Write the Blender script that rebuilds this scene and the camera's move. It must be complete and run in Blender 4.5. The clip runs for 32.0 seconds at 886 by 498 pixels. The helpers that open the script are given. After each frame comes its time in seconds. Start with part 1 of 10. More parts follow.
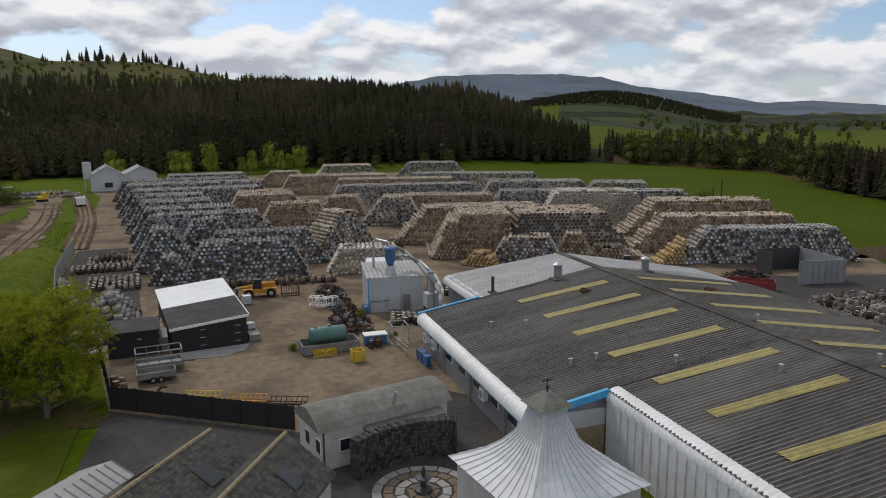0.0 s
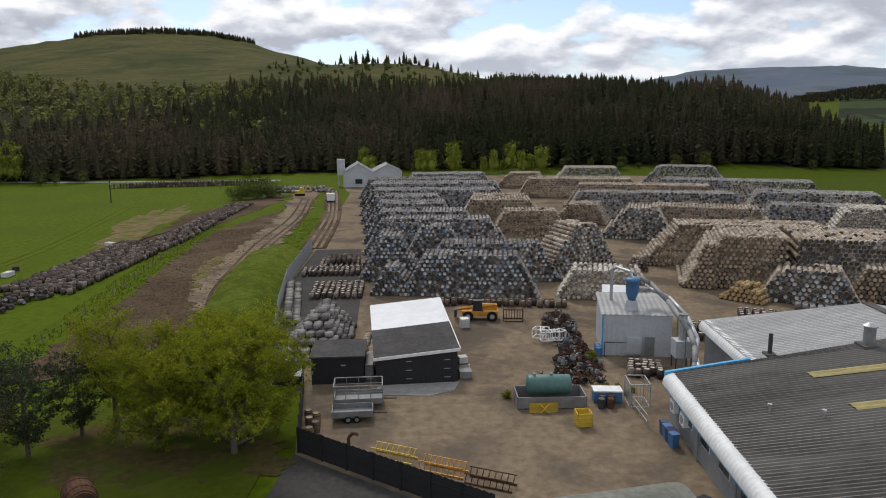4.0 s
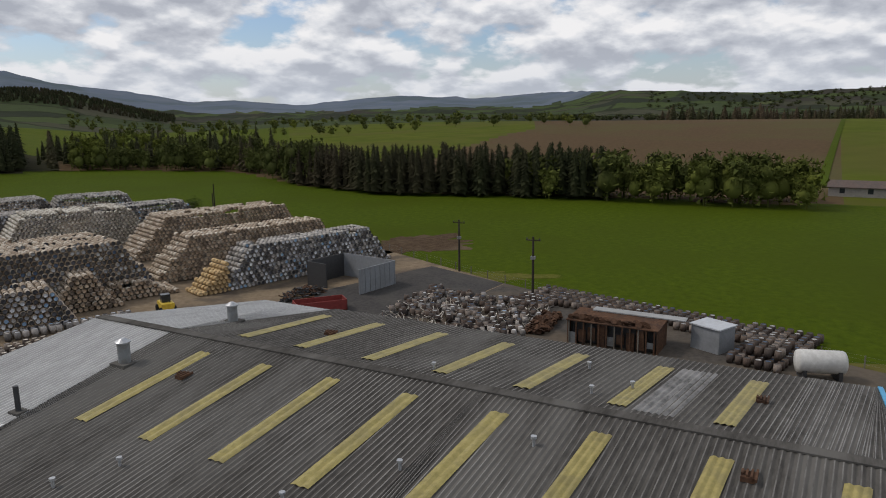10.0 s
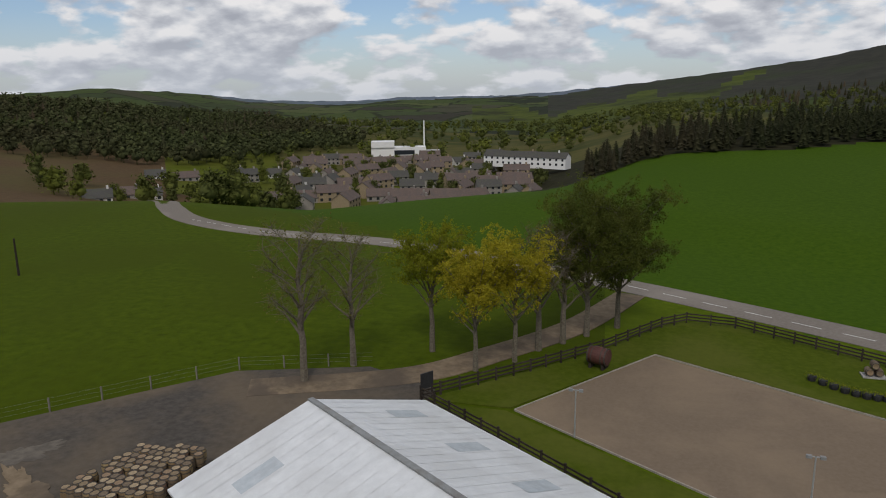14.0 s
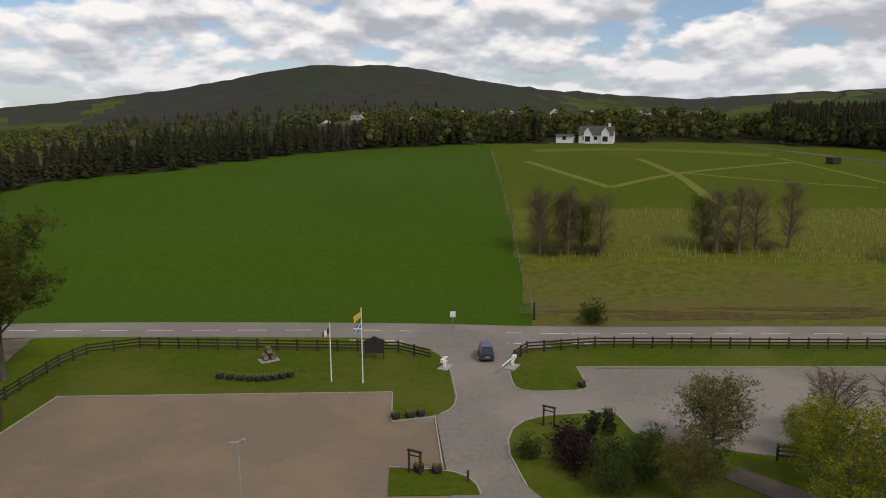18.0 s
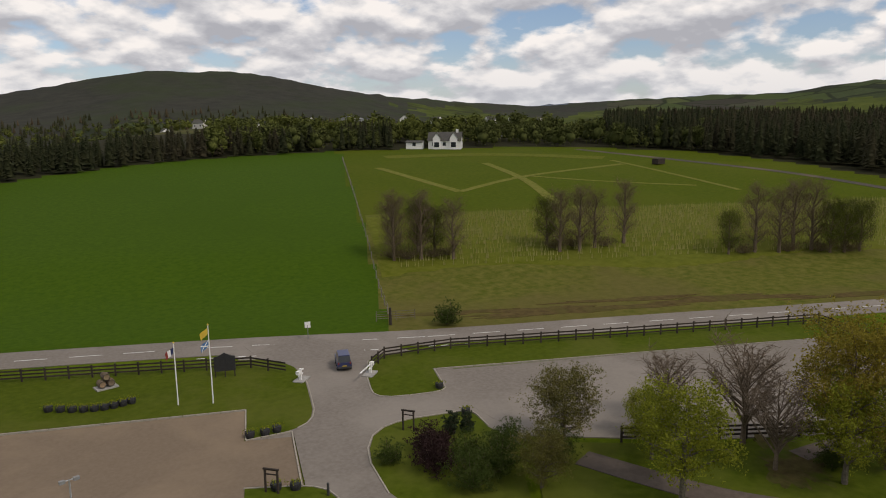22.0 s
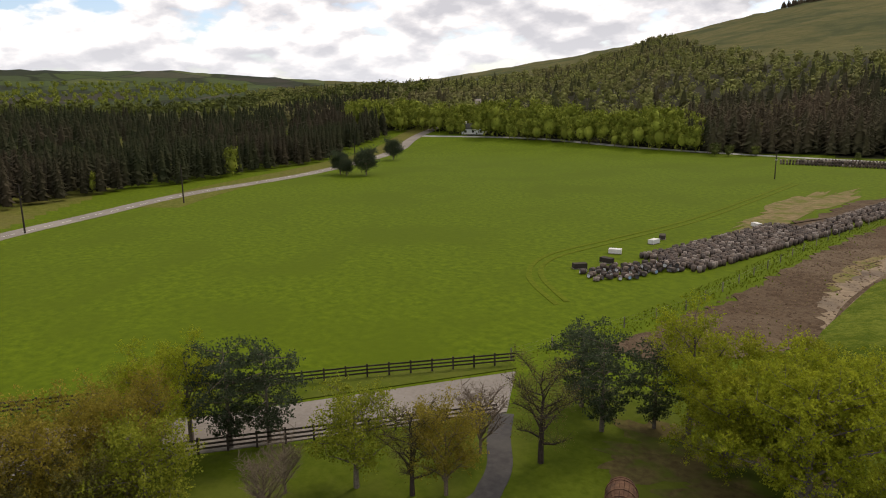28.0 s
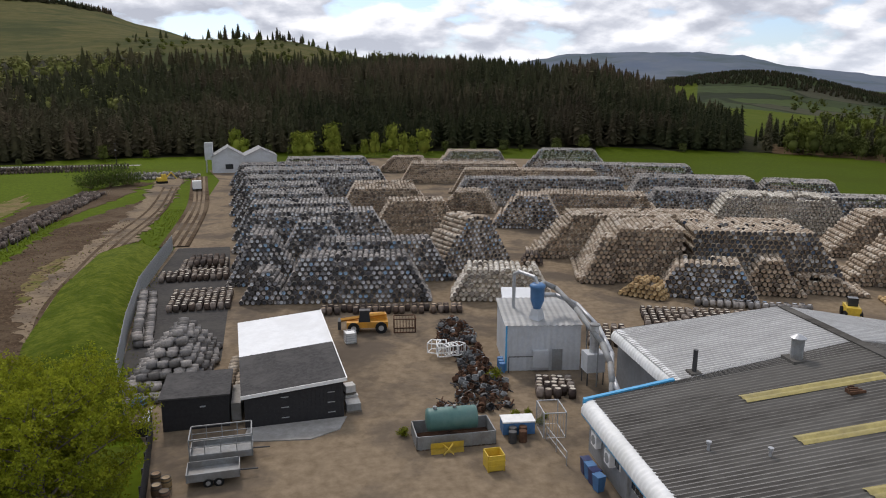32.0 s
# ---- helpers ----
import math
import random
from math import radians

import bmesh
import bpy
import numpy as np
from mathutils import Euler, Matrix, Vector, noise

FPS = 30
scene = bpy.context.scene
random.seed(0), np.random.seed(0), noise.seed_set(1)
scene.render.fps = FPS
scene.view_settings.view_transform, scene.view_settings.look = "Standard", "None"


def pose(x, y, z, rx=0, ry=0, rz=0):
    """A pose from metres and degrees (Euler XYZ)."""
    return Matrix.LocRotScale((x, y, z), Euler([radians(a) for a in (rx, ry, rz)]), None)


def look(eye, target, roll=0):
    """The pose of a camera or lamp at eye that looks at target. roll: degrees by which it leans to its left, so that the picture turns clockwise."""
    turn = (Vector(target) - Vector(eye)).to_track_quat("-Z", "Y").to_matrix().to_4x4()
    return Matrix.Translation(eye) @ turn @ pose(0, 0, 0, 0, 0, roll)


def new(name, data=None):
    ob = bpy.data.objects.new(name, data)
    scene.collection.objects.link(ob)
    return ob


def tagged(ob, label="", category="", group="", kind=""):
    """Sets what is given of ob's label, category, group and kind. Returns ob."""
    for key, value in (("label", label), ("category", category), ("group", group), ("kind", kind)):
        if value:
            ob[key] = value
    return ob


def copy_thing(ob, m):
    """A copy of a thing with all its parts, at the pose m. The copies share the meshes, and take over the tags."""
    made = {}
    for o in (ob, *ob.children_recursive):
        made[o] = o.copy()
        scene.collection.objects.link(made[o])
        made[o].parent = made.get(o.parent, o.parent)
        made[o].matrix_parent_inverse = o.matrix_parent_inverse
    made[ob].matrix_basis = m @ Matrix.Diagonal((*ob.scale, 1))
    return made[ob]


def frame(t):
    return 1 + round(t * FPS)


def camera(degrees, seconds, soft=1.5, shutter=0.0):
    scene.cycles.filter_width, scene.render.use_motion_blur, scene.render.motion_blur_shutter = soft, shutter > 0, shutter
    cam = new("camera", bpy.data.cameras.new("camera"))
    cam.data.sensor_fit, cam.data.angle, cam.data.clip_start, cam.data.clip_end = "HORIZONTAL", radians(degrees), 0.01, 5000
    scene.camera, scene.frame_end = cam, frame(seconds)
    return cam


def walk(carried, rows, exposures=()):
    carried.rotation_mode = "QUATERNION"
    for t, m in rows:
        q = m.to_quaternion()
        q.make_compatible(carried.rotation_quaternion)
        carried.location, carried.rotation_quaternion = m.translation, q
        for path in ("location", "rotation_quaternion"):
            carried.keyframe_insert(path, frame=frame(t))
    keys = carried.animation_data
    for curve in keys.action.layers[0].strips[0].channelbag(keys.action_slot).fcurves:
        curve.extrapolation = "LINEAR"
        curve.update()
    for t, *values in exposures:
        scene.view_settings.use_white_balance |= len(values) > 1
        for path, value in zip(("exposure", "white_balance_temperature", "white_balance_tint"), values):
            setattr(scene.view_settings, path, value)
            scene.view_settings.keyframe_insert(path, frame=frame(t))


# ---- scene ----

# ---- camera: seconds, x, y, z, heading (clockwise from +y), pitch, roll ----
cam = camera(64.47, 32.0, soft=1.0)
ROWS = [
    (0.0, -4.36, -19.21, 22.46, 20.48, -10.44, -0.42),
    (0.5, -3.96, -17.89, 22.80, 20.50, -10.49, -0.48),
    (1.0, -3.58, -16.52, 22.94, 20.53, -10.56, -0.50),
    (1.5, -3.24, -15.03, 22.98, 20.52, -10.54, -0.55),
    (2.0, -2.96, -13.49, 22.98, 12.33, -10.49, -0.62),
    (2.5, -2.45, -11.88, 23.01, 7.30, -10.51, -0.47),
    (3.0, -1.95, -10.23, 23.07, 4.05, -10.54, -0.45),
    (3.5, -1.48, -8.59, 23.09, 1.07, -10.49, -0.41),
    (5.5, -0.29, -1.73, 23.05, 0.72, -10.63, -0.41),
    (6.0, -0.00, -0.00, 23.00, 1.07, -10.71, -0.50),
    (6.5, 0.14, 1.46, 22.94, 9.61, -10.71, -0.46),
    (7.0, -0.08, 2.55, 22.88, 18.98, -10.68, -0.56),
    (7.5, -0.36, 3.11, 22.87, 26.24, -10.76, -0.59),
    (8.0, -0.55, 3.22, 22.86, 32.49, -10.82, -0.54),
    (8.5, -0.67, 3.20, 22.94, 38.76, -10.91, -0.57),
    (9.0, -0.61, 3.20, 22.90, 44.32, -10.92, -0.63),
    (9.5, -0.38, 3.24, 22.82, 53.92, -10.95, -0.72),
    (10.0, -0.12, 3.28, 22.71, 64.04, -10.99, -0.82),
    (10.5, 0.01, 3.11, 22.69, 74.88, -10.96, -0.84),
    (11.0, -0.08, 2.85, 22.78, 87.58, -11.25, -1.38),
    (11.5, 0.13, 2.42, 23.16, 99.47, -11.68, -1.41),
    (12.0, 0.27, 1.96, 23.63, 111.09, -12.18, -1.66),
    (12.5, 0.40, 1.58, 23.92, 123.31, -12.46, -1.34),
    (13.0, 0.55, 1.31, 23.89, 136.67, -12.49, -1.23),
    (13.5, 0.57, 1.03, 23.79, 150.13, -12.46, -1.03),
    (14.0, 0.67, 0.68, 23.65, 163.30, -12.35, -0.65),
    (14.5, 0.78, 0.38, 23.22, 176.29, -11.93, -0.49),
    (15.0, 0.81, 0.21, 22.76, 188.68, -11.35, -0.10),
    (15.5, 0.72, -0.01, 22.54, 200.97, -11.03, 0.15),
    (17.5, 0.85, -0.00, 22.48, 211.63, -10.57, -0.23),
    (18.0, 0.87, -0.01, 22.44, 211.32, -10.46, -0.27),
    (18.5, 0.84, -0.00, 22.44, 210.99, -10.37, -0.30),
    (19.0, 0.83, -0.01, 22.44, 210.69, -10.32, -0.33),
    (19.5, 0.91, -0.09, 22.41, 209.02, -10.26, -0.35),
    (20.0, 0.93, -0.07, 22.42, 208.42, -10.21, -0.29),
    (20.5, 0.92, -0.03, 22.46, 208.17, -10.17, -0.35),
    (21.0, 0.76, -0.01, 22.42, 211.44, -10.09, -0.36),
    (21.5, 0.54, -0.00, 22.32, 217.33, -10.01, -0.57),
    (22.0, 0.38, -0.12, 22.24, 223.20, -9.98, -0.71),
    (22.5, 0.13, -0.35, 22.17, 229.04, -9.98, -0.82),
    (23.0, -0.02, -0.49, 22.08, 235.30, -10.01, -0.91),
    (23.5, -0.14, -0.58, 22.01, 242.23, -10.06, -0.99),
    (24.0, -0.35, -0.65, 21.97, 248.38, -10.19, -1.11),
    (24.5, -0.64, -0.60, 21.89, 254.98, -10.29, -1.22),
    (25.0, -0.80, -0.51, 21.83, 263.58, -10.46, -1.37),
    (25.5, -0.85, -0.43, 21.98, 272.60, -10.79, -1.59),
    (27.5, -0.39, 1.00, 23.75, 302.01, -12.07, -1.07),
    (28.0, -0.39, 1.22, 23.85, 309.05, -12.24, -0.86),
    (28.5, -0.52, 1.36, 23.85, 318.53, -12.34, -0.58),
    (29.0, -0.68, 1.48, 23.79, 327.63, -12.34, -0.31),
    (29.5, -0.84, 1.73, 23.74, 336.01, -12.36, -0.13),
    (30.0, -0.87, 2.05, 23.72, 343.83, -12.35, -0.02),
    (30.5, -0.80, 2.30, 23.59, 351.02, -12.26, 0.05),
    (31.0, -0.72, 2.43, 23.54, 358.04, -12.17, 0.10),
    (31.5, -0.70, 2.58, 23.57, 365.37, -12.14, 0.09),
    (32.0, -0.82, 2.69, 23.58, 370.67, -12.10, 0.21),
]


def heading(az, el=0.0):
    a, e = radians(az), radians(el)
    return Vector((math.sin(a) * math.cos(e), math.cos(a) * math.cos(e), math.sin(e)))


walk(cam, [(t, look((x, y, z), Vector((x, y, z)) + heading(az, el), roll)) for t, x, y, z, az, el, roll in ROWS],
     exposures=[(0.0, -0.35, 6350, 12), (3.0, -0.20, 6350, 12), (5.5, -0.07, 6350, 12), (7.0, -0.22, 6350, 12), (9.0, -0.38, 6350, 12), (11.0, -0.36, 6400, 12), (12.0, -0.32, 6400, 12), (13.0, -0.50, 6400, 12), (14.0, -0.52, 6400, 12), (15.0, -0.44, 6450, 12), (19.0, -0.28, 6700, 13),
                (22.0, -0.33, 6850, 14), (23.5, -0.25, 6850, 14), (25.5, 0.00, 7050, 15), (28.0, 0.26, 7050, 15), (30.0, 0.26, 6750, 15), (32.0, -0.02, 6350, 14)])

# ---- daylight: broken cloud, soft sun from beyond the cask yard ----
SUN_AZ, SUN_EL = -12.0, 48.0


def node(tree, kind, x=0, **values):
    n = tree.nodes.new(kind)
    for key, value in values.items():
        n.inputs[key.replace("_", " ")].default_value = value
    return n


def ramp(tree, fac, stops, mode="LINEAR"):
    n = tree.nodes.new("ShaderNodeValToRGB")
    n.color_ramp.interpolation = mode
    while len(n.color_ramp.elements) < len(stops):
        n.color_ramp.elements.new(0.5)
    for e, (p, c) in zip(n.color_ramp.elements, stops):
        e.position, e.color = p, (*c, 1) if len(c) == 3 else c
    tree.links.new(fac, n.inputs["Fac"])
    return n.outputs["Color"]


def math_node(tree, op, a, b=None):
    n = tree.nodes.new("ShaderNodeMath")
    n.operation = op
    for i, v in enumerate((a, b)):
        if v is None:
            continue
        if isinstance(v, (int, float)):
            n.inputs[i].default_value = v
        else:
            tree.links.new(v, n.inputs[i])
    return n.outputs[0]


def mix_node(tree, fac, a, b, blend="MIX"):
    n = tree.nodes.new("ShaderNodeMix")
    n.data_type, n.blend_type = "RGBA", blend
    for sock, v in ((n.inputs[0], fac), (n.inputs[6], a), (n.inputs[7], b)):
        if isinstance(v, (int, float)):
            sock.default_value = v
        elif isinstance(v, tuple):
            sock.default_value = (*v, 1)
        else:
            tree.links.new(v, sock)
    return n.outputs[2]


world = bpy.data.worlds.new("sky")
scene.world = world
world.use_nodes = True
wt = world.node_tree
wt.nodes.clear()
sky = wt.nodes.new("ShaderNodeTexSky")
sky.sky_type, sky.sun_disc = "NISHITA", False
sky.sun_elevation, sky.sun_rotation = radians(SUN_EL), radians(SUN_AZ)
sky.altitude, sky.air_density, sky.dust_density = 150, 1.0, 1.0
where = wt.nodes.new("ShaderNodeTexCoord").outputs["Generated"]
split = wt.nodes.new("ShaderNodeSeparateXYZ")
wt.links.new(where, split.inputs[0])


def cloud_noise(rise, scale, detail, offset):
    """Cloud density on a flat layer overhead, looked up a little higher in the sky by rise."""
    lift = math_node(wt, "MAXIMUM", math_node(wt, "ADD", split.outputs[2], 0.36 + rise), 0.15)
    plane = wt.nodes.new("ShaderNodeCombineXYZ")
    wt.links.new(math_node(wt, "DIVIDE", split.outputs[0], lift), plane.inputs[0])
    wt.links.new(math_node(wt, "DIVIDE", split.outputs[1], lift), plane.inputs[1])
    plane.inputs[2].default_value = offset
    n = node(wt, "ShaderNodeTexNoise", Scale=scale, Detail=detail, Roughness=0.5, Distortion=0.0)
    wt.links.new(plane.outputs[0], n.inputs["Vector"])
    return n.outputs["Fac"]


puff = cloud_noise(0.0, 4.2, 9.0, 2.3)
above = cloud_noise(0.016, 4.2, 6.0, 2.3)
veil = cloud_noise(0.0, 0.8, 3.0, 7.1)
cover = ramp(wt, math_node(wt, "ADD", puff, math_node(wt, "ADD", math_node(wt, "MULTIPLY", math_node(wt, "SUBTRACT", veil, 0.5), 0.45), math_node(wt, "MULTIPLY", split.outputs[1], 0.03))), [(0.385, (0, 0, 0)), (0.465, (1, 1, 1))])
lit = math_node(wt, "ADD", math_node(wt, "MULTIPLY", math_node(wt, "SUBTRACT", puff, above), 3.4), math_node(wt, "MULTIPLY", math_node(wt, "SUBTRACT", 1.02, puff), 0.95))
tone = ramp(wt, lit, [(0.16, (5.2, 5.5, 6.1)), (0.4, (6.9, 7.2, 7.7)), (0.6, (9.3, 9.5, 9.7)), (0.78, (11.4, 11.3, 11.1))])
clear = mix_node(wt, 1.0, sky.outputs[0], (1.14, 1.22, 1.36), "MULTIPLY")
clouded = mix_node(wt, cover, clear, tone)
low = ramp(wt, split.outputs[2], [(0.0, (1, 1, 1)), (0.1, (0, 0, 0))])
hazed = mix_node(wt, math_node(wt, "MULTIPLY", low, 0.6), clouded, (7.0, 7.6, 8.3))
back = node(wt, "ShaderNodeBackground", Strength=0.1)
wt.links.new(hazed, back.inputs["Color"])
wt.links.new(back.outputs[0], wt.nodes.new("ShaderNodeOutputWorld").inputs[0])

sun = new("sun", bpy.data.lights.new("sun", "SUN"))
sun.data.energy, sun.data.angle, sun.data.color = 1.9, radians(10), (1.0, 0.925, 0.83)
sun.matrix_world = look(heading(SUN_AZ, SUN_EL) * 400, (0, 0, 0))


# ---- materials ----
def surf(name, a, b, scale=3.0, rough=0.85, metal=0.0, bump=0.2, stain=None, stain_scale=0.15, amount=0.5, vary=0.0, per="object", stretch=None, depth=0.02):
    """Two tones mixed by fine grain, a third laid on in large patches, and a shift of brightness from piece to piece."""
    m = bpy.data.materials.new(name)
    m.use_nodes = True
    t = m.node_tree
    p = t.nodes["Principled BSDF"]
    co = t.nodes.new("ShaderNodeTexCoord").outputs["Object"]
    if stretch:
        mp = t.nodes.new("ShaderNodeMapping")
        mp.inputs["Scale"].default_value = stretch
        t.links.new(co, mp.inputs[0])
        co = mp.outputs[0]
    grain = node(t, "ShaderNodeTexNoise", Scale=scale, Detail=6.0, Roughness=0.65)
    t.links.new(co, grain.inputs["Vector"])
    colour = mix_node(t, ramp(t, grain.outputs["Fac"], [(0.34, (0, 0, 0)), (0.66, (1, 1, 1))]), a, b)
    if stain:
        big = node(t, "ShaderNodeTexNoise", Scale=stain_scale, Detail=5.0, Roughness=0.6, Distortion=0.4)
        t.links.new(co, big.inputs["Vector"])
        lay = ramp(t, big.outputs["Fac"], [(0.46, (0, 0, 0)), (0.62, (amount, amount, amount))])
        colour = mix_node(t, lay, colour, stain)
    if vary:
        src = t.nodes.new("ShaderNodeNewGeometry").outputs["Random Per Island"] if per == "island" else t.nodes.new("ShaderNodeObjectInfo").outputs["Random"]
        hs = t.nodes.new("ShaderNodeHueSaturation")
        t.links.new(math_node(t, "ADD", math_node(t, "MULTIPLY", src, 2 * vary), 1 - vary), hs.inputs["Value"])
        t.links.new(colour, hs.inputs["Color"])
        colour = hs.outputs[0]
    t.links.new(colour, p.inputs["Base Color"])
    p.inputs["Roughness"].default_value, p.inputs["Metallic"].default_value = rough, metal
    p.inputs["Specular IOR Level"].default_value = 0.5 if rough < 0.75 else (0.12 if rough < 0.88 else 0.03)
    if bump:
        bp = node(t, "ShaderNodeBump", Strength=bump, Distance=depth)
        t.links.new(grain.outputs["Fac"], bp.inputs["Height"])
        t.links.new(bp.outputs[0], p.inputs["Normal"])
    return m


def mixed(name, tones, rough=0.8, metal=0.0, scale=6.0, per="island"):
    """Pieces that each take one of several tones, with grain and dirt over it."""
    m = bpy.data.materials.new(name)
    m.use_nodes = True
    t = m.node_tree
    p = t.nodes["Principled BSDF"]
    src = t.nodes.new("ShaderNodeNewGeometry").outputs["Random Per Island"] if per == "island" else t.nodes.new("ShaderNodeObjectInfo").outputs["Random"]
    colour = ramp(t, src, [(i / len(tones), c) for i, c in enumerate(tones)], "CONSTANT")
    grain = node(t, "ShaderNodeTexNoise", Scale=scale, Detail=4.0, Roughness=0.7)
    t.links.new(t.nodes.new("ShaderNodeTexCoord").outputs["Object"], grain.inputs["Vector"])
    colour = mix_node(t, 0.55, colour, ramp(t, grain.outputs["Fac"], [(0.3, (0.5, 0.48, 0.45)), (0.7, (1.3, 1.3, 1.3))]), "MULTIPLY")
    t.links.new(colour, p.inputs["Base Color"])
    p.inputs["Roughness"].default_value, p.inputs["Metallic"].default_value = rough, metal
    p.inputs["Specular IOR Level"].default_value = 0.2
    return m


def leafy(name, a, b, rough=0.6):
    """Thin leaves: part of the light comes through from behind."""
    m = surf(name, a, b, scale=0.5, rough=0.8, bump=0, vary=0.28, per="island")
    t = m.node_tree
    p = t.nodes["Principled BSDF"]
    thin = t.nodes.new("ShaderNodeBsdfTranslucent")
    t.links.new(p.inputs["Base Color"].links[0].from_socket, thin.inputs["Color"])
    mx = t.nodes.new("ShaderNodeMixShader")
    mx.inputs[0].default_value = 0.45
    t.links.new(p.outputs[0], mx.inputs[1])
    t.links.new(thin.outputs[0], mx.inputs[2])
    t.links.new(mx.outputs[0], t.nodes["Material Output"].inputs["Surface"])
    return m


def patchwork(name, tones, scale):
    """Fields of differing crops, divided by dark hedge lines."""
    m = surf(name, (1, 1, 1), (0.8, 0.8, 0.8), 0.05, 0.95, bump=0)
    t = m.node_tree
    p = t.nodes["Principled BSDF"]
    grain = p.inputs["Base Color"].links[0].from_socket
    co = t.nodes.new("ShaderNodeTexCoord").outputs["Object"]
    cells = node(t, "ShaderNodeTexVoronoi", Scale=scale)
    edge = node(t, "ShaderNodeTexVoronoi", Scale=scale)
    edge.feature = "DISTANCE_TO_EDGE"
    t.links.new(co, cells.inputs["Vector"])
    t.links.new(co, edge.inputs["Vector"])
    crop = ramp(t, cells.outputs["Color"], [(0.2 + 0.6 * i / len(tones), c) for i, c in enumerate(tones)], "CONSTANT")
    hedged = mix_node(t, ramp(t, edge.outputs["Distance"], [(0.02, (1, 1, 1)), (0.05, (0, 0, 0))]), crop, (0.025, 0.032, 0.016))
    t.links.new(mix_node(t, 1.0, hedged, grain, "MULTIPLY"), p.inputs["Base Color"])
    return m


M = {}
M["field"] = surf("field_grass", (0.0514, 0.08, 0.0037), (0.0915, 0.1273, 0.0057), 0.9, 0.9, bump=0.2, stain=(0.0629, 0.0899, 0.0044), stain_scale=0.045, amount=0.8, depth=0.16)
M["southfield"] = surf("ley_grass", (0.032, 0.066, 0.0035), (0.05, 0.09, 0.005), 1.2, 0.9, bump=0.4, stain=(0.037, 0.072, 0.0035), stain_scale=0.02, amount=0.6, depth=0.08)
M["mown"] = surf("mown_grass", (0.0484, 0.0704, 0.0026), (0.0704, 0.0915, 0.0053), 1.0, 0.9, bump=0.4, stain=(0.0774, 0.0898, 0.0088), stain_scale=0.03, depth=0.1)
M["straw"] = surf("pale_mown_path", (0.1014, 0.1131, 0.0172), (0.156, 0.1521, 0.039), 1.0, 0.95, bump=0.2)
M["rough"] = surf("rough_grass", (0.0644, 0.0791, 0.0092), (0.1242, 0.1196, 0.0276), 0.8, 0.95, bump=0.8, stain=(0.1104, 0.092, 0.0313), stain_scale=0.05, amount=0.6, depth=0.2)
M["plough"] = surf("ploughed_soil", (0.075, 0.05, 0.027), (0.105, 0.07, 0.038), 0.5, 0.95, bump=0.3, stain=(0.085, 0.082, 0.03), stain_scale=0.006, amount=0.7)
M["pasture"] = surf("pasture", (0.06, 0.08, 0.006), (0.088, 0.102, 0.012), 0.05, 0.95, bump=0, stain=(0.085, 0.08, 0.02), stain_scale=0.009, amount=0.6)
M["moor"] = surf("moor", (0.06, 0.062, 0.018), (0.098, 0.088, 0.032), 0.06, 0.95, bump=0.4, stain=(0.036, 0.046, 0.015), stain_scale=0.011, amount=0.9, depth=1.5)
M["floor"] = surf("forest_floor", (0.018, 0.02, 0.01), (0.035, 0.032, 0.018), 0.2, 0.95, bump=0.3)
M["far"] = patchwork("far_country", [(0.055, 0.075, 0.025), (0.03, 0.036, 0.022), (0.075, 0.09, 0.034), (0.045, 0.042, 0.032), (0.042, 0.056, 0.024), (0.028, 0.034, 0.022), (0.06, 0.06, 0.038), (0.05, 0.066, 0.028)], 0.006)
M["heath"] = surf("heather_slope", (0.03, 0.032, 0.026), (0.046, 0.045, 0.036), 0.03, 0.95, bump=0.4, stain=(0.034, 0.046, 0.02), stain_scale=0.0045, amount=0.6, depth=2.0)
M["brownroof"] = surf("brown_tile_roof", (0.1, 0.075, 0.065), (0.15, 0.115, 0.1), 3, 0.85, bump=0.2, stain=(0.085, 0.08, 0.075), stain_scale=0.4)
# Lime patches on the hills: sunlight put into the grass colour.
M["sunhill"] = surf("sunlit_hill_pasture", (0.0484, 0.064, 0.0125), (0.078, 0.0952, 0.0203), 0.02, 0.95, bump=0.2, stain=(0.025, 0.0296, 0.0156), stain_scale=0.006, amount=0.9, depth=1.0)
# Blue-grey of the farthest hills: haze put into the base colour.
M["blue"] = surf("hazed_far_hills", (0.1, 0.125, 0.17), (0.13, 0.15, 0.18), 0.004, 0.95, bump=0, stain=(0.085, 0.11, 0.12), stain_scale=0.003, amount=0.9)
M["yard"] = surf("yard_dirt", (0.16, 0.122, 0.08), (0.245, 0.19, 0.13), 1.2, 0.95, bump=0.5, stain=(0.095, 0.078, 0.062), stain_scale=0.12, amount=0.85)
M["greyyard"] = surf("yard_gravel", (0.0615, 0.0558, 0.0492), (0.0943, 0.0845, 0.0738), 1.6, 0.95, bump=0.4, stain=(0.164, 0.1271, 0.0861), stain_scale=0.055, amount=0.6)
M["soil"] = surf("bare_soil", (0.0546, 0.0359, 0.0218), (0.0975, 0.0686, 0.0437), 0.9, 0.95, bump=0.9, stain=(0.1326, 0.0998, 0.0663), stain_scale=0.06, amount=0.8, depth=0.35)
M["drysoil"] = surf("dry_stony_soil", (0.12, 0.095, 0.04), (0.2, 0.15, 0.08), 0.8, 0.95, bump=0.6, stain=(0.085, 0.1, 0.015), stain_scale=0.25, amount=0.9, depth=0.1)
M["dust"] = surf("dusty_gravel", (0.1, 0.09, 0.076), (0.165, 0.145, 0.12), 1.3, 0.95, bump=0.4, stain=(0.09, 0.08, 0.07), stain_scale=0.3, amount=0.9)
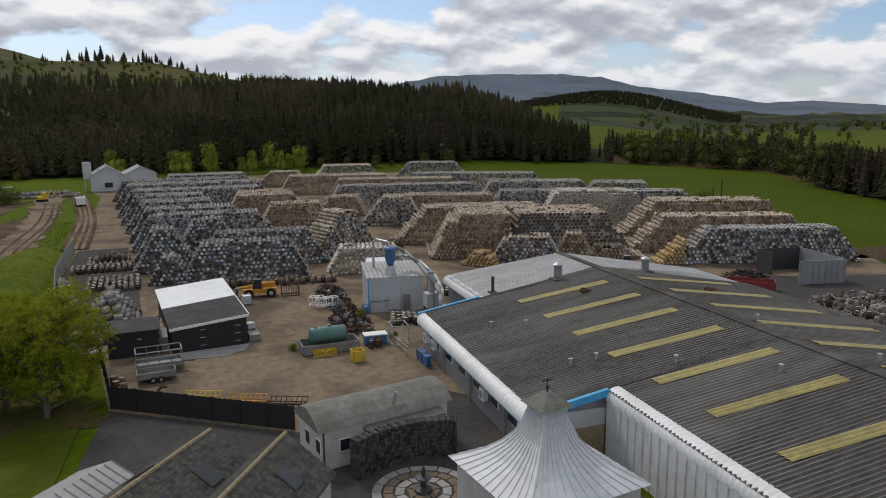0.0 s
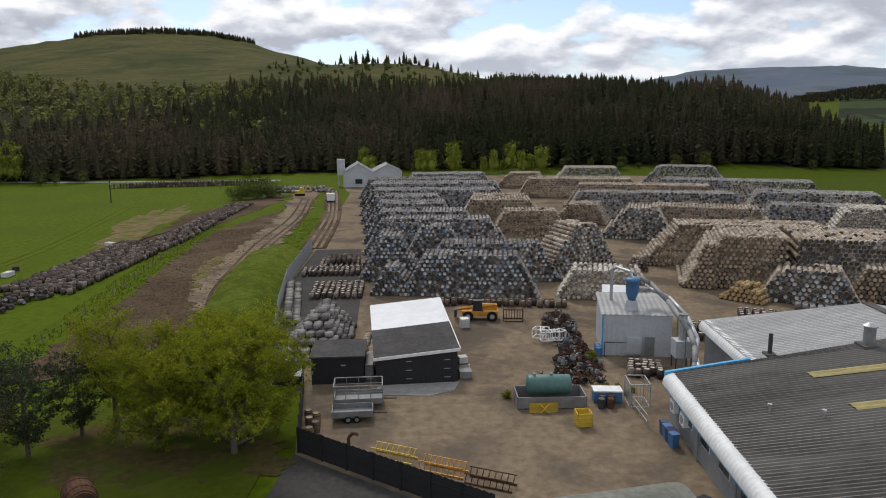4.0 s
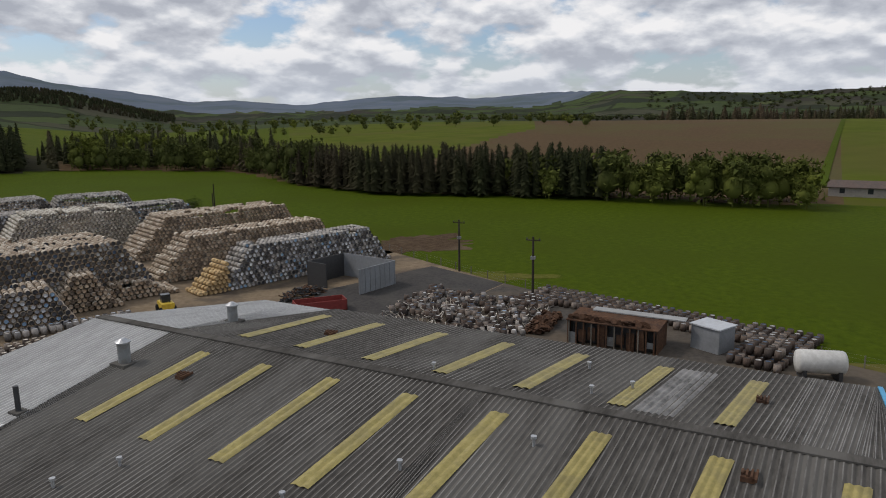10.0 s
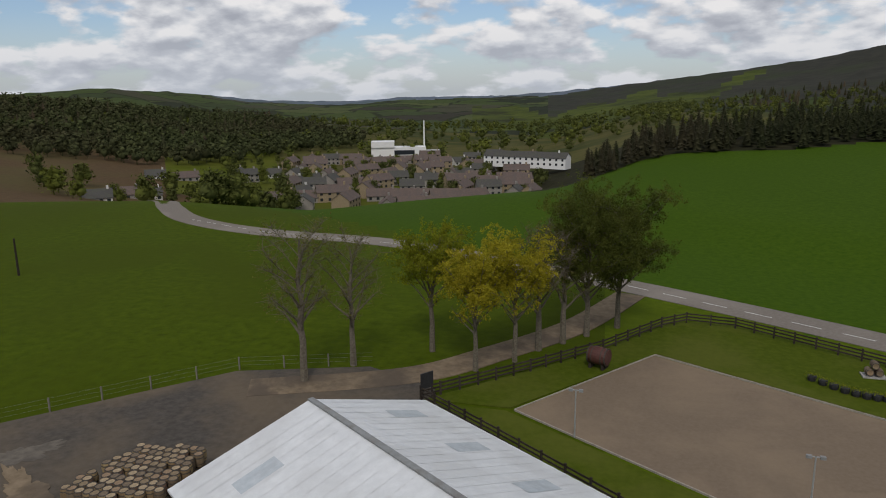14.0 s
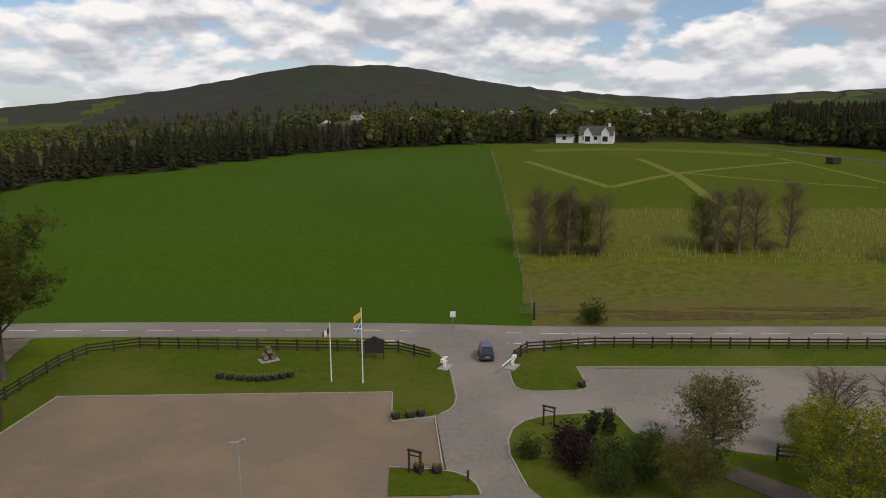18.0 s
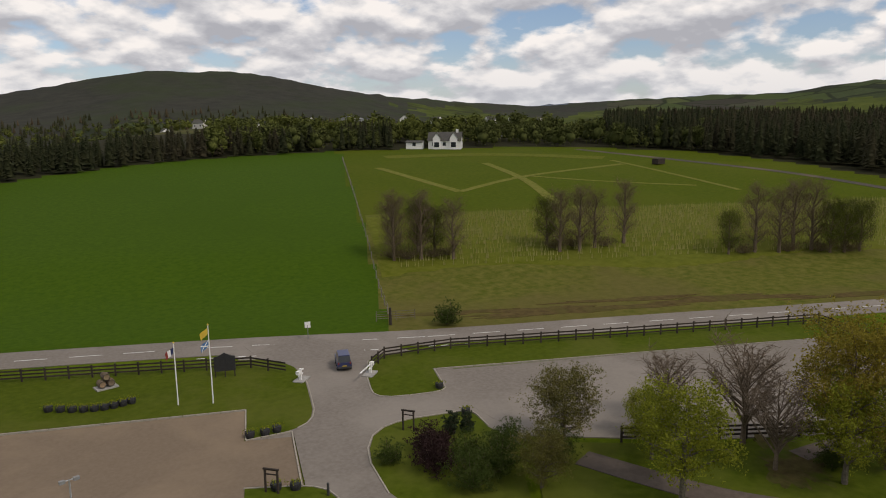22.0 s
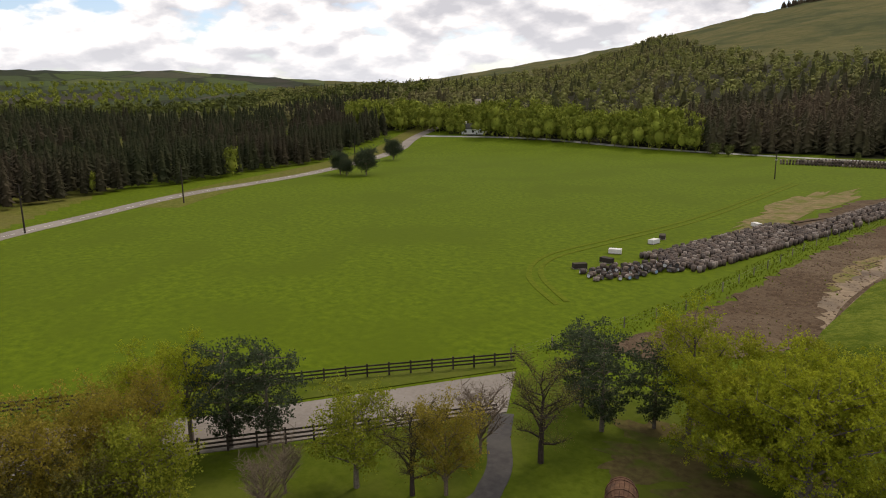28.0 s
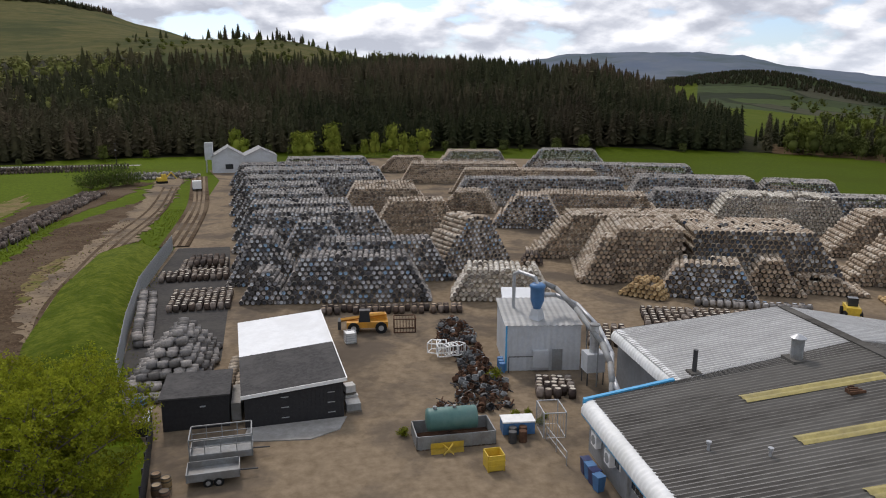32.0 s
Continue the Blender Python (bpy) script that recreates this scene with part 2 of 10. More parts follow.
M["tarmac"] = surf("tarmac", (0.165, 0.145, 0.125), (0.21, 0.188, 0.163), 3.0, 0.9, bump=0.2, stain=(0.25, 0.225, 0.195), stain_scale=0.08, amount=0.7)
M["darktarmac"] = surf("dark_tarmac", (0.05, 0.048, 0.046), (0.075, 0.07, 0.066), 2.0, 0.9, bump=0.2, stain=(0.09, 0.085, 0.075), stain_scale=0.2)
M["gravel"] = surf("car_park_gravel", (0.165, 0.127, 0.09), (0.19, 0.148, 0.108), 3.5, 0.95, bump=0.3, stain=(0.235, 0.18, 0.125), stain_scale=0.09, amount=0.7)
M["lawn"] = surf("lawn", (0.046, 0.0662, 0.0046), (0.0699, 0.092, 0.0083), 1.5, 0.9, bump=0.5, stain=(0.092, 0.1012, 0.0184), stain_scale=0.09, amount=0.6, depth=0.06)
M["kerb"] = surf("kerb", (0.26, 0.235, 0.19), (0.36, 0.33, 0.28), 5, 0.85)
M["concrete"] = surf("concrete", (0.27, 0.26, 0.24), (0.36, 0.35, 0.33), 2, 0.85, stain=(0.2, 0.19, 0.17), stain_scale=0.5)
M["paint"] = surf("road_paint", (0.6, 0.6, 0.58), (0.75, 0.75, 0.72), 4, 0.7, bump=0)
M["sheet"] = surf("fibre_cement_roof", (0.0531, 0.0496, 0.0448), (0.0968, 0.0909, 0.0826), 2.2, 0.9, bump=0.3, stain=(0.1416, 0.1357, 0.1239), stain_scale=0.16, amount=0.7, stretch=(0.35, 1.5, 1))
# Rib crests paler than their sheets: light along the ribs painted in.
M["sheetcrest"] = surf("lit_roof_ribs", (0.0969, 0.0923, 0.0844), (0.1881, 0.1801, 0.1676), 3.0, 0.9, bump=0.2, stain=(0.285, 0.2759, 0.2599), stain_scale=0.13, amount=0.65, stretch=(0.35, 1.2, 1))
M["newcrest"] = surf("lit_pale_roof_ribs", (0.42, 0.42, 0.41), (0.54, 0.54, 0.53), 1.2, 0.6, bump=0.1, stain=(0.3, 0.3, 0.29), stain_scale=0.2, stretch=(0.4, 1.5, 1))
M["rooflight"] = surf("pale_rooflight", (0.4, 0.45, 0.48), (0.5, 0.54, 0.57), 2, 0.4, bump=0.05, stain=(0.35, 0.38, 0.4), stain_scale=0.8)
M["newsheet"] = surf("pale_roof_sheet", (0.28, 0.28, 0.27), (0.37, 0.37, 0.36), 1.2, 0.6, bump=0.1, stain=(0.22, 0.22, 0.21), stain_scale=0.2, stretch=(0.4, 1.5, 1))
M["bleached"] = surf("bleached_roof_sheet", (0.09, 0.088, 0.083), (0.25, 0.245, 0.236), 1.6, 0.85, bump=0.2, stain=(0.28, 0.276, 0.265), stain_scale=0.5, amount=0.8, stretch=(0.35, 1.5, 1))
M["skylight"] = surf("yellowed_skylight", (0.24, 0.2, 0.055), (0.36, 0.3, 0.1), 2.5, 0.55, bump=0.1, stain=(0.17, 0.145, 0.06), stain_scale=0.6)
M["eave"] = surf("white_eave", (0.62, 0.63, 0.62), (0.72, 0.73, 0.72), 2, 0.5, bump=0.05, stain=(0.5, 0.51, 0.48), stain_scale=0.4)
M["bluetrim"] = surf("blue_trim", (0.05, 0.3, 0.55), (0.07, 0.36, 0.62), 3, 0.45, bump=0)
M["greywall"] = surf("grey_cladding", (0.2, 0.21, 0.22), (0.25, 0.26, 0.27), 3, 0.6, bump=0.1, stain=(0.16, 0.16, 0.16), stain_scale=0.4)
M["palewall"] = surf("pale_cladding", (0.42, 0.44, 0.46), (0.5, 0.52, 0.54), 3, 0.5, bump=0.1, stain=(0.36, 0.36, 0.36), stain_scale=0.4)
M["render"] = surf("white_render", (0.5, 0.49, 0.46), (0.62, 0.61, 0.58), 3, 0.85, bump=0.2, stain=(0.4, 0.39, 0.36), stain_scale=0.4)
M["harl"] = surf("grey_harled_wall", (0.24, 0.22, 0.2), (0.32, 0.3, 0.27), 3, 0.9, bump=0.2, stain=(0.2, 0.185, 0.165), stain_scale=0.3)
M["whiteroof"] = surf("white_metal_roof", (0.6, 0.62, 0.63), (0.68, 0.7, 0.71), 1.5, 0.45, bump=0.05, stain=(0.52, 0.53, 0.53), stain_scale=0.3)
M["blackboard"] = surf("black_boards", (0.012, 0.012, 0.014), (0.024, 0.024, 0.026), 4, 0.7, bump=0.3)
M["felt"] = surf("roofing_felt", (0.055, 0.053, 0.052), (0.085, 0.082, 0.08), 3, 0.9, bump=0.3, stain=(0.11, 0.105, 0.1), stain_scale=0.5)
M["slate"] = surf("slate", (0.055, 0.053, 0.051), (0.09, 0.086, 0.081), 3, 0.8, bump=0.3, stain=(0.085, 0.092, 0.06), stain_scale=0.6, vary=0.3, per="island")
M["mossroof"] = surf("lichened_roof", (0.16, 0.16, 0.14), (0.24, 0.24, 0.21), 2, 0.9, bump=0.3, stain=(0.12, 0.13, 0.09), stain_scale=0.5)
M["stone"] = surf("rubble_stone", (0.045, 0.042, 0.039), (0.1, 0.092, 0.083), 2.5, 0.9, bump=0.6, vary=0.45)
M["lead"] = surf("pale_lead_roof", (0.54, 0.555, 0.56), (0.64, 0.655, 0.66), 2, 0.55, bump=0.1, stain=(0.45, 0.46, 0.46), stain_scale=0.5)
M["sandstone"] = surf("buff_stone", (0.24, 0.19, 0.12), (0.33, 0.265, 0.175), 3, 0.9, bump=0.3)
M["court"] = surf("court_gravel", (0.105, 0.085, 0.072), (0.15, 0.122, 0.102), 2.5, 0.95, bump=0.3, stain=(0.085, 0.072, 0.062), stain_scale=0.1, amount=0.7)
M["litter"] = surf("leaf_litter", (0.06, 0.045, 0.02), (0.1, 0.085, 0.03), 1.5, 0.95, bump=0.4, stain=(0.055, 0.08, 0.008), stain_scale=0.35, amount=0.9)
M["steel"] = surf("galvanised_steel", (0.38, 0.39, 0.4), (0.5, 0.51, 0.52), 4, 0.45, 0.5, bump=0.05)
M["greysteel"] = surf("grey_paint_steel", (0.19, 0.2, 0.2), (0.25, 0.26, 0.26), 4, 0.6, bump=0.1, stain=(0.14, 0.12, 0.1), stain_scale=0.7)
M["rust"] = surf("rusty_steel", (0.07, 0.04, 0.028), (0.14, 0.08, 0.05), 3, 0.9, bump=0.4, stain=(0.05, 0.04, 0.035), stain_scale=0.8)
M["darkmetal"] = surf("dark_metal", (0.03, 0.03, 0.032), (0.05, 0.05, 0.05), 5, 0.6, bump=0.1)
M["yellow"] = surf("yellow_paint", (0.55, 0.38, 0.03), (0.65, 0.46, 0.05), 3, 0.55, bump=0.05, stain=(0.4, 0.28, 0.05), stain_scale=1.5)
M["orange"] = surf("orange_paint", (0.55, 0.25, 0.02), (0.62, 0.3, 0.03), 3, 0.5, bump=0.05, stain=(0.3, 0.16, 0.04), stain_scale=1.5)
M["red"] = surf("red_paint", (0.17, 0.022, 0.018), (0.24, 0.035, 0.028), 3, 0.65, bump=0.1)
M["farred"] = surf("dull_red_cladding", (0.1, 0.05, 0.045), (0.14, 0.07, 0.06), 0.2, 0.8, bump=0)
M["green"] = surf("green_tank_paint", (0.05, 0.13, 0.115), (0.075, 0.17, 0.15), 2, 0.5, bump=0.1, stain=(0.11, 0.19, 0.17), stain_scale=0.7)
M["bluep"] = surf("blue_paint", (0.05, 0.14, 0.3), (0.07, 0.18, 0.36), 3, 0.5, bump=0.05)
M["navy"] = surf("navy_paint", (0.02, 0.03, 0.09), (0.03, 0.04, 0.12), 3, 0.3, bump=0)
M["white"] = surf("white_paint", (0.7, 0.7, 0.68), (0.8, 0.8, 0.78), 3, 0.5, bump=0.03)
M["rubber"] = surf("tyre_rubber", (0.015, 0.015, 0.015), (0.03, 0.03, 0.03), 8, 0.9)
M["glass"] = surf("window_glass", (0.02, 0.025, 0.03), (0.03, 0.035, 0.04), 2, 0.12, bump=0)
M["timber"] = surf("dark_fence_timber", (0.03, 0.024, 0.02), (0.055, 0.045, 0.036), 6, 0.85, bump=0.3, vary=0.25)
M["oldtimber"] = surf("weathered_timber", (0.13, 0.115, 0.095), (0.2, 0.18, 0.15), 6, 0.9, bump=0.3, vary=0.25)
M["bark"] = surf("bark", (0.09, 0.075, 0.06), (0.16, 0.14, 0.115), 6, 0.95, bump=0.5)
M["palebark"] = surf("pale_bark", (0.1, 0.085, 0.065), (0.18, 0.16, 0.125), 6, 0.95, bump=0.5)
M["twig"] = surf("twig", (0.115, 0.088, 0.062), (0.19, 0.15, 0.11), 6, 0.95, bump=0)
M["wire"] = surf("fence_mesh", (0.3, 0.31, 0.31), (0.38, 0.39, 0.39), 6, 0.6, 0.3, bump=0)
M["leaf"] = leafy("spring_leaves", (0.16, 0.185, 0.012), (0.25, 0.26, 0.02))
M["leafgold"] = leafy("golden_young_leaves", (0.18, 0.215, 0.014), (0.29, 0.31, 0.022))
M["leafdark"] = leafy("dark_leaves", (0.0451, 0.0697, 0.0131), (0.0779, 0.1025, 0.023))
M["leafgrey"] = leafy("budding_leaves", (0.1, 0.1, 0.026), (0.165, 0.148, 0.04))
M["leafbright"] = leafy("bright_green_leaves", (0.15, 0.175, 0.016), (0.235, 0.25, 0.026))
M["pine"] = leafy("pine_needles", (0.035, 0.05, 0.026), (0.062, 0.08, 0.042))
M["copper"] = leafy("copper_leaves", (0.03, 0.017, 0.017), (0.052, 0.028, 0.026))
M["spruce"] = surf("spruce", (0.03, 0.034, 0.017), (0.052, 0.054, 0.026), 0.3, 0.95, bump=0, vary=0.22, per="island", stain=(0.09, 0.066, 0.044), stain_scale=0.011, amount=0.8)
M["larch"] = surf("larch", (0.045, 0.05, 0.019), (0.075, 0.08, 0.031), 0.3, 0.95, bump=0, vary=0.22, per="island", stain=(0.07, 0.056, 0.034), stain_scale=0.012, amount=0.7)
M["farleaf"] = surf("far_broadleaf", (0.047, 0.058, 0.017), (0.084, 0.094, 0.03), 0.2, 0.95, bump=0, vary=0.3, per="island", stain=(0.11, 0.125, 0.022), stain_scale=0.02, amount=0.8)
M["farbright"] = surf("far_birch", (0.125, 0.155, 0.022), (0.21, 0.23, 0.036), 0.3, 0.95, bump=0, vary=0.35, per="island")
M["youngleaf"] = surf("young_wood", (0.135, 0.148, 0.042), (0.2, 0.205, 0.064), 0.2, 0.95, bump=0, vary=0.35, per="island", stain=(0.15, 0.126, 0.068), stain_scale=0.01, amount=0.7)
GREYS = [(0.3, 0.3, 0.31), (0.1, 0.1, 0.11), (0.5, 0.51, 0.53), (0.05, 0.05, 0.055), (0.64, 0.65, 0.66), (0.2, 0.2, 0.21), (0.26, 0.38, 0.52), (0.4, 0.37, 0.34), (0.065, 0.063, 0.065), (0.54, 0.56, 0.58), (0.12, 0.11, 0.105), (0.46, 0.47, 0.49), (0.055, 0.055, 0.06)]
BROWNS = [(0.38, 0.28, 0.19), (0.3, 0.215, 0.145), (0.45, 0.34, 0.235), (0.2, 0.15, 0.11), (0.4, 0.3, 0.205), (0.33, 0.245, 0.17), (0.52, 0.41, 0.3), (0.14, 0.11, 0.085)]
WHITES = [(0.5, 0.44, 0.36), (0.36, 0.31, 0.25), (0.58, 0.53, 0.45), (0.25, 0.22, 0.19), (0.44, 0.39, 0.31), (0.54, 0.49, 0.41)]
COALS = [(0.09, 0.085, 0.085), (0.05, 0.05, 0.052), (0.16, 0.15, 0.145), (0.07, 0.066, 0.065), (0.42, 0.42, 0.41), (0.06, 0.058, 0.058), (0.12, 0.105, 0.095), (0.09, 0.09, 0.1), (0.28, 0.28, 0.28), (0.055, 0.055, 0.058), (0.07, 0.1, 0.15), (0.1, 0.09, 0.08)]
GREY_STAVES = [(0.35, 0.33, 0.305), (0.27, 0.255, 0.235), (0.45, 0.43, 0.4), (0.2, 0.185, 0.17), (0.38, 0.355, 0.32)]
DARK_STAVES = [(0.2, 0.19, 0.18), (0.3, 0.28, 0.26), (0.15, 0.14, 0.13), (0.38, 0.35, 0.32)]
BROWN_STAVES = [(0.42, 0.345, 0.26), (0.5, 0.425, 0.335), (0.33, 0.26, 0.19), (0.58, 0.51, 0.42), (0.37, 0.3, 0.225)]
GOLD_STAVES = [(0.5, 0.35, 0.17), (0.43, 0.3, 0.15), (0.58, 0.42, 0.22)]
OLD_STAVES = [(0.1, 0.073, 0.058), (0.15, 0.115, 0.092), (0.06, 0.046, 0.04), (0.24, 0.2, 0.17), (0.11, 0.085, 0.07), (0.075, 0.06, 0.052)]
WHITE_STAVES = [(0.62, 0.58, 0.5), (0.52, 0.475, 0.4), (0.72, 0.68, 0.6), (0.42, 0.38, 0.31)]
for key, tones in (("head_grey", GREYS), ("head_brown", BROWNS), ("head_white", WHITES), ("stave_grey", GREY_STAVES), ("stave_dark", DARK_STAVES), ("stave_brown", BROWN_STAVES), ("stave_gold", GOLD_STAVES), ("stave_white", WHITE_STAVES), ("stave_old", OLD_STAVES), ("head_coal", COALS)):
    M[key] = mixed("cask_" + key, tones)
    M[key + "_each"] = mixed("single_cask_" + key, tones, per="object")
M["stave_aged_each"] = mixed("single_aged_staves", [(0.2, 0.14, 0.075), (0.26, 0.19, 0.1), (0.13, 0.095, 0.062), (0.16, 0.1, 0.068), (0.31, 0.235, 0.125), (0.18, 0.135, 0.085)], per="object")
M["head_aged_each"] = mixed("single_aged_heads", [(0.3, 0.23, 0.145), (0.23, 0.175, 0.11), (0.36, 0.28, 0.18), (0.17, 0.13, 0.09), (0.27, 0.19, 0.12)], per="object")
M["dusk"] = surf("dusky_wood", (0.038, 0.047, 0.02), (0.066, 0.076, 0.03), 0.2, 0.95, bump=0, vary=0.35, per="island", stain=(0.05, 0.045, 0.025), stain_scale=0.01, amount=0.7)
M["redbrown"] = surf("dark_red_staves", (0.055, 0.018, 0.014), (0.095, 0.032, 0.024), 3, 0.7, bump=0.2)
M["guard"] = surf("pale_tree_guard", (0.224, 0.216, 0.072), (0.336, 0.312, 0.128), 1.0, 0.9, bump=0)
M["wheelmark"] = surf("worn_grass", (0.064, 0.088, 0.0048), (0.1, 0.124, 0.0096), 1.0, 0.95, bump=0.3)
M["dry"] = surf("dead_reddish_grass", (0.066, 0.048, 0.02), (0.105, 0.078, 0.03), 0.9, 0.95, bump=0.6, stain=(0.075, 0.075, 0.018), stain_scale=0.25, amount=0.45, depth=0.15)
M["darktwig"] = surf("dark_twig", (0.035, 0.028, 0.024), (0.065, 0.05, 0.042), 6, 0.95, bump=0)
M["leafhaze"] = leafy("tan_budding_twigs", (0.1, 0.08, 0.042), (0.165, 0.13, 0.068))
M["leafolive"] = leafy("olive_leaves", (0.062, 0.08, 0.015), (0.115, 0.13, 0.024))
M["darkspruce"] = surf("dark_spruce", (0.02, 0.025, 0.012), (0.038, 0.041, 0.019), 0.3, 0.95, bump=0, vary=0.22, per="island", stain=(0.046, 0.036, 0.024), stain_scale=0.012, amount=0.8)
M["sward"] = surf("guarded_sward", (0.072, 0.086, 0.008), (0.112, 0.122, 0.018), 0.7, 0.9, bump=0.7, stain=(0.11, 0.115, 0.02), stain_scale=0.06, depth=0.15)
M["leafrust"] = leafy("russet_young_leaves", (0.17, 0.145, 0.02), (0.28, 0.225, 0.034))
M["tuft"] = surf("grass_tuft", (0.1, 0.135, 0.008), (0.17, 0.19, 0.022), 0.3, 0.9, bump=0, vary=0.3, per="island")
M["clod"] = surf("earth_clod", (0.06, 0.04, 0.026), (0.13, 0.092, 0.06), 1.5, 0.95, bump=0.4, vary=0.3, per="island")
M["bankgrass"] = surf("bank_grass", (0.06, 0.088, 0.006), (0.125, 0.145, 0.018), 1.6, 0.9, bump=1.0, stain=(0.045, 0.072, 0.004), stain_scale=0.35, amount=0.7, depth=0.35)
M["eastfield"] = surf("east_grass", (0.0387, 0.0594, 0.0027), (0.063, 0.0891, 0.004), 0.8, 0.9, bump=0.4, stain=(0.0468, 0.0648, 0.0032), stain_scale=0.03, amount=0.8, depth=0.16)
M["leafamber"] = leafy("amber_young_leaves", (0.27, 0.25, 0.016), (0.42, 0.365, 0.028))
# Dark ring round cask heads: shade of the gaps put into colour.
M["rim"] = surf("cask_rim_shade", (0.05, 0.044, 0.038), (0.09, 0.078, 0.066), 8, 0.9, bump=0)
M["hoop"] = surf("hoop_iron", (0.05, 0.045, 0.04), (0.09, 0.075, 0.06), 6, 0.7, 0.4, bump=0.1)


# ---- builders ----
class Shape:
    """Collects vertices and faces, with a slot of the material list for each face."""

    def __init__(self):
        self.v, self.f, self.m = [], [], []

    def add(self, verts, faces, slot=0, at=None):
        n = len(self.v)
        self.v += [tuple(at @ Vector(p)) for p in verts] if at else [tuple(p) for p in verts]
        self.f += [tuple(i + n for i in f) for f in faces]
        self.m += [slot] * len(faces)
        return self

    def box(self, x0, x1, y0, y1, z0, z1, slot=0, at=None):
        v = [(x, y, z) for z in (z0, z1) for x, y in ((x0, y0), (x1, y0), (x1, y1), (x0, y1))]
        return self.add(v, [(3, 2, 1, 0), (4, 5, 6, 7), (0, 1, 5, 4), (1, 2, 6, 5), (2, 3, 7, 6), (3, 0, 4, 7)], slot, at)

    def prism(self, outline, z0, z1, slot=0, at=None):
        n = len(outline)
        v = [(x, y, z) for z in (z0, z1) for x, y in outline]
        f = [tuple(range(n))[::-1], tuple(range(n, 2 * n))] + [(i, (i + 1) % n, n + (i + 1) % n, n + i) for i in range(n)]
        return self.add(v, f, slot, at)

    def tube(self, a, b, r0, r1=None, n=8, slot=0, caps=True, at=None):
        a, b = Vector(a), Vector(b)
        r1 = r0 if r1 is None else r1
        q = (b - a).to_track_quat("Z", "Y")
        ring = [Vector((math.cos(2 * math.pi * i / n), math.sin(2 * math.pi * i / n), 0)) for i in range(n)]
        v = [a + q @ (p * r0) for p in ring] + [b + q @ (p * r1) for p in ring]
        f = [(i, (i + 1) % n, n + (i + 1) % n, n + i) for i in range(n)]
        if caps:
            f += [tuple(range(n))[::-1], tuple(range(n, 2 * n))]
        return self.add(v, f, slot, at)

    def path(self, pts, r, n=8, slot=0):
        for a, b in zip(pts, pts[1:]):
            self.tube(a, b, r, r, n, slot)
        return self

    def lathe(self, profile, n=12, slot=0, at=None):
        """profile: (radius, z) from bottom to top."""
        v = [(r * math.cos(2 * math.pi * i / n), r * math.sin(2 * math.pi * i / n), z) for r, z in profile for i in range(n)]
        f = [(k * n + i, k * n + (i + 1) % n, (k + 1) * n + (i + 1) % n, (k + 1) * n + i) for k in range(len(profile) - 1) for i in range(n)]
        f += [tuple(range(n))[::-1], tuple(range((len(profile) - 1) * n, len(profile) * n))]
        return self.add(v, f, slot, at)

    def mesh(self, name, smooth=False):
        me = bpy.data.meshes.new(name)
        me.from_pydata(self.v, [], self.f)
        me.polygons.foreach_set("material_index", self.m)
        if smooth:
            me.polygons.foreach_set("use_smooth", [True] * len(self.f))
        me.update()
        return me


def part(name, shape, material, parent=None, label="", smooth=False):
    me = shape if isinstance(shape, bpy.types.Mesh) else shape.mesh(name, smooth)
    if not me.materials:
        for m in material if isinstance(material, (list, tuple)) else [material]:
            me.materials.append(M[m])
    ob = new(name, me)
    if parent:
        ob.parent = parent
    return tagged(ob, label) if label else ob


def thing(name, label, category, m=None, group="", kind=""):
    ob = new(name)
    if m is not None:
        ob.matrix_basis = m
    return tagged(ob, label, category, group, kind)


def solid(name, shape, material, label, category, m=None, group="", kind="", smooth=False):
    ob = part(name, shape, material, None, "", smooth)
    if m is not None:
        ob.matrix_basis = m
    return tagged(ob, label, category, group, kind)


def lay(az, r):
    return r * math.sin(radians(az)), r * math.cos(radians(az))


def arrays_mesh(name, verts, faces, slots, materials, smooth=False):
    """A mesh from numpy arrays; faces all of one corner count."""
    me = bpy.data.meshes.new(name)
    k = faces.shape[1]
    me.vertices.add(len(verts))
    me.vertices.foreach_set("co", verts.astype(np.float32).ravel())
    me.loops.add(faces.size)
    me.loops.foreach_set("vertex_index", faces.astype(np.int32).ravel())
    me.polygons.add(len(faces))
    me.polygons.foreach_set("loop_start", np.arange(0, faces.size, k, dtype=np.int32))
    me.polygons.foreach_set("loop_total", np.full(len(faces), k, dtype=np.int32))
    for m in materials:
        me.materials.append(M[m])
    me.polygons.foreach_set("material_index", np.broadcast_to(slots, len(faces)).astype(np.int32))
    if smooth:
        me.polygons.foreach_set("use_smooth", np.ones(len(faces), dtype=bool))
    me.update(calc_edges=True)
    me.validate()
    return me


def scatter(name, template, places, scales, turns, materials):
    """Many copies of a triangle template (verts, faces, slots), joined into one mesh."""
    tv, tf, ts = template
    n = len(places)
    c, s = np.cos(turns), np.sin(turns)
    x = tv[None, :, 0] * c[:, None] - tv[None, :, 1] * s[:, None]
    y = tv[None, :, 0] * s[:, None] + tv[None, :, 1] * c[:, None]
    z = np.broadcast_to(tv[None, :, 2], x.shape)
    v = np.stack([x * scales[:, :1], y * scales[:, :1], z * scales[:, 1:2]], -1) + places[:, None]
    f = tf[None] + (np.arange(n) * len(tv))[:, None, None]
    return arrays_mesh(name, v.reshape(-1, 3), f.reshape(-1, tf.shape[1]), np.tile(ts, n), materials)


# ---- ground: one sheet out to the hills ----
# low rises: heading, distance, height, half-width across, half-width along
RISES = [(90, 680, 12.5, 330, 200), (140, 900, 30, 250, 150), (62, 1100, 10, 250, 200), (34, 1750, 62, 190, 220)]
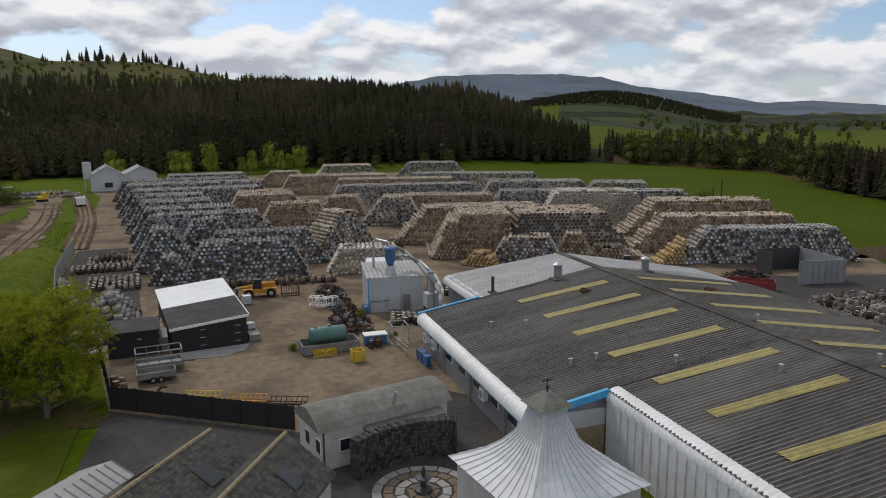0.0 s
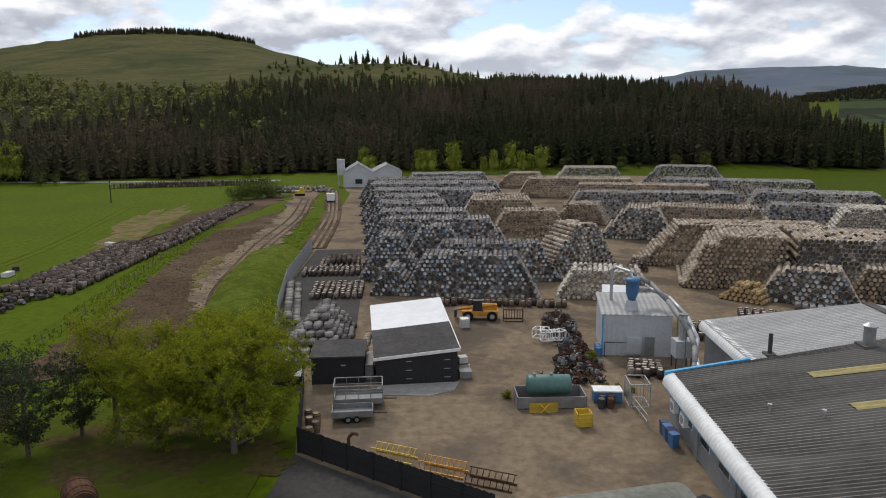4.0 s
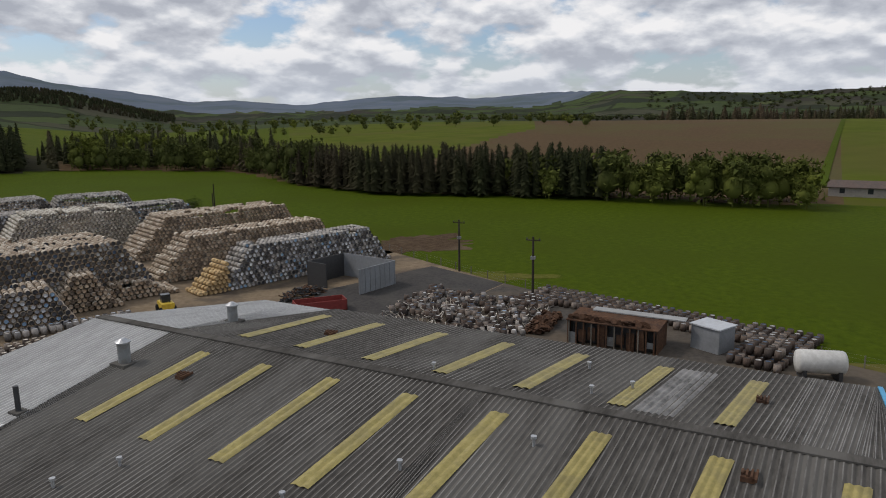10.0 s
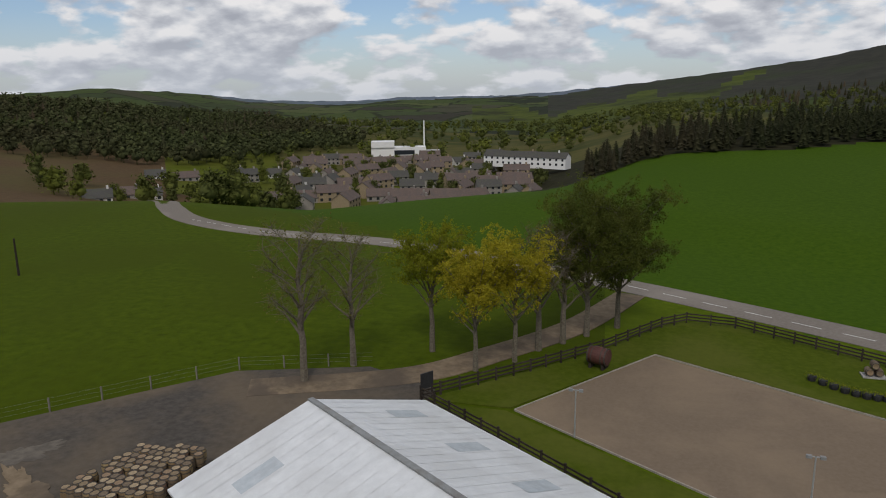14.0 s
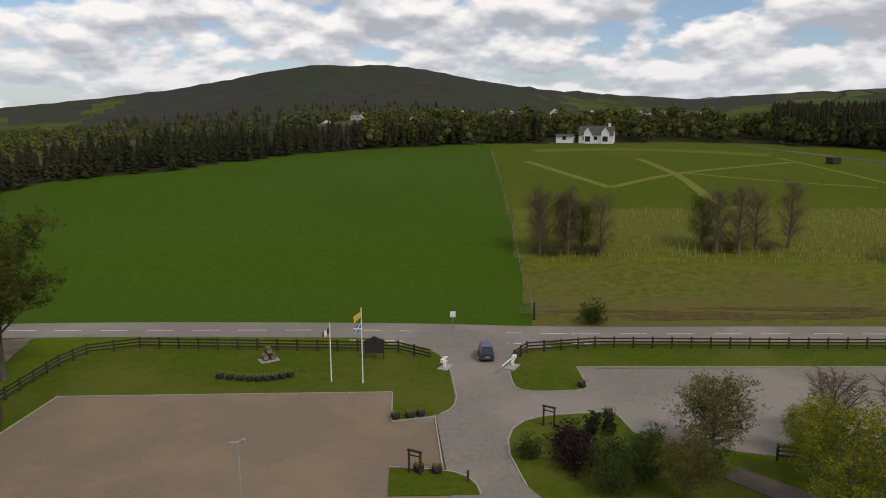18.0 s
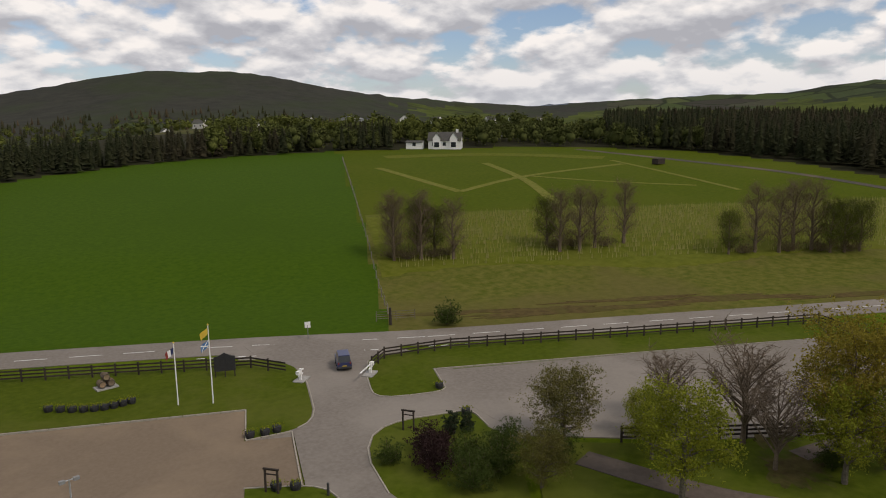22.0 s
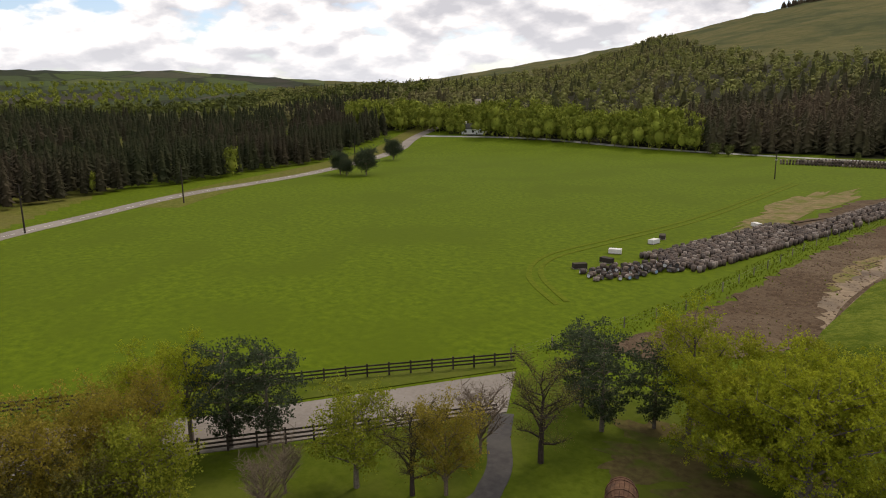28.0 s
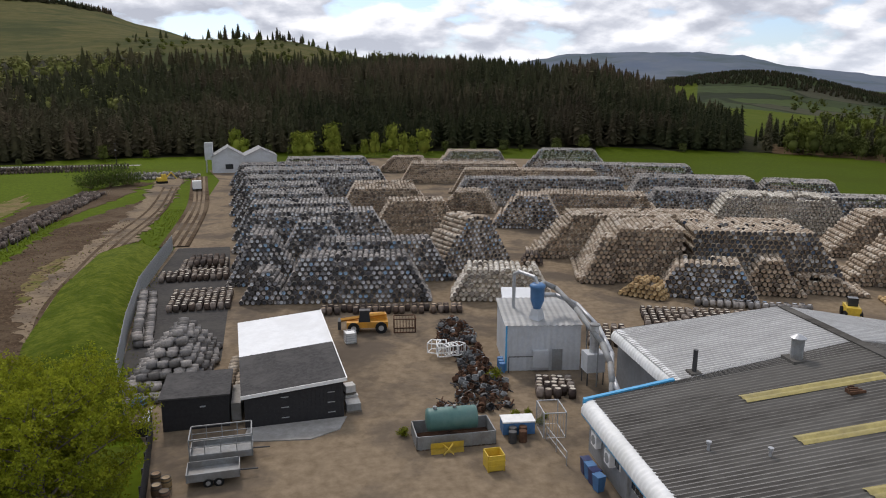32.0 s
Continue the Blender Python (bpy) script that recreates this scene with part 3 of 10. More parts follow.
# crest lines as heading: rise above the eye in degrees
FOOT = ((-75, -1.0), (-60, 0.2), (-40, 1.2), (-30, 1.8), (-20, 2.1), (-9, 2.6), (0, 2.8), (6, 3.0), (11, 3.3), (15, 3.3), (19, 2.9), (22, 3.1), (25, 2.3), (30, 0.3), (34, -0.8), (42, -2.0))
SHOULDER = ((-75, -0.5), (-60, 0.6), (-50, 1.4), (-40, 2.3), (-30, 3.5), (-20, 4.2), (-14, 4.9), (-9, 5.0), (-4, 5.2), (-1, 5.1), (2, 4.4), (6, 3.6), (11, 3.0), (15, 2.2), (22, 1.4), (30, 0.0), (42, -1.0))
SUMMIT = ((-75, 0.4), (-60, 0.8), (-54, 1.1), (-48, 1.9), (-41, 2.9), (-35, 3.9), (-31, 4.8), (-27, 5.6), (-24, 6.1), (-20, 6.4), (-17, 6.3), (-14, 5.8), (-12, 5.2), (-9, 4.5), (-5, 3.5), (2, 2.0), (15, 0.8), (42, 0.2))
SKYLINE = ((0, 1.5), (12, 2.0), (16, 2.6), (20, 3.4), (24, 3.55), (29, 3.5), (33, 3.2), (36, 2.4), (40, 1.9), (45, 1.05), (48, 1.15), (53, 0.7), (57, 1.1), (61, 1.4), (67, 1.05), (72, 1.45), (78, 1.5), (83, 1.3), (88, 1.1), (96, 1.3), (103, 1.5), (109, 1.7), (116, 1.3), (122, 0.85), (127, 0.5), (132, 0.35), (138, 0.8), (144, 0.35), (151, -0.5), (155.5, -0.8), (160, -0.15), (168, -0.1), (173, 0.2), (178, 0.7), (185, 1.5), (191, 2.3), (197, 3.5), (201, 4.2), (204, 4.2), (207, 4.25), (210, 3.9), (214, 3.1), (220, 2.15), (230, 1.45), (236, 1.7), (241, 1.9), (249, 2.05), (254, 2.7), (260, 2.9), (266, 2.3), (274, 2.2), (284, 2.2), (289, 2.2), (295, 1.7), (303, 1.2), (315, 1.0), (360, 1.0))
REACH = ((0, 4100), (45, 3900), (72, 3800), (78, 2600), (100, 2500), (120, 2500), (140, 2300), (151, 3600), (170, 3400), (185, 2300), (200, 2100), (215, 2100), (230, 2800), (300, 2600), (360, 2600))
EYE = 23.0


def crest(line, az, dist, trees=0.0):
    a = np.array(line, float)
    return EYE + dist * np.tan(np.radians(np.interp(az, a[:, 0], a[:, 1]))) - trees


ROAD_MARK = (-46.8,-52.4)
def ease(a, b, x):
    t=np.clip((x-a)/(b-a),0,1); return t*t*(3-2*t)
def ground(x,y):
    x=np.asarray(x,float);y=np.asarray(y,float)
    r=np.hypot(x,y)
    s=-.55*(x-ROAD_MARK[0])-.83*(y-ROAD_MARK[1]); a=-.83*(x-ROAD_MARK[0])+.55*(y-ROAD_MARK[1])
    S=np.clip(s-14,0,None); S=S*ease(0,30,S)
    z=.074*215*(1-np.exp(-S/215*1.0))*1.55*ease(-235,-95,a)*(1-ease(600,1200,r))
    az = np.degrees(np.arctan2(x, y))
    full = az % 360
    n = 0
    for h, far, tall, wide, deep in RISES:
        c, q = math.sin(math.radians(h)), math.cos(math.radians(h))
        v, u = x * c + y * q - far, x * q - y * c
        n = n + tall * np.exp(-0.5 * ((u / wide) ** 2 + (v / deep) ** 2))
    n = n * ease(235, 420, r)
    # the big hill to the north, in three steps
    mask = ease(-78, -60, az) * (1 - ease(33, 44, az))
    foot, shoulder, summit = crest(FOOT, az, 500, 12), crest(SHOULDER, az, 800, 11), crest(SUMMIT, az, 1350, 4)
    hill = np.where(r < 500, np.maximum(foot, 0) * ease(285, 520, r),
                    np.where(r < 800, foot + (shoulder - foot) * (r - 500) / 300,
                             np.where(r < 1350, shoulder + (summit - shoulder) * (r - 800) / 550, summit * (1 - ease(1350, 2300, r)))))
    # the skyline
    reach = np.interp(full, *np.array(REACH, float).T)
    top = crest(SKYLINE, full, reach)
    u = np.clip((r - 0.42 * reach) / (0.58 * reach), 0, 1)
    rim = np.where(r < reach, top * u ** 1.7, top * (1 - 0.6 * ease(0, 1200, r - reach)))
    lip = np.interp(full, (141, 152), (165, 128))
    valley = ease(122, 148, full) * (1 - ease(170, 182, full)) * (21 * ease(lip, 300, r) + 10 * ease(550, 900, r)) * (1 - ease(1300, 2600, r))
    return z + n + np.maximum(hill, 0) * mask + rim - valley


def zone(x, y):
    r, az = np.hypot(x, y), np.degrees(np.arctan2(x, y))
    s = -.55 * (x - ROAD_MARK[0]) - .83 * (y - ROAD_MARK[1])
    a = -.83 * (x - ROAD_MARK[0]) + .55 * (y - ROAD_MARK[1])
    wob = 14 * np.sin(az * .5) + 9 * np.sin(az * 1.3 + 1)
    k = np.zeros(x.shape, int)                                        # field
    k[(az > -4) & (az < 176)] = 12
    east = np.interp(az, (34, 38, 47, 52, 58, 70, 84, 93), (335, 332, 296, 230, 200, 190, 180, 182))
    k[(az > 35) & (az < 93) & (r > east + 6)] = 4
    k[(az > 50) & (az < 63 + (r - 330) / 30) & (az < 71.25) & (r > 330)] = 5                           # plough
    k[(az >= 93) & (az < 125) & (r > 190)] = 5                         # pasture
    k[(az >= 123 + 2.5 * np.sin(r / 60)) & (az < 150) & (r > 205)] = 4
    k[(az >= 97) & (az < 125) & (r > 190) & (r < 216 + 5 * np.sin(az))] = 4
    k[(az >= 112) & (az < 150) & (r > np.where(az < 142, 620, 330))] = 5
    k[(az >= 146) & (az < 176) & (r > 240)] = 5
    south = (s > 1.5) & (a > -235)
    k[south] = 1
    west = south & ((x + 47.8) * -128 - (y + 60.2) * -84 > 0)
    k[west] = 2
    k[west & (s < 62)] = 3
    rise = np.interp(az % 360, (170, 178, 190, 202, 215, 233, 243, 256, 268, 275), (165, 198, 202, 236, 258, 274, 262, 214, 190, 186))
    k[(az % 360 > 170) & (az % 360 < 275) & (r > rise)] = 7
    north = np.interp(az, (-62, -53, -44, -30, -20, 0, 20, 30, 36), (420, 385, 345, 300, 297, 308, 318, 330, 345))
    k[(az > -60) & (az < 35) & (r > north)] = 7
    k[((az <= -60) | (az > 150)) & (r > 420)] = 6
    k[(az > -62) & (az < 17) & (r > np.where(az < -12, 640, 560))] = 6
    k[(az > 28) & (az < 52) & (r > 430) & (r < 1500)] = 2
    k[(r > 900) & ((az > 30) | (az < -60))] = 8
    k[(az % 360 > 172) & (az % 360 < 236) & (r > 1250 + wob * 12)] = 10
    full = az % 360
    k[(full > 166) & (full < 184 + (r - 1500) / 170) & (r > 950 + wob * 8) & (r < 1900 + wob * 14)] = 13
    full = full + (np.sin(x * 12.9898 + y * 78.233) * 43758.5 % 1 - 0.5) * 5
    k[(full > 221) & (full < 262) & (r > 900 + wob * 8) & (r < 2250 + wob * 10)] = 13
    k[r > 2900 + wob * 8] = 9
    return k


def terrain():
    az = np.radians(np.arange(0, 360, 0.75))
    rr = np.concatenate([[4], np.linspace(14, 240, 46), np.geomspace(246, 4800, 118)])
    x, y = rr[:, None] * np.sin(az), rr[:, None] * np.cos(az)
    z = ground(x, y)
    n, k = len(az), len(rr)
    rough = np.random.default_rng(3).normal(0, 1, (k, n))
    z = z + rough * (0.0007 * rr[:, None]) * ease(500, 1500, rr)[:, None]
    i, j = np.meshgrid(np.arange(k - 1), np.arange(n), indexing="ij")
    f = np.stack([i * n + j, i * n + (j + 1) % n, (i + 1) * n + (j + 1) % n, (i + 1) * n + j], -1).reshape(-1, 4)[:, ::-1]
    v = np.stack([x, y, z], -1).reshape(-1, 3)
    v = np.vstack([v, [[0, 0, 0]]])
    c = v[f].mean(1)
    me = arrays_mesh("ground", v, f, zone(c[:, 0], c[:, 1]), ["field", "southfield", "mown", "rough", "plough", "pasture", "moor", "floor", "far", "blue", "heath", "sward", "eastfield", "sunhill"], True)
    return tagged(new("ground", me), "open fields, moor and distant hills under cloud", "ground", kind="structure")


terrain()


def ragged(outline, size, step=0.9, seed=1):
    """An outline broken into short steps that wander to either side."""
    q, out = random.Random(seed), []
    for (x0, y0), (x1, y1) in zip(outline, outline[1:] + outline[:1]):
        L = math.hypot(x1 - x0, y1 - y0)
        n = max(1, int(L / step))
        for i in range(n):
            u = i / n
            x, y = x0 + (x1 - x0) * u, y0 + (y1 - y0) * u
            d = size * (noise.noise((x * 0.35, y * 0.35, seed)) + 0.6 * noise.noise((x * 1.3, y * 1.3, seed + 5)) + q.uniform(-0.3, 0.3)) * min(1, 4 * u, 4 * (1 - u) + 0.2)
            out.append((x - (y1 - y0) / L * d, y + (x1 - x0) / L * d))
    return out


def slab(name, outline, top, material, label, category, depth=0.3):
    return solid(name, Shape().prism(outline, top - depth, top), material, label, category, kind="structure")


def ribbon(name, line, width, top, material, label, category, thick=0.25, kind="structure"):
    """A strip that follows a line over the ground."""
    p = [Vector((x, y, 0)) for x, y in line]
    fine = []
    for i in range(len(p) - 1):
        a, b, c, d = p[max(i - 1, 0)], p[i], p[i + 1], p[min(i + 2, len(p) - 1)]
        for u in np.linspace(0, 1, 10, endpoint=False):
            fine.append(0.5 * (2 * b + (c - a) * u + (2 * a - 5 * b + 4 * c - d) * u * u + (3 * b - a - 3 * c + d) * u ** 3))
    fine.append(p[-1])
    s = Shape()
    rows = []
    for i, q in enumerate(fine):
        t = (fine[min(i + 1, len(fine) - 1)] - fine[max(i - 1, 0)]).normalized()
        nrm = Vector((-t.y, t.x, 0)) * width / 2
        for e in (q + nrm, q - nrm):
            h = float(ground(e.x, e.y)) + top
            rows += [(e.x, e.y, h), (e.x, e.y, h - thick)]
    f = []
    for i in range(len(fine) - 1):
        a, b = 4 * i, 4 * (i + 1)
        f += [(a, a + 2, b + 2, b), (a + 1, a, b, b + 1), (a + 2, a + 3, b + 3, b + 2)]
    s.add(rows, f)
    return solid(name, s, material, label, category, kind=kind)


# ---- yards, roads, lawns ----
slab("yard", [(-10.9, 39.1), (-12.5, 50), (-17.5, 60), (-22, 92), (-22.6, 118), (-27, 215), (-34, 246), (10, 292), (95, 278), (132, 170), (100, 62), (86, 36),
              (66, -10), (60, -4), (56, 40), (30, 44), (18, 40), (16.5, 24), (3, 28)], 0.03, "yard", "brown dirt yard between cask stacks", "ground")
slab("east_yard", [(56, 40), (86, 36), (66, -11), (54, -27.5), (35, -50), (24, -54), (17, -51), (12, -36), (14, -6), (56, -4)], 0.05, "greyyard", "grey gravel yard beside the works", "ground")
slab("works_lane", [(-11.0, 39.0), (2.3, 29.6), (13.4, 31.5), (15.6, 33), (18, 30), (20.4, 26), (20.6, 17), (20, -8), (-20, -8), (-13, 20)], 0.045, "darktarmac", "dark tarmac round the works", "ground")
slab("compound", [(-12.6, 62), (-17.3, 61), (-21.5, 90), (-22, 118), (-14, 118), (-11, 88), (-9.5, 66)], 0.05, "darktarmac", "dark tarmac cask compound", "ground")
slab("scrap_yard", [(56.5, 40.5), (59, 52), (61, 60), (72, 57), (88, 51.5), (92, 50), (86, 36.2)], 0.055, "darktarmac", "dark cindery ground of the scrap yard", "ground")
ROAD = [(190, -215), (150, -178), (118, -147), (103, -130), (88, -117), (68, -109), (39, -104.5), (3, -87.4), (-28.9, -67.6), (-47.8, -54), (-69.4, -40.4), (-88.3, -28.3), (-102.1, -19.4), (-118.9, -7), (-145.4, 14.1),
        (-163.5, 37), (-183.5, 64.5), (-207, 115), (-256.6, 183), (-290.8, 221.4), (-340, 300), (-420, 380)]
ribbon("road", ROAD, 5.4, 0.06, "tarmac", "grey two-lane country road", "road")
ribbon("verge", [(-166, 50), (-190, 76), (-217, 118), (-238, 146), (-267, 186), (-300, 226), (-352, 304)], 13, 0.03, "rough", "rough tan grass verge beside the road", "grass")
ribbon("verge_track", [(-290, 222), (-239.7, 251.4), (-180, 259), (-117.2, 265.6), (-60, 268)], 4, 0.05, "concrete", "pale farm track along the wood", "road")
ribbon("old_track", [(2.5, -83.5), (7.5, -70), (14, -60), (20, -53), (32, -47)], 3.6, 0.08, "yard", "worn muddy track under trees", "road")
slab("bare_soil", ragged([(-40, 53), (-41, 68), (-41.5, 82), (-43.5, 100), (-45.5, 120), (-46.5, 140), (-43, 162), (-39.5, 176), (-36, 172), (-34, 150), (-32, 125), (-30, 105), (-27, 88), (-25.5, 73.5), (-30, 62), (-36, 54)], 1.6), 0.1, "soil", "turned dark brown earth beside the field", "ground")
slab("soil_track", ragged([(-27.2, 72), (-29.5, 74.5), (-33.5, 84), (-35.5, 98), (-36.5, 118), (-37.5, 145), (-39.5, 175), (-43, 205), (-45, 222), (-38, 224), (-36, 205), (-33, 175), (-31, 145), (-30.2, 120), (-28.8, 100), (-26.6, 85), (-25, 74)], 1.8, 0.8, 4), 0.14, "yard", "pale worn dirt track", "road")
slab("soil_track", ragged([(-33.5, 86), (-37.5, 97), (-38.5, 110), (-35.5, 122), (-35, 105)], 1.5, 0.8, 9), 0.12, "drysoil", "dry tan earth beside the dirt track", "ground")
slab("bare_soil", ragged([(-62, 168), (-55, 196), (-50, 212), (-44, 214), (-46, 180), (-49, 150), (-56, 128), (-60, 120), (-58, 140)], 2.5, 2.0), 0.08, "soil", "bare earth round the old casks", "ground")
for off in (-0.9, 0.9):
    ribbon("wheel_track", [(-85 + off, 189.5), (-73.7 + off, 127.4), (-71.6 + off, 96.8), (-70.4 + off, 79), (-64.1 + off * 0.3, 68.9 + off), (-53, 61.7 + off)], 0.75, 0.06, "wheelmark", "faint wheel track worn over the field", "track", 0.05)
ribbon("lane", [(-22.8, 119), (-24.5, 150), (-26.6, 172), (-30.5, 200), (-34, 225)], 4.6, 0.2, "soil", "rutted dirt lane", "road")
for off in (-1.2, 0.1, 1.3):
    ribbon("wheel_rut", [(-22.8 + off, 119), (-24.5 + off, 150), (-26.6 + off * 0.8, 172), (-30.5 + off, 200), (-34 + off, 225)], 0.6, 0.22, "yard", "pale wheel rut in the dirt lane", "track", 0.05)
bank = Shape()
line = [(-15.5, 55), (-20.5, 75), (-23.6, 95), (-24.6, 116)]
rows = []
for i, (x, y) in enumerate(line):
    rows += [(x + 0.5, y, 0), (x - 2.2, y, 1.5), (x - 4.5, y, 1.4), (x - 9, y, 0)]
bank.add(rows, [(4 * i + j, 4 * i + j + 1, 4 * i + j + 5, 4 * i + j + 4) for i in range(3) for j in range(3)] + [(0, 3, 2, 1), (12, 13, 14, 15)])
solid("bank", bank, "bankgrass", "grassy earth bank along the mesh fence", "bank", kind="structure", smooth=True)

ribbon("field_margin", [(lay(91.6, 232)), (lay(92.2, 320)), (lay(92.8, 460)), (lay(93.2, 660))], 3, 0.3, "eastfield", "grassy margin between plough and pasture", "grass")

# west grounds: car parks, drive, lawns, paths
slab("car_park_gravel", [(9.9, -48.6), (-0.3, -63.2), (-24.2, -49.5), (-21.6, -44.6), (-24.8, -43.4), (-20.2, -34.2), (-20.5, -31), (-13, -22), (-4, -26), (-9, -36.8)], 0.06, "gravel", "brown gravel car park", "car park")
slab("drive_apron", [(-30, -63.5), (-43, -56), (-44, -46), (-38.2, -41), (-37, -31), (-25, -29), (-20.5, -33), (-24.6, -42.6), (-22, -44.2), (-29, -52)], 0.065, "tarmac", "pale tarmac apron inside the gate", "drive")
slab("drive", [(-32.2, -65), (-30.2, -52.5), (-27.6, -45.5), (-24.8, -43.3), (-20.6, -34.8), (-18, -29), (-16, -24), (-23, -26), (-26.6, -36.5), (-30.4, -41.2), (-33.9, -44.8), (-36.9, -50.2), (-42.5, -58.5)], 0.08, "tarmac", "pale tarmac entrance drive", "drive")
slab("car_park_tarmac", [(-30.4, -41.4), (-34, -44.8), (-39.5, -43.6), (-41, -45.8), (-75.4, -24.6), (-67.8, -9.4), (-51, 18.5), (-41.7, 42.8), (-36.4, 36.5), (-45.8, 15.5), (-52.5, -1), (-58.6, -10.4), (-44.5, -22), (-36.5, -31), (-37.6, -37.5)], 0.07, "tarmac", "pale tarmac car park", "car park")
LAWNS = [
    [(10.3, -48.9), (17.2, -48.6), (4.4, -63.5), (-1, -74), (-8.1, -74.4), (-27.1, -62.9), (-31.4, -60.0), (-32.4, -58.2), (-32.5, -55.8), (-31.7, -52.8), (-30.3, -50), (-28.2, -46), (-27.3, -44.8), (-26.4, -44.1), (-25.4, -43.8), (-23.6, -43.9), (-21.5, -44.5), (-24.4, -49.8), (-0.5, -63.7)],
    [(10.5, -48.3), (-9, -36.3), (-4, -25.7), (1, -36), (17.4, -48.2)],
    [(-40.1, -53.0), (-38.5, -52.1), (-36.3, -49.5), (-34.4, -46.4), (-33.8, -45.2), (-33.8, -44.3), (-34.4, -43.6), (-35.6, -42.8), (-37.4, -41.9), (-38.2, -41.7), (-38.8, -41.9), (-41.4, -46.2), (-76, -24.7), (-81.6, -27), (-47.4, -49.9)],
    [(-24.4, -31.5), (-25.1, -33.3), (-26.0, -35.4), (-27.2, -37.2), (-28.6, -38.6), (-30.1, -39.2), (-31.4, -39.2), (-32.6, -38.9), (-35.1, -37.8), (-36.3, -37.2), (-36.7, -36.7), (-36.6, -36.0), (-35.7, -33.9), (-35.4, -31.0), (-30, -25), (-24, -27)],
    [(-76, -24.2), (-68.5, -9.4), (-51.6, 18.5), (-42.2, 43.4), (-43.6, 44), (-52, 28), (-65.2, -2), (-82, -26.8)],
    [(-44, -21.5), (-57.8, -10.4), (-52, -1.2), (-45.2, 15.4), (-36, 36), (-40, 42.5), (-30, 49), (-13.2, 50.5), (-12.6, 37), (-13.5, 20), (-19, -4), (-26, -20), (-36, -30)],
]
for outline in LAWNS:
    slab("lawn", outline, 0.085, "lawn", "mown green lawn", "lawn")
slab("lawn", [(-18.2, -38.2), (-20.7, -36.2), (-21.4, -35.4), (-21.8, -34.4), (-21.7, -33.3), (-21.3, -32.3), (-16.5, -35.1)], 0.11, "lawn", "small lawn beside the drive", "lawn")
slab("plaza", [(-39.9, -13.5), (-44, -10.4), (-46.2, -9), (-49, -8.2), (-50.2, -5.5), (-47.6, -3.6), (-44, -3.4), (-40.6, -0.4), (-34, 0), (-30, -6), (-33, -13)], 0.12, "court", "round gravel court in the garden", "path")
ribbon("path", [(-36.3, 36), (-33.6, 33), (-31, 30.6), (-29.5, 28.5), (-28.6, 26), (-30, 20)], 1.7, 0.13, "darktarmac", "narrow dark path with pale edging", "path", 0.05)
ribbon("path", [(-50, -7), (-54, -6), (-56, -9), (-52, -14), (-47, -16)], 1.5, 0.128, "court", "curving gravel path", "path", 0.04)
ribbon("path", [(-39.9, -13.5), (-38, -18), (-36.5, -26)], 2.2, 0.132, "court", "grey path between lawns", "path", 0.04)


# ---- the cask works ----
TURN = -2.58
works = thing("works_building", "long grey works with corrugated roof and yellowed skylights", "factory", pose(0, 0, 0, 0, 0, TURN))
EAVE_U, RIDGE_U, END_U = 14.9, 34.5, 54.4
SOUTH_V, STEP_V, NORTH_V, FAR_V, EXT_U, EXT_V = -1.2, 19.6, 45.2, 53.7, 21.2, 56.2


def roof_z(u):
    return 3.55 + (6.95 - 3.55) * (1 - abs(u - RIDGE_U) / (RIDGE_U - EAVE_U))


def run(u, v):
    """How far a sheet's line drifts along the building, from eave to ridge."""
    return -0.108 * (u - 28) if u < RIDGE_U else 0.008 * (v - 14) * (u - 36)


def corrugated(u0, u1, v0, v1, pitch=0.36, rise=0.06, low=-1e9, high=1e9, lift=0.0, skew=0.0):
    """Sheeting with raised ribs; the ribs' crests take the second material, mostly a paler one that paints light on
    them.
    """
    s = Shape()
    n = max(1, int((v1 - v0) / pitch))
    rows = []
    for i in range(n + 1):
        v = v0 + (v1 - v0) * i / n
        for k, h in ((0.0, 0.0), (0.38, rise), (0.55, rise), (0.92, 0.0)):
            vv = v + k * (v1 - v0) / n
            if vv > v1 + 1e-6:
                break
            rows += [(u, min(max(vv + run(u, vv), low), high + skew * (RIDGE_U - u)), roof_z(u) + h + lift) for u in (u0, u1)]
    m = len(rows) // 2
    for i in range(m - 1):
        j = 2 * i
        # Slot 1 paints light on the crests, slot 0 keeps valleys darker.
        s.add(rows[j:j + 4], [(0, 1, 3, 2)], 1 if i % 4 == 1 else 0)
    return s


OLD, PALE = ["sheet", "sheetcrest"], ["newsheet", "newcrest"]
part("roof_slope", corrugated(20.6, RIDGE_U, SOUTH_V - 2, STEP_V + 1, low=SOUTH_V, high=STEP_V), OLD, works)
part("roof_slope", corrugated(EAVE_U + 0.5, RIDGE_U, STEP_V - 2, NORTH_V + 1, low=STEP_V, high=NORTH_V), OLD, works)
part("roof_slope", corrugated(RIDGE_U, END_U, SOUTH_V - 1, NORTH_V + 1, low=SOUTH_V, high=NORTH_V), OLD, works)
part("roof_slope", corrugated(EXT_U, RIDGE_U, NORTH_V - 2, FAR_V + 4, low=NORTH_V, high=FAR_V, skew=0.19), PALE, works, "pale corrugated roof of the extension")
part("roof_slope", corrugated(RIDGE_U, END_U - 1, NORTH_V - 6, FAR_V + 1, low=NORTH_V, high=FAR_V), PALE, works, "pale corrugated roof of the extension")
part("roof_slope", corrugated(36.0, 50.4, 9.3, 11.5, lift=0.02), ["bleached", "bleached"], works, "bleached strip of roof sheets")
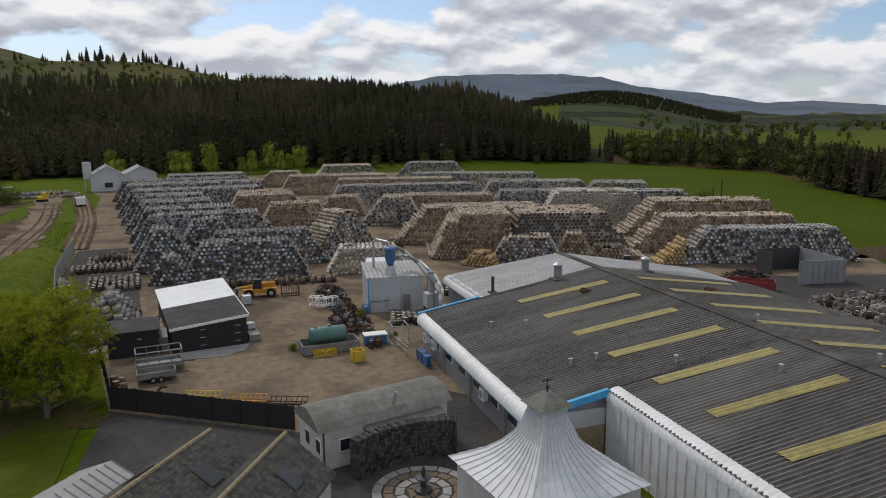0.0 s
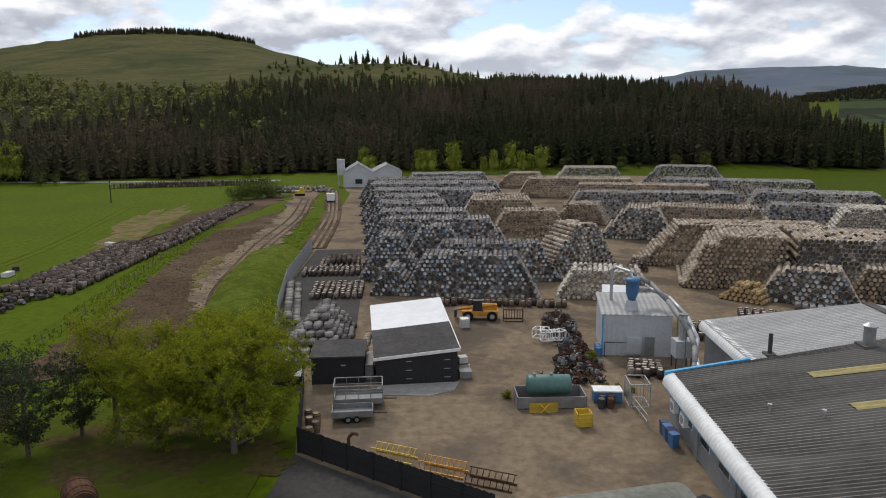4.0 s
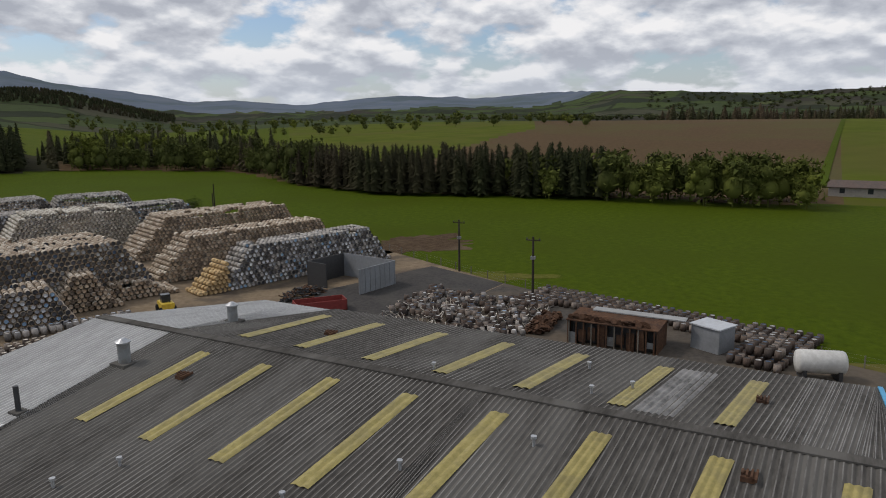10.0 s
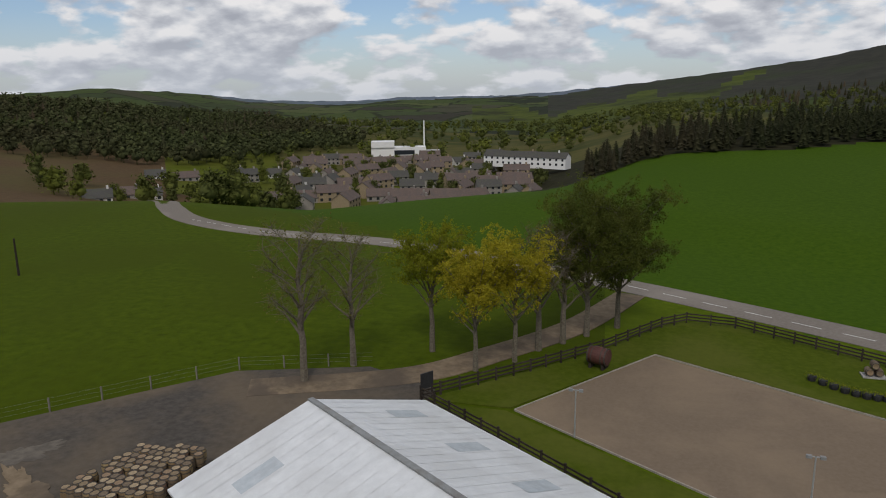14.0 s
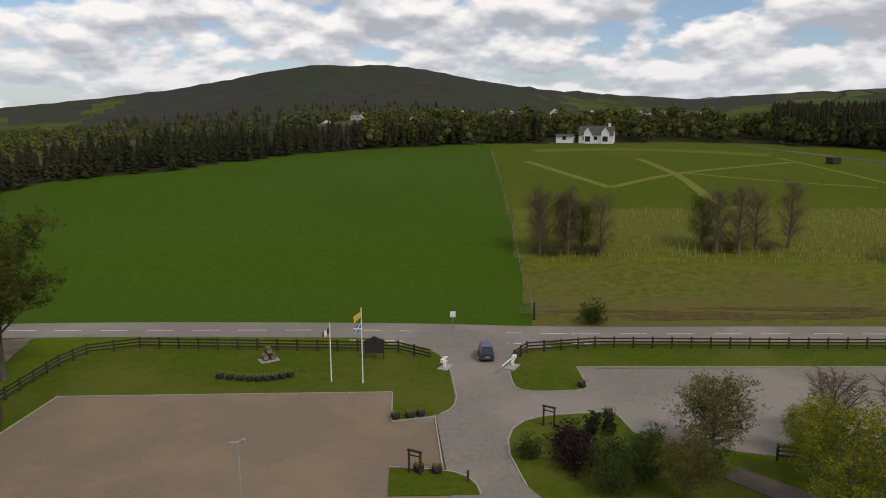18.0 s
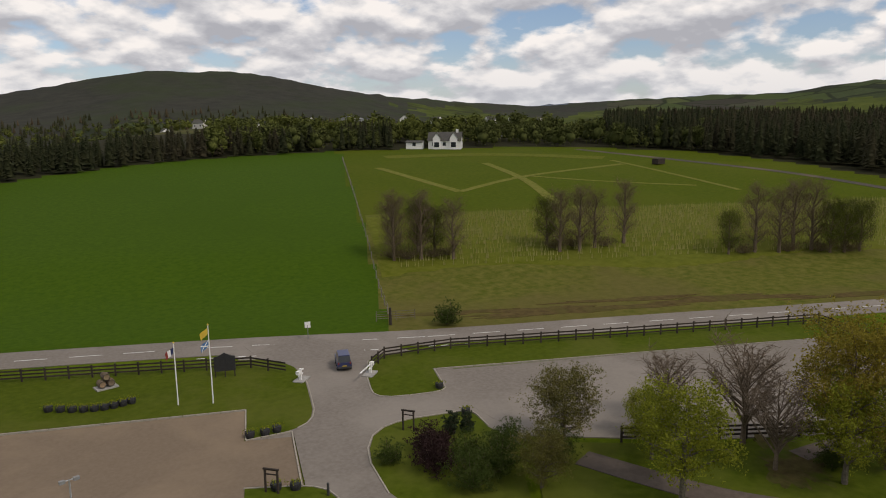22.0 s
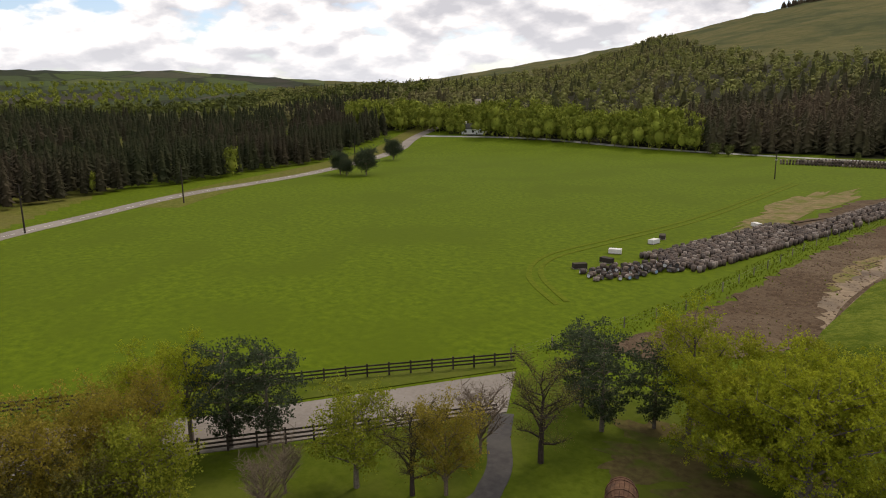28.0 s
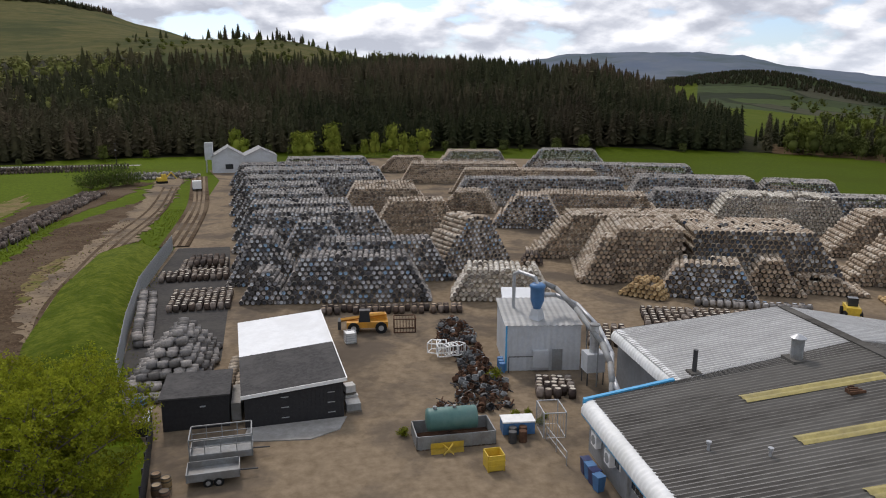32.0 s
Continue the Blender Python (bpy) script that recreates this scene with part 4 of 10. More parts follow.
part("roof_slope", corrugated(RIDGE_U + 0.4, END_U, SOUTH_V - 0.5, 4.4, 0.27, 0.04, low=SOUTH_V, lift=0.04), ["sheet", "bleached"], works, "finer ribbed end bay of the roof")
ridge = Shape().prism([(RIDGE_U - 0.4, SOUTH_V), (RIDGE_U + 0.4, SOUTH_V), (RIDGE_U + 0.4, FAR_V), (RIDGE_U - 0.4, FAR_V)], 6.93, 7.03)
part("ridge_cap", ridge, "sheet", works)
walls = Shape()
outer = [(EAVE_U + 0.3, STEP_V + 0.1), (20.7, STEP_V + 0.1), (20.7, SOUTH_V + 0.2), (END_U - 0.4, SOUTH_V + 0.2), (END_U - 0.4, NORTH_V), (END_U - 1.3, NORTH_V), (END_U - 1.3, FAR_V - 0.2), (EXT_U + 0.3, EXT_V - 0.2), (EXT_U + 0.3, NORTH_V - 0.2), (EAVE_U + 0.3, NORTH_V - 0.2)]
tops = [roof_z(u) - 0.12 for u, v in outer]
n = len(outer)
walls.add([(u, v, 0) for u, v in outer] + [(u, v, t) for (u, v), t in zip(outer, tops)], [(i, (i + 1) % n, n + (i + 1) % n, n + i) for i in range(n)])
for v, w in ((SOUTH_V + 0.2, SOUTH_V + 0.2), (FAR_V - 0.2, EXT_V - 0.2)):
    walls.add([(EXT_U + 0.3, w, roof_z(EXT_U + 0.3) - 0.12), (END_U - 1.3, v, roof_z(END_U - 1.3) - 0.12), (RIDGE_U, v, 6.8)], [(0, 1, 2)])
part("wall", walls, "greywall", works)
SKY_W, SKY_E = [40.4, 34.85, 29.4, 23.85, 18.2, 12.6, 6.9, 1.4], [39.95, 34.65, 28.95, 23.5, 18.0, 12.4, 6.8]


def skylight(u0, u1, v, w=1.08):
    return corrugated(u0, u1, v - w / 2, v + w / 2, 0.36, 0.06, lift=0.085)


for v in SKY_W:
    part("skylight", skylight(23.6, 32.5, v), "skylight", works)
for v in SKY_E:
    part("skylight", skylight(36.2, 49.7, v), "skylight", works)


def curved_eave(u, v0, v1, z):
    """Rounded ribbed eave sheet that runs along v."""
    s = Shape()
    prof = [(0.75, 0.10), (0.45, 0.12), (0.15, 0.05), (-0.12, -0.12), (-0.28, -0.4), (-0.3, -0.75)]
    n = int((v1 - v0) / 0.42)
    rows = []
    for i in range(6 * n + 1):
        v = v0 + (v1 - v0) * i / (6 * n)
        d = 0.013 * (1 - math.cos(2 * math.pi * i / 6))
        rows += [(u + a - d * 0.7, v, z + h + d) for a, h in prof]
    k = len(prof)
    s.add(rows, [(i * k + j, i * k + j + 1, (i + 1) * k + j + 1, (i + 1) * k + j) for i in range(6 * n) for j in range(k - 1)])
    return s


part("eave_sheet", curved_eave(EAVE_U, STEP_V, NORTH_V, roof_z(EAVE_U) - 0.02), "eave", works, "rounded white ribbed eave", True)
part("eave_sheet", curved_eave(EXT_U, NORTH_V + 0.1, EXT_V, roof_z(EXT_U) - 0.02), "eave", works, "rounded white ribbed eave", True)
part("eave_sheet", curved_eave(20.75, SOUTH_V, STEP_V, roof_z(20.8) + 0.06), "eave", works, "rounded white ribbed eave", True)
tall = Shape()
ribs = int((STEP_V - SOUTH_V) / 0.42)
edge = [(20.44 if (i // 2) % 2 else 20.47, SOUTH_V + 0.42 * ((i + 1) // 2) + (0.06 if i % 2 else 0.0)) for i in range(2 * ribs)]
tall.add([(u, v, z) for u, v in edge for z in (0.0, roof_z(20.8) - 0.5)], [(2 * i, 2 * i + 1, 2 * i + 3, 2 * i + 2) for i in range(len(edge) - 1)])
part("ribbed_wall", tall, "eave", works, "tall white ribbed wall sheets")


def verge(u0, u1, v, w=0.3):
    return Shape().add([(u, v + d, roof_z(u) + h) for u in (u0, u1) for d, h in ((0, -0.35), (0, 0.17), (w, 0.17), (w, -0.35))],
                       [(0, 1, 5, 4), (1, 2, 6, 5), (2, 3, 7, 6), (0, 3, 2, 1), (4, 5, 6, 7)])


part("verge_trim", verge(EAVE_U - 0.1, EXT_U, NORTH_V), "bluetrim", works, "bright blue metal verge")
part("verge_trim", verge(EAVE_U - 0.2, 20.6, STEP_V - 0.2), "bluetrim", works, "bright blue metal verge")
for a, b in ((20.6, RIDGE_U), (RIDGE_U, END_U)):
    part("verge_trim", verge(a, b, SOUTH_V - 0.25), "bluetrim", works, "bright blue metal verge")
part("gutter", Shape().box(EAVE_U - 0.25, EAVE_U - 0.1, STEP_V, NORTH_V, 2.62, 2.74), "bluetrim", works, "blue gutter line")
part("gable_band", Shape().box(EAVE_U + 0.3, 20.5, STEP_V - 0.05, STEP_V + 0.05, 2.2, 3.4), "palewall", works)
part("gable_stone", Shape().box(EAVE_U + 1.6, 20.4, STEP_V - 0.12, STEP_V + 0.02, 0.2, 2.2), "sandstone", works, "buff block wall under the verge")
for v in (22, 25.5, 29, 32.5, 36, 39.5):
    w = part("window", Shape().box(EAVE_U + 0.24, EAVE_U + 0.3, v, v + 1.7, 1.5, 2.4), "white", works)
    for k in range(3):
        part("pane", Shape().box(EAVE_U + 0.2, EAVE_U + 0.25, v + 0.08 + 0.55 * k, v + 0.53 + 0.55 * k, 1.58, 2.32), "glass", w)
for v in (24, 31.2, 38):
    part("downpipe", Shape().tube((EAVE_U + 0.15, v, 0), (EAVE_U + 0.15, v, 2.7), 0.07, n=8), "greysteel", works)
part("door", Shape().box(EAVE_U + 0.2, EAVE_U + 0.3, 20.2, 21.4, 0, 2.1), "glass", works, "dark glazed entrance door")
for u, v, r, h in ((22.9, 45.8, 0.16, 1.7), (29.6, 44.5, 0.42, 1.5), (40.8, 45.6, 0.42, 1.4)):
    c = part("flue", Shape().tube((u, v, roof_z(u) - 0.2), (u, v, roof_z(u) + h), r, n=14), "greysteel" if r > 0.3 else "darkmetal", works, smooth=False)
    if r > 0.3:
        part("flue_cap", Shape().lathe([(r + 0.1, 0), (r + 0.12, 0.08), (0.15, 0.32)], 14, at=pose(u, v, roof_z(u) + h)), "steel", c)
    part("flashing", Shape().box(u - r - 0.25, u + r + 0.25, v - r - 0.3, v + r + 0.3, roof_z(u) - 0.1, roof_z(u) + 0.12), "sheet", c)
for u, v in ((29.5, 38.8), (42, 36.5), (31.5, 5.2), (43.5, 5.5)):
    s = Shape().box(u - 0.35, u + 0.35, v - 0.3, v + 0.3, roof_z(u), roof_z(u) + 0.25)
    for k in range(4):
        s.box(u - 0.5 + 0.1 * k, u + 0.55 - 0.12 * k, v - 0.4 + 0.2 * k, v - 0.3 + 0.2 * k, roof_z(u) + 0.15, roof_z(u) + 0.3 + 0.03 * k)
    part("roof_vent", s, "rust", works, "rusted low roof vent")
for u, v in ((19, 36.5), (21.5, 34.6), (22.5, 24.4), (20.6, 24.8), (26.5, 20.4), (30.5, 15), (41, 12.6), (45, 16.5), (38, 14.3), (36.8, 24.2)):
    s = Shape().tube((u, v, roof_z(u)), (u, v, roof_z(u) + 0.45), 0.09, n=8).tube((u, v, roof_z(u) + 0.42), (u, v, roof_z(u) + 0.55), 0.16, n=8)
    part("vent_pipe", s, "steel", works)


def works_at(u, v, z=0):
    return pose(0, 0, 0, 0, 0, TURN) @ Vector((u, v, z))


# ---- white shed by the east yard ----
def gabled(name, label, category, a, b, length, eave, ridge_z, roof_mat, wall_mat, over=0.25, group=""):
    """A gabled building: a and b are the ends of one gable's base; it runs to the left of a-b for its length."""
    a, b = Vector((*a, 0)), Vector((*b, 0))
    w = (b - a).length
    ang = math.degrees(math.atan2((b - a).y, (b - a).x))
    t = thing(name, label, category, pose(a.x, a.y, 0, 0, 0, ang), group)
    s = Shape().add([(0, 0, 0), (w, 0, 0), (w, length, 0), (0, length, 0), (0, 0, eave), (w, 0, eave), (w, length, eave), (0, length, eave), (w / 2, 0, ridge_z - 0.12), (w / 2, length, ridge_z - 0.12)],
                    [(0, 1, 5, 8, 4), (1, 2, 6, 5), (2, 3, 7, 9, 6), (3, 0, 4, 7)])
    part("wall", s, wall_mat, t)
    d = (ridge_z - eave) / (w / 2) * over
    for x0, x1 in ((-over, w / 2), (w + over, w / 2)):
        r = Shape()
        n = max(2, int(length / 0.45))
        edge = [(-over + (length + 2 * over) * ((i + 1) // 2) / n + (0.05 if i % 2 else 0.0), 0.0 if (i // 2) % 2 else 0.016) for i in range(2 * n)]
        lines = [(x, y, z + h) for y, h in edge for x, z in ((x0, eave - d + 0.02), (x1, ridge_z))]
        r.add(lines, [(2 * i, 2 * i + 1, 2 * i + 3, 2 * i + 2) for i in range(len(edge) - 1)])
        m_ = len(lines)
        r.add([(x, y, z - 0.14) for y in (-over, length + over) for x, z in ((x0, eave - d + 0.02), (x1, ridge_z))] + [lines[0], lines[1], lines[m_ - 2], lines[m_ - 1]], [(0, 1, 3, 2), (0, 1, 5, 4), (2, 3, 7, 6), (0, 4, 6, 2)])
        part("roof_slope", r, roof_mat, t)
    part("ridge_cap", Shape().box(w / 2 - 0.18, w / 2 + 0.18, -over, length + over, ridge_z, ridge_z + 0.1), "greysteel", t)
    return t, w


shed, sw_ = gabled("white_shed", "low white metal-roofed shed with rooflights", "shed", (14.4, -40.5), (23.7, -26.9), 18, 3.8, 6.3, "whiteroof", "palewall")
for x, y in ((13.2, 3.2), (3.2, 2.4), (3.0, 7.8), (3.0, 13.0), (13.4, 9.5)):
    zz = lambda q: 3.8 + 2.5 * (1 - abs(q - sw_ / 2) / (sw_ / 2)) + 0.035
    part("rooflight", Shape().add([(x - 1.2, y - 0.6, zz(x - 1.2)), (x + 1.2, y - 0.6, zz(x + 1.2)), (x + 1.2, y + 0.6, zz(x + 1.2)), (x - 1.2, y + 0.6, zz(x - 1.2))], [(0, 1, 2, 3)]), "rooflight", shed, "pale blue-grey rooflight panel")

# ---- black timber sheds ----
bs = thing("black_shed", "black boarded shed with white and felt sloping roof", "shed", pose(-6.15, 51.8, 0, 0, 0, 6))
W, L = 7.2, 15.4
body = Shape().add([(0, 0, 0), (W, 0, 0), (W, L, 0), (0, L, 0), (0, 0, 2.45), (W, 0, 3.05), (W, L, 3.55), (0, L, 3.05)], [(0, 1, 5, 4), (1, 2, 6, 5), (2, 3, 7, 6), (3, 0, 4, 7)])
part("wall", body, "blackboard", bs)
rz = lambda x, y: 2.47 + 0.6 * x / W + 0.6 * y / L
for y0, y1, m, lab in ((-0.2, 7.3, "felt", "dark felt half of the roof"), (7.3, L + 0.2, "whiteroof", "white sheet half of the roof")):
    part("roof_sheet", Shape().add([(x, y, rz(x, y) + h) for h in (0, 0.12) for x, y in ((-0.2, y0), (W + 0.2, y0), (W + 0.2, y1), (-0.2, y1))],
                                   [(3, 2, 1, 0), (4, 5, 6, 7), (0, 1, 5, 4), (1, 2, 6, 5), (2, 3, 7, 6), (3, 0, 4, 7)]), m, bs, lab)
part("fascia", Shape().add([(-0.22, -0.26, rz(0, 0) - 0.12), (W + 0.22, -0.26, rz(W, 0) - 0.12), (W + 0.22, -0.26, rz(W, 0) + 0.15), (-0.22, -0.26, rz(0, 0) + 0.15), (-0.22, -0.2, rz(0, 0) - 0.12), (W + 0.22, -0.2, rz(W, 0) - 0.12), (W + 0.22, -0.2, rz(W, 0) + 0.15), (-0.22, -0.2, rz(0, 0) + 0.15)],
                           [(0, 1, 2, 3), (7, 6, 5, 4), (3, 2, 6, 7), (0, 4, 5, 1)]), "white", bs, "white painted fascia board")
part("fascia", Shape().add([(W + 0.2, y, rz(W, y) + h) for h in (-0.14, 0.16) for y in (-0.25, L + 0.2)] + [(W + 0.28, y, rz(W, y) + h) for h in (-0.14, 0.16) for y in (-0.25, L + 0.2)], [(0, 1, 3, 2), (4, 6, 7, 5), (2, 3, 7, 6)]), "white", bs, "white painted fascia board")
for i in range(24):
    part("board", Shape().box(0.3 * i + 0.01, 0.3 * i + 0.29, -0.035, 0.0, 0.05, 2.35 + 0.6 * i / 24), "blackboard", bs)
for x in (2.6, 6.0):
    for z in (0.5, 1.3, 2.1):
        part("hinge", Shape().box(x, x + 0.55, -0.06, -0.035, z, z + 0.06), "steel", bs)
solid("concrete_apron", Shape().prism([(-6, 51.7), (-6.2, 49.6), (-1.5, 49.2), (0.6, 50.4), (1.2, 52.4)], 0.02, 0.1), "concrete", "pale concrete apron before the shed", "ground", kind="structure")
ss = thing("store_shed", "small black shed with flat felt roof", "shed", pose(-11.9, 52.2, 0, 0, 0, 3))
part("wall", Shape().box(0, 4.6, 0, 4.6, 0, 2.5), "blackboard", ss)
part("roof_sheet", Shape().box(-0.15, 4.75, -0.2, 4.8, 2.5, 2.62), "felt", ss)
part("hinge", Shape().box(2.6, 3.0, -0.06, 0, 1.7, 1.8), "steel", ss)
part("side_wall", Shape().box(4.7, 5.4, 0.8, 4.4, 0, 1.4), "concrete", ss, "grey block pier beside the shed")

# ---- boiler house with cyclone and ducts ----
bh = thing("boiler_house", "grey ribbed metal boiler house with blue cyclone on its roof", "shed", pose(15.5, 59.2, 0, 0, 0, -8))
bw, bd, bz = 6.6, 6.6, 4.2
front = [(i // 2 * bw / 26 + (0.05 if i % 2 else 0.0), -0.04 if (i // 2) % 2 else 0.0) for i in range(52)] + [(bw, 0.0)]
rim = front + [(bw, bd), (0.0, bd)]
part("wall", Shape().add([(x, y, z) for x, y in rim for z in (0, bz)], [(2 * i, 2 * ((i + 1) % len(rim)), 2 * ((i + 1) % len(rim)) + 1, 2 * i + 1) for i in range(len(rim))]), "palewall", bh)
line = [(-0.15 + (bw + 0.3) * (i // 2) / 26 + (0.05 if i % 2 else 0.0), 0.05 if (i // 2) % 2 else 0.0) for i in range(53)]
part("roof_sheet", Shape().add([(x, y, bz + z + h) for x, h in line for y, z in ((-0.15, 0), (bd + 0.2, 0.55))], [(2 * i, 2 * i + 2, 2 * i + 3, 2 * i + 1) for i in range(len(line) - 1)]), "newsheet", bh)
part("gable_strip", Shape().add([(-0.02, 0, bz), (-0.02, bd, bz), (-0.02, bd, bz + 0.55), (bw + 0.02, 0, bz), (bw + 0.02, bd, bz), (bw + 0.02, bd, bz + 0.55)], [(0, 1, 2), (3, 5, 4), (1, 4, 5, 2)]), "palewall", bh)
part("corner_trim", Shape().box(-0.06, 0.08, -0.06, 0.08, 0, bz), "bluetrim", bh, "blue corner trim")
part("door", Shape().box(4.1, 5.0, -0.09, -0.04, 0, 2.0), "greysteel", bh)
part("panel", Shape().box(2.3, 3.7, -0.5, -0.05, 0.4, 2.0), "palewall", bh, "grey metal control cabinet")
part("handrail", Shape().path([(0.2, -0.5, 0), (0.2, -0.5, 1.5), (2.3, -0.5, 1.5)], 0.04, 6), "darkmetal", bh)
cy = part("cyclone", Shape().tube((2.9, 1.5, bz + 0.1), (2.9, 1.5, bz + 1.1), 0.72, 0.5, 4), "palewall", bh, "grey square cyclone base")
part("drum", Shape().lathe([(0.3, 0), (0.62, 0.9), (0.64, 2.0), (0.72, 2.05), (0.72, 2.25), (0.5, 2.4)], 16, at=pose(2.9, 1.5, bz + 1.0)), "bluep", cy, "blue cyclone drum", True)
part("outlet", Shape().path([(2.9, 1.5, bz + 3.3), (2.7, 1.8, bz + 3.9), (1.6, 3.4, bz + 4.0), (1.2, 4.2, bz + 3.6), (1.2, 4.2, bz - 0.2)], 0.16, 10), "steel", cy, "pale curved pipe")
annex = thing("flat_roof_annex", "low pale flat-roofed annex behind the boiler house", "shed", pose(17.2, 66.4, 0, 0, 0, -14))
part("wall", Shape().box(0, 3.6, 0, 6, 0, 3.9), "palewall", annex)
part("roof_sheet", Shape().box(-0.1, 3.7, -0.1, 6.1, 3.9, 4.05), "whiteroof", annex)
ducts = thing("extract_duct", "pale grey extract ducting from works to boiler house", "duct")
part("pipe", Shape().path([(18.9, 61.0, 7.0), (19.8, 62.2, 7.1), (20.9, 62.0, 6.6), (21.6, 58.6, 5.6), (22.0, 53.6, 4.1), (21.4, 50.6, 3.6), (20.6, 48.4, 3.0), (20.3, 47.6, 1.4)], 0.24, 12), "greysteel", ducts, smooth=True)
part("pipe", Shape().path([(19.2, 60.8, 6.4), (20.6, 61.2, 6.2), (22.2, 60.0, 5.6), (22.8, 56.4, 4.6), (22.2, 52.2, 3.8), (21.0, 49.4, 3.2), (20.6, 47.0, 2.6), (20.6, 46.2, 1.2)], 0.2, 12), "steel", ducts, "newer pale duct", True)
for x, y, z in ((22.0, 54.4, 4.2), (21.3, 50.3, 3.4), (22.3, 57.6, 4.9)):
    part("prop", Shape().tube((x, y, 0), (x, y, z), 0.06, n=6), "greysteel", ducts)
ch = thing("chimney", "round steel chimney on a grey box base", "chimney", pose(22.0, 55.3, 0))
part("base_box", Shape().box(-0.8, 0.8, -0.7, 0.7, 1.2, 2.8), "palewall", ch)
part("pipe", Shape().tube((0, 0, 2.6), (0, 0, 5.2), 0.36, n=16), "steel", ch, smooth=False)
part("cowl", Shape().lathe([(0.38, 0), (0.44, 0.03), (0.44, 0.16), (0.3, 0.2)], 16, at=pose(0, 0, 5.1)), "greysteel", ch, "dark rim")
for x in (-0.7, 0.7):
    for y in (-0.6, 0.6):
        part("leg", Shape().tube((x, y, 0), (x, y, 1.2), 0.06, n=6), "darkmetal", ch)

# ---- museum cottage, curved stone wall, kiln roof, slate cottages ----
mu = thing("museum_cottage", "white cottage with curved lichened roof", "cottage", pose(2.2, 26.9, 0, 0, 0, 12))
ml, mw = 9.6, 3.9
part("wall", Shape().box(0, ml, -mw, 0, 0, 2.9), "render", mu)
prof = [(-mw - 0.25, 2.78), (-mw + 0.2, 3.2), (-mw * 0.76, 3.62), (-mw * 0.55, 3.84), (-mw * 0.45, 3.84), (-mw * 0.24, 3.62), (-0.2, 3.2), (0.25, 2.78)]
s = Shape()
rows = []
nn = 44
for i in range(nn + 1):
    x = -0.3 + (ml + 0.6) * i / nn
    rows += [(x, y, z + (0.03 if i % 2 else 0)) for y, z in prof]
k = len(prof)
s.add(rows, [(i * k + j, i * k + j + 1, (i + 1) * k + j + 1, (i + 1) * k + j) for i in range(nn) for j in range(k - 1)] + [tuple(range(k)), tuple(nn * k + j for j in range(k))[::-1]])
part("roof_sheet", s, "mossroof", mu)
part("lean_to", Shape().add([(3.0, -mw, 0), (ml - 0.6, -mw, 0), (ml - 0.6, -mw - 0.8, 0), (3.0, -mw - 0.8, 0), (3.0, -mw, 2.5), (ml - 0.6, -mw, 2.5), (ml - 0.6, -mw - 0.8, 2.25), (3.0, -mw - 0.8, 2.25)], [(3, 2, 6, 7), (0, 3, 7, 4), (2, 1, 5, 6), (4, 7, 6, 5)]), "mossroof", mu, "low lean-to roof along the cottage")
for y in (-3.4, -1.6):
    w = part("window", Shape().box(-0.06, 0, y - 0.4, y + 0.4, 1.1, 2.1), "white", mu)
    part("pane", Shape().box(-0.08, -0.06, y - 0.33, y + 0.33, 1.17, 2.03), "glass", w)
w = part("window", Shape().box(1.2, 2.0, -mw - 0.06, -mw, 1.1, 2.0), "white", mu)
part("pane", Shape().box(1.27, 1.93, -mw - 0.08, -mw - 0.06, 1.17, 1.93), "glass", w)
part("drain_pipe", Shape().tube((0.1, -mw - 0.1, 0), (0.1, -mw - 0.1, 2.9), 0.06, n=6), "darkmetal", mu)
part("flue", Shape().tube((5.5, -3.4, 3.3), (5.5, -3.9, 4.3), 0.09, n=8), "steel", mu)

cw = thing("stone_wall", "curved dark rubble stone wall of the fountain court", "wall")
rng = random.Random(5)
arc = [(4.7, 21.4), (5.9, 22.1), (7.3, 22.6), (8.8, 22.85), (10.2, 22.8), (11.2, 22.5), (11.9, 22.1)]
pts = []
for i in range(len(arc) - 1):
    for u in range(5):
        pts.append(Vector(arc[i]).lerp(Vector(arc[i + 1]), u / 5))
pts.append(Vector(arc[-1]))
stone_meshes = []
for i in range(5):
    q = [(x * 0.5 * rng.uniform(0.8, 1), y * 0.5, z * 0.5 * rng.uniform(0.8, 1)) for z in (-1, 1) for x, y in ((-1, -1), (1, -1), (1, 1), (-1, 1))]
    me = Shape().add(q, [(3, 2, 1, 0), (4, 5, 6, 7), (0, 1, 5, 4), (1, 2, 6, 5), (2, 3, 7, 6), (3, 0, 4, 7)]).mesh("stone")
    me.materials.append(M["stone"])
    stone_meshes.append(me)
core = Shape()
for a, b in zip(pts, pts[1:]):
    d = (b - a).normalized()
    nrm = Vector((-d.y, d.x)) * 0.27
    core.prism([tuple(a + nrm), tuple(a - nrm), tuple(b - nrm), tuple(b + nrm)], 0, 2.6)
part("core", core, "stone", cw)
for i, (a, b) in enumerate(zip(pts, pts[1:])):
    d = b - a
    ang = math.atan2(d.y, d.x)
    for k in range(9):
        c = (a + b) / 2
        ob = part("stone", stone_meshes[rng.randrange(5)], "stone", cw)
        ob.matrix_basis = Matrix.LocRotScale((c.x + rng.uniform(-0.06, 0.06), c.y + rng.uniform(-0.03, 0.03), 0.16 + 0.3 * k), Euler((0, rng.uniform(-0.05, 0.05), ang + rng.uniform(-0.1, 0.1))), (d.length * rng.uniform(0.85, 1.25), 0.72 * rng.uniform(0.9, 1.08), 0.3 * rng.uniform(0.85, 1.15)))

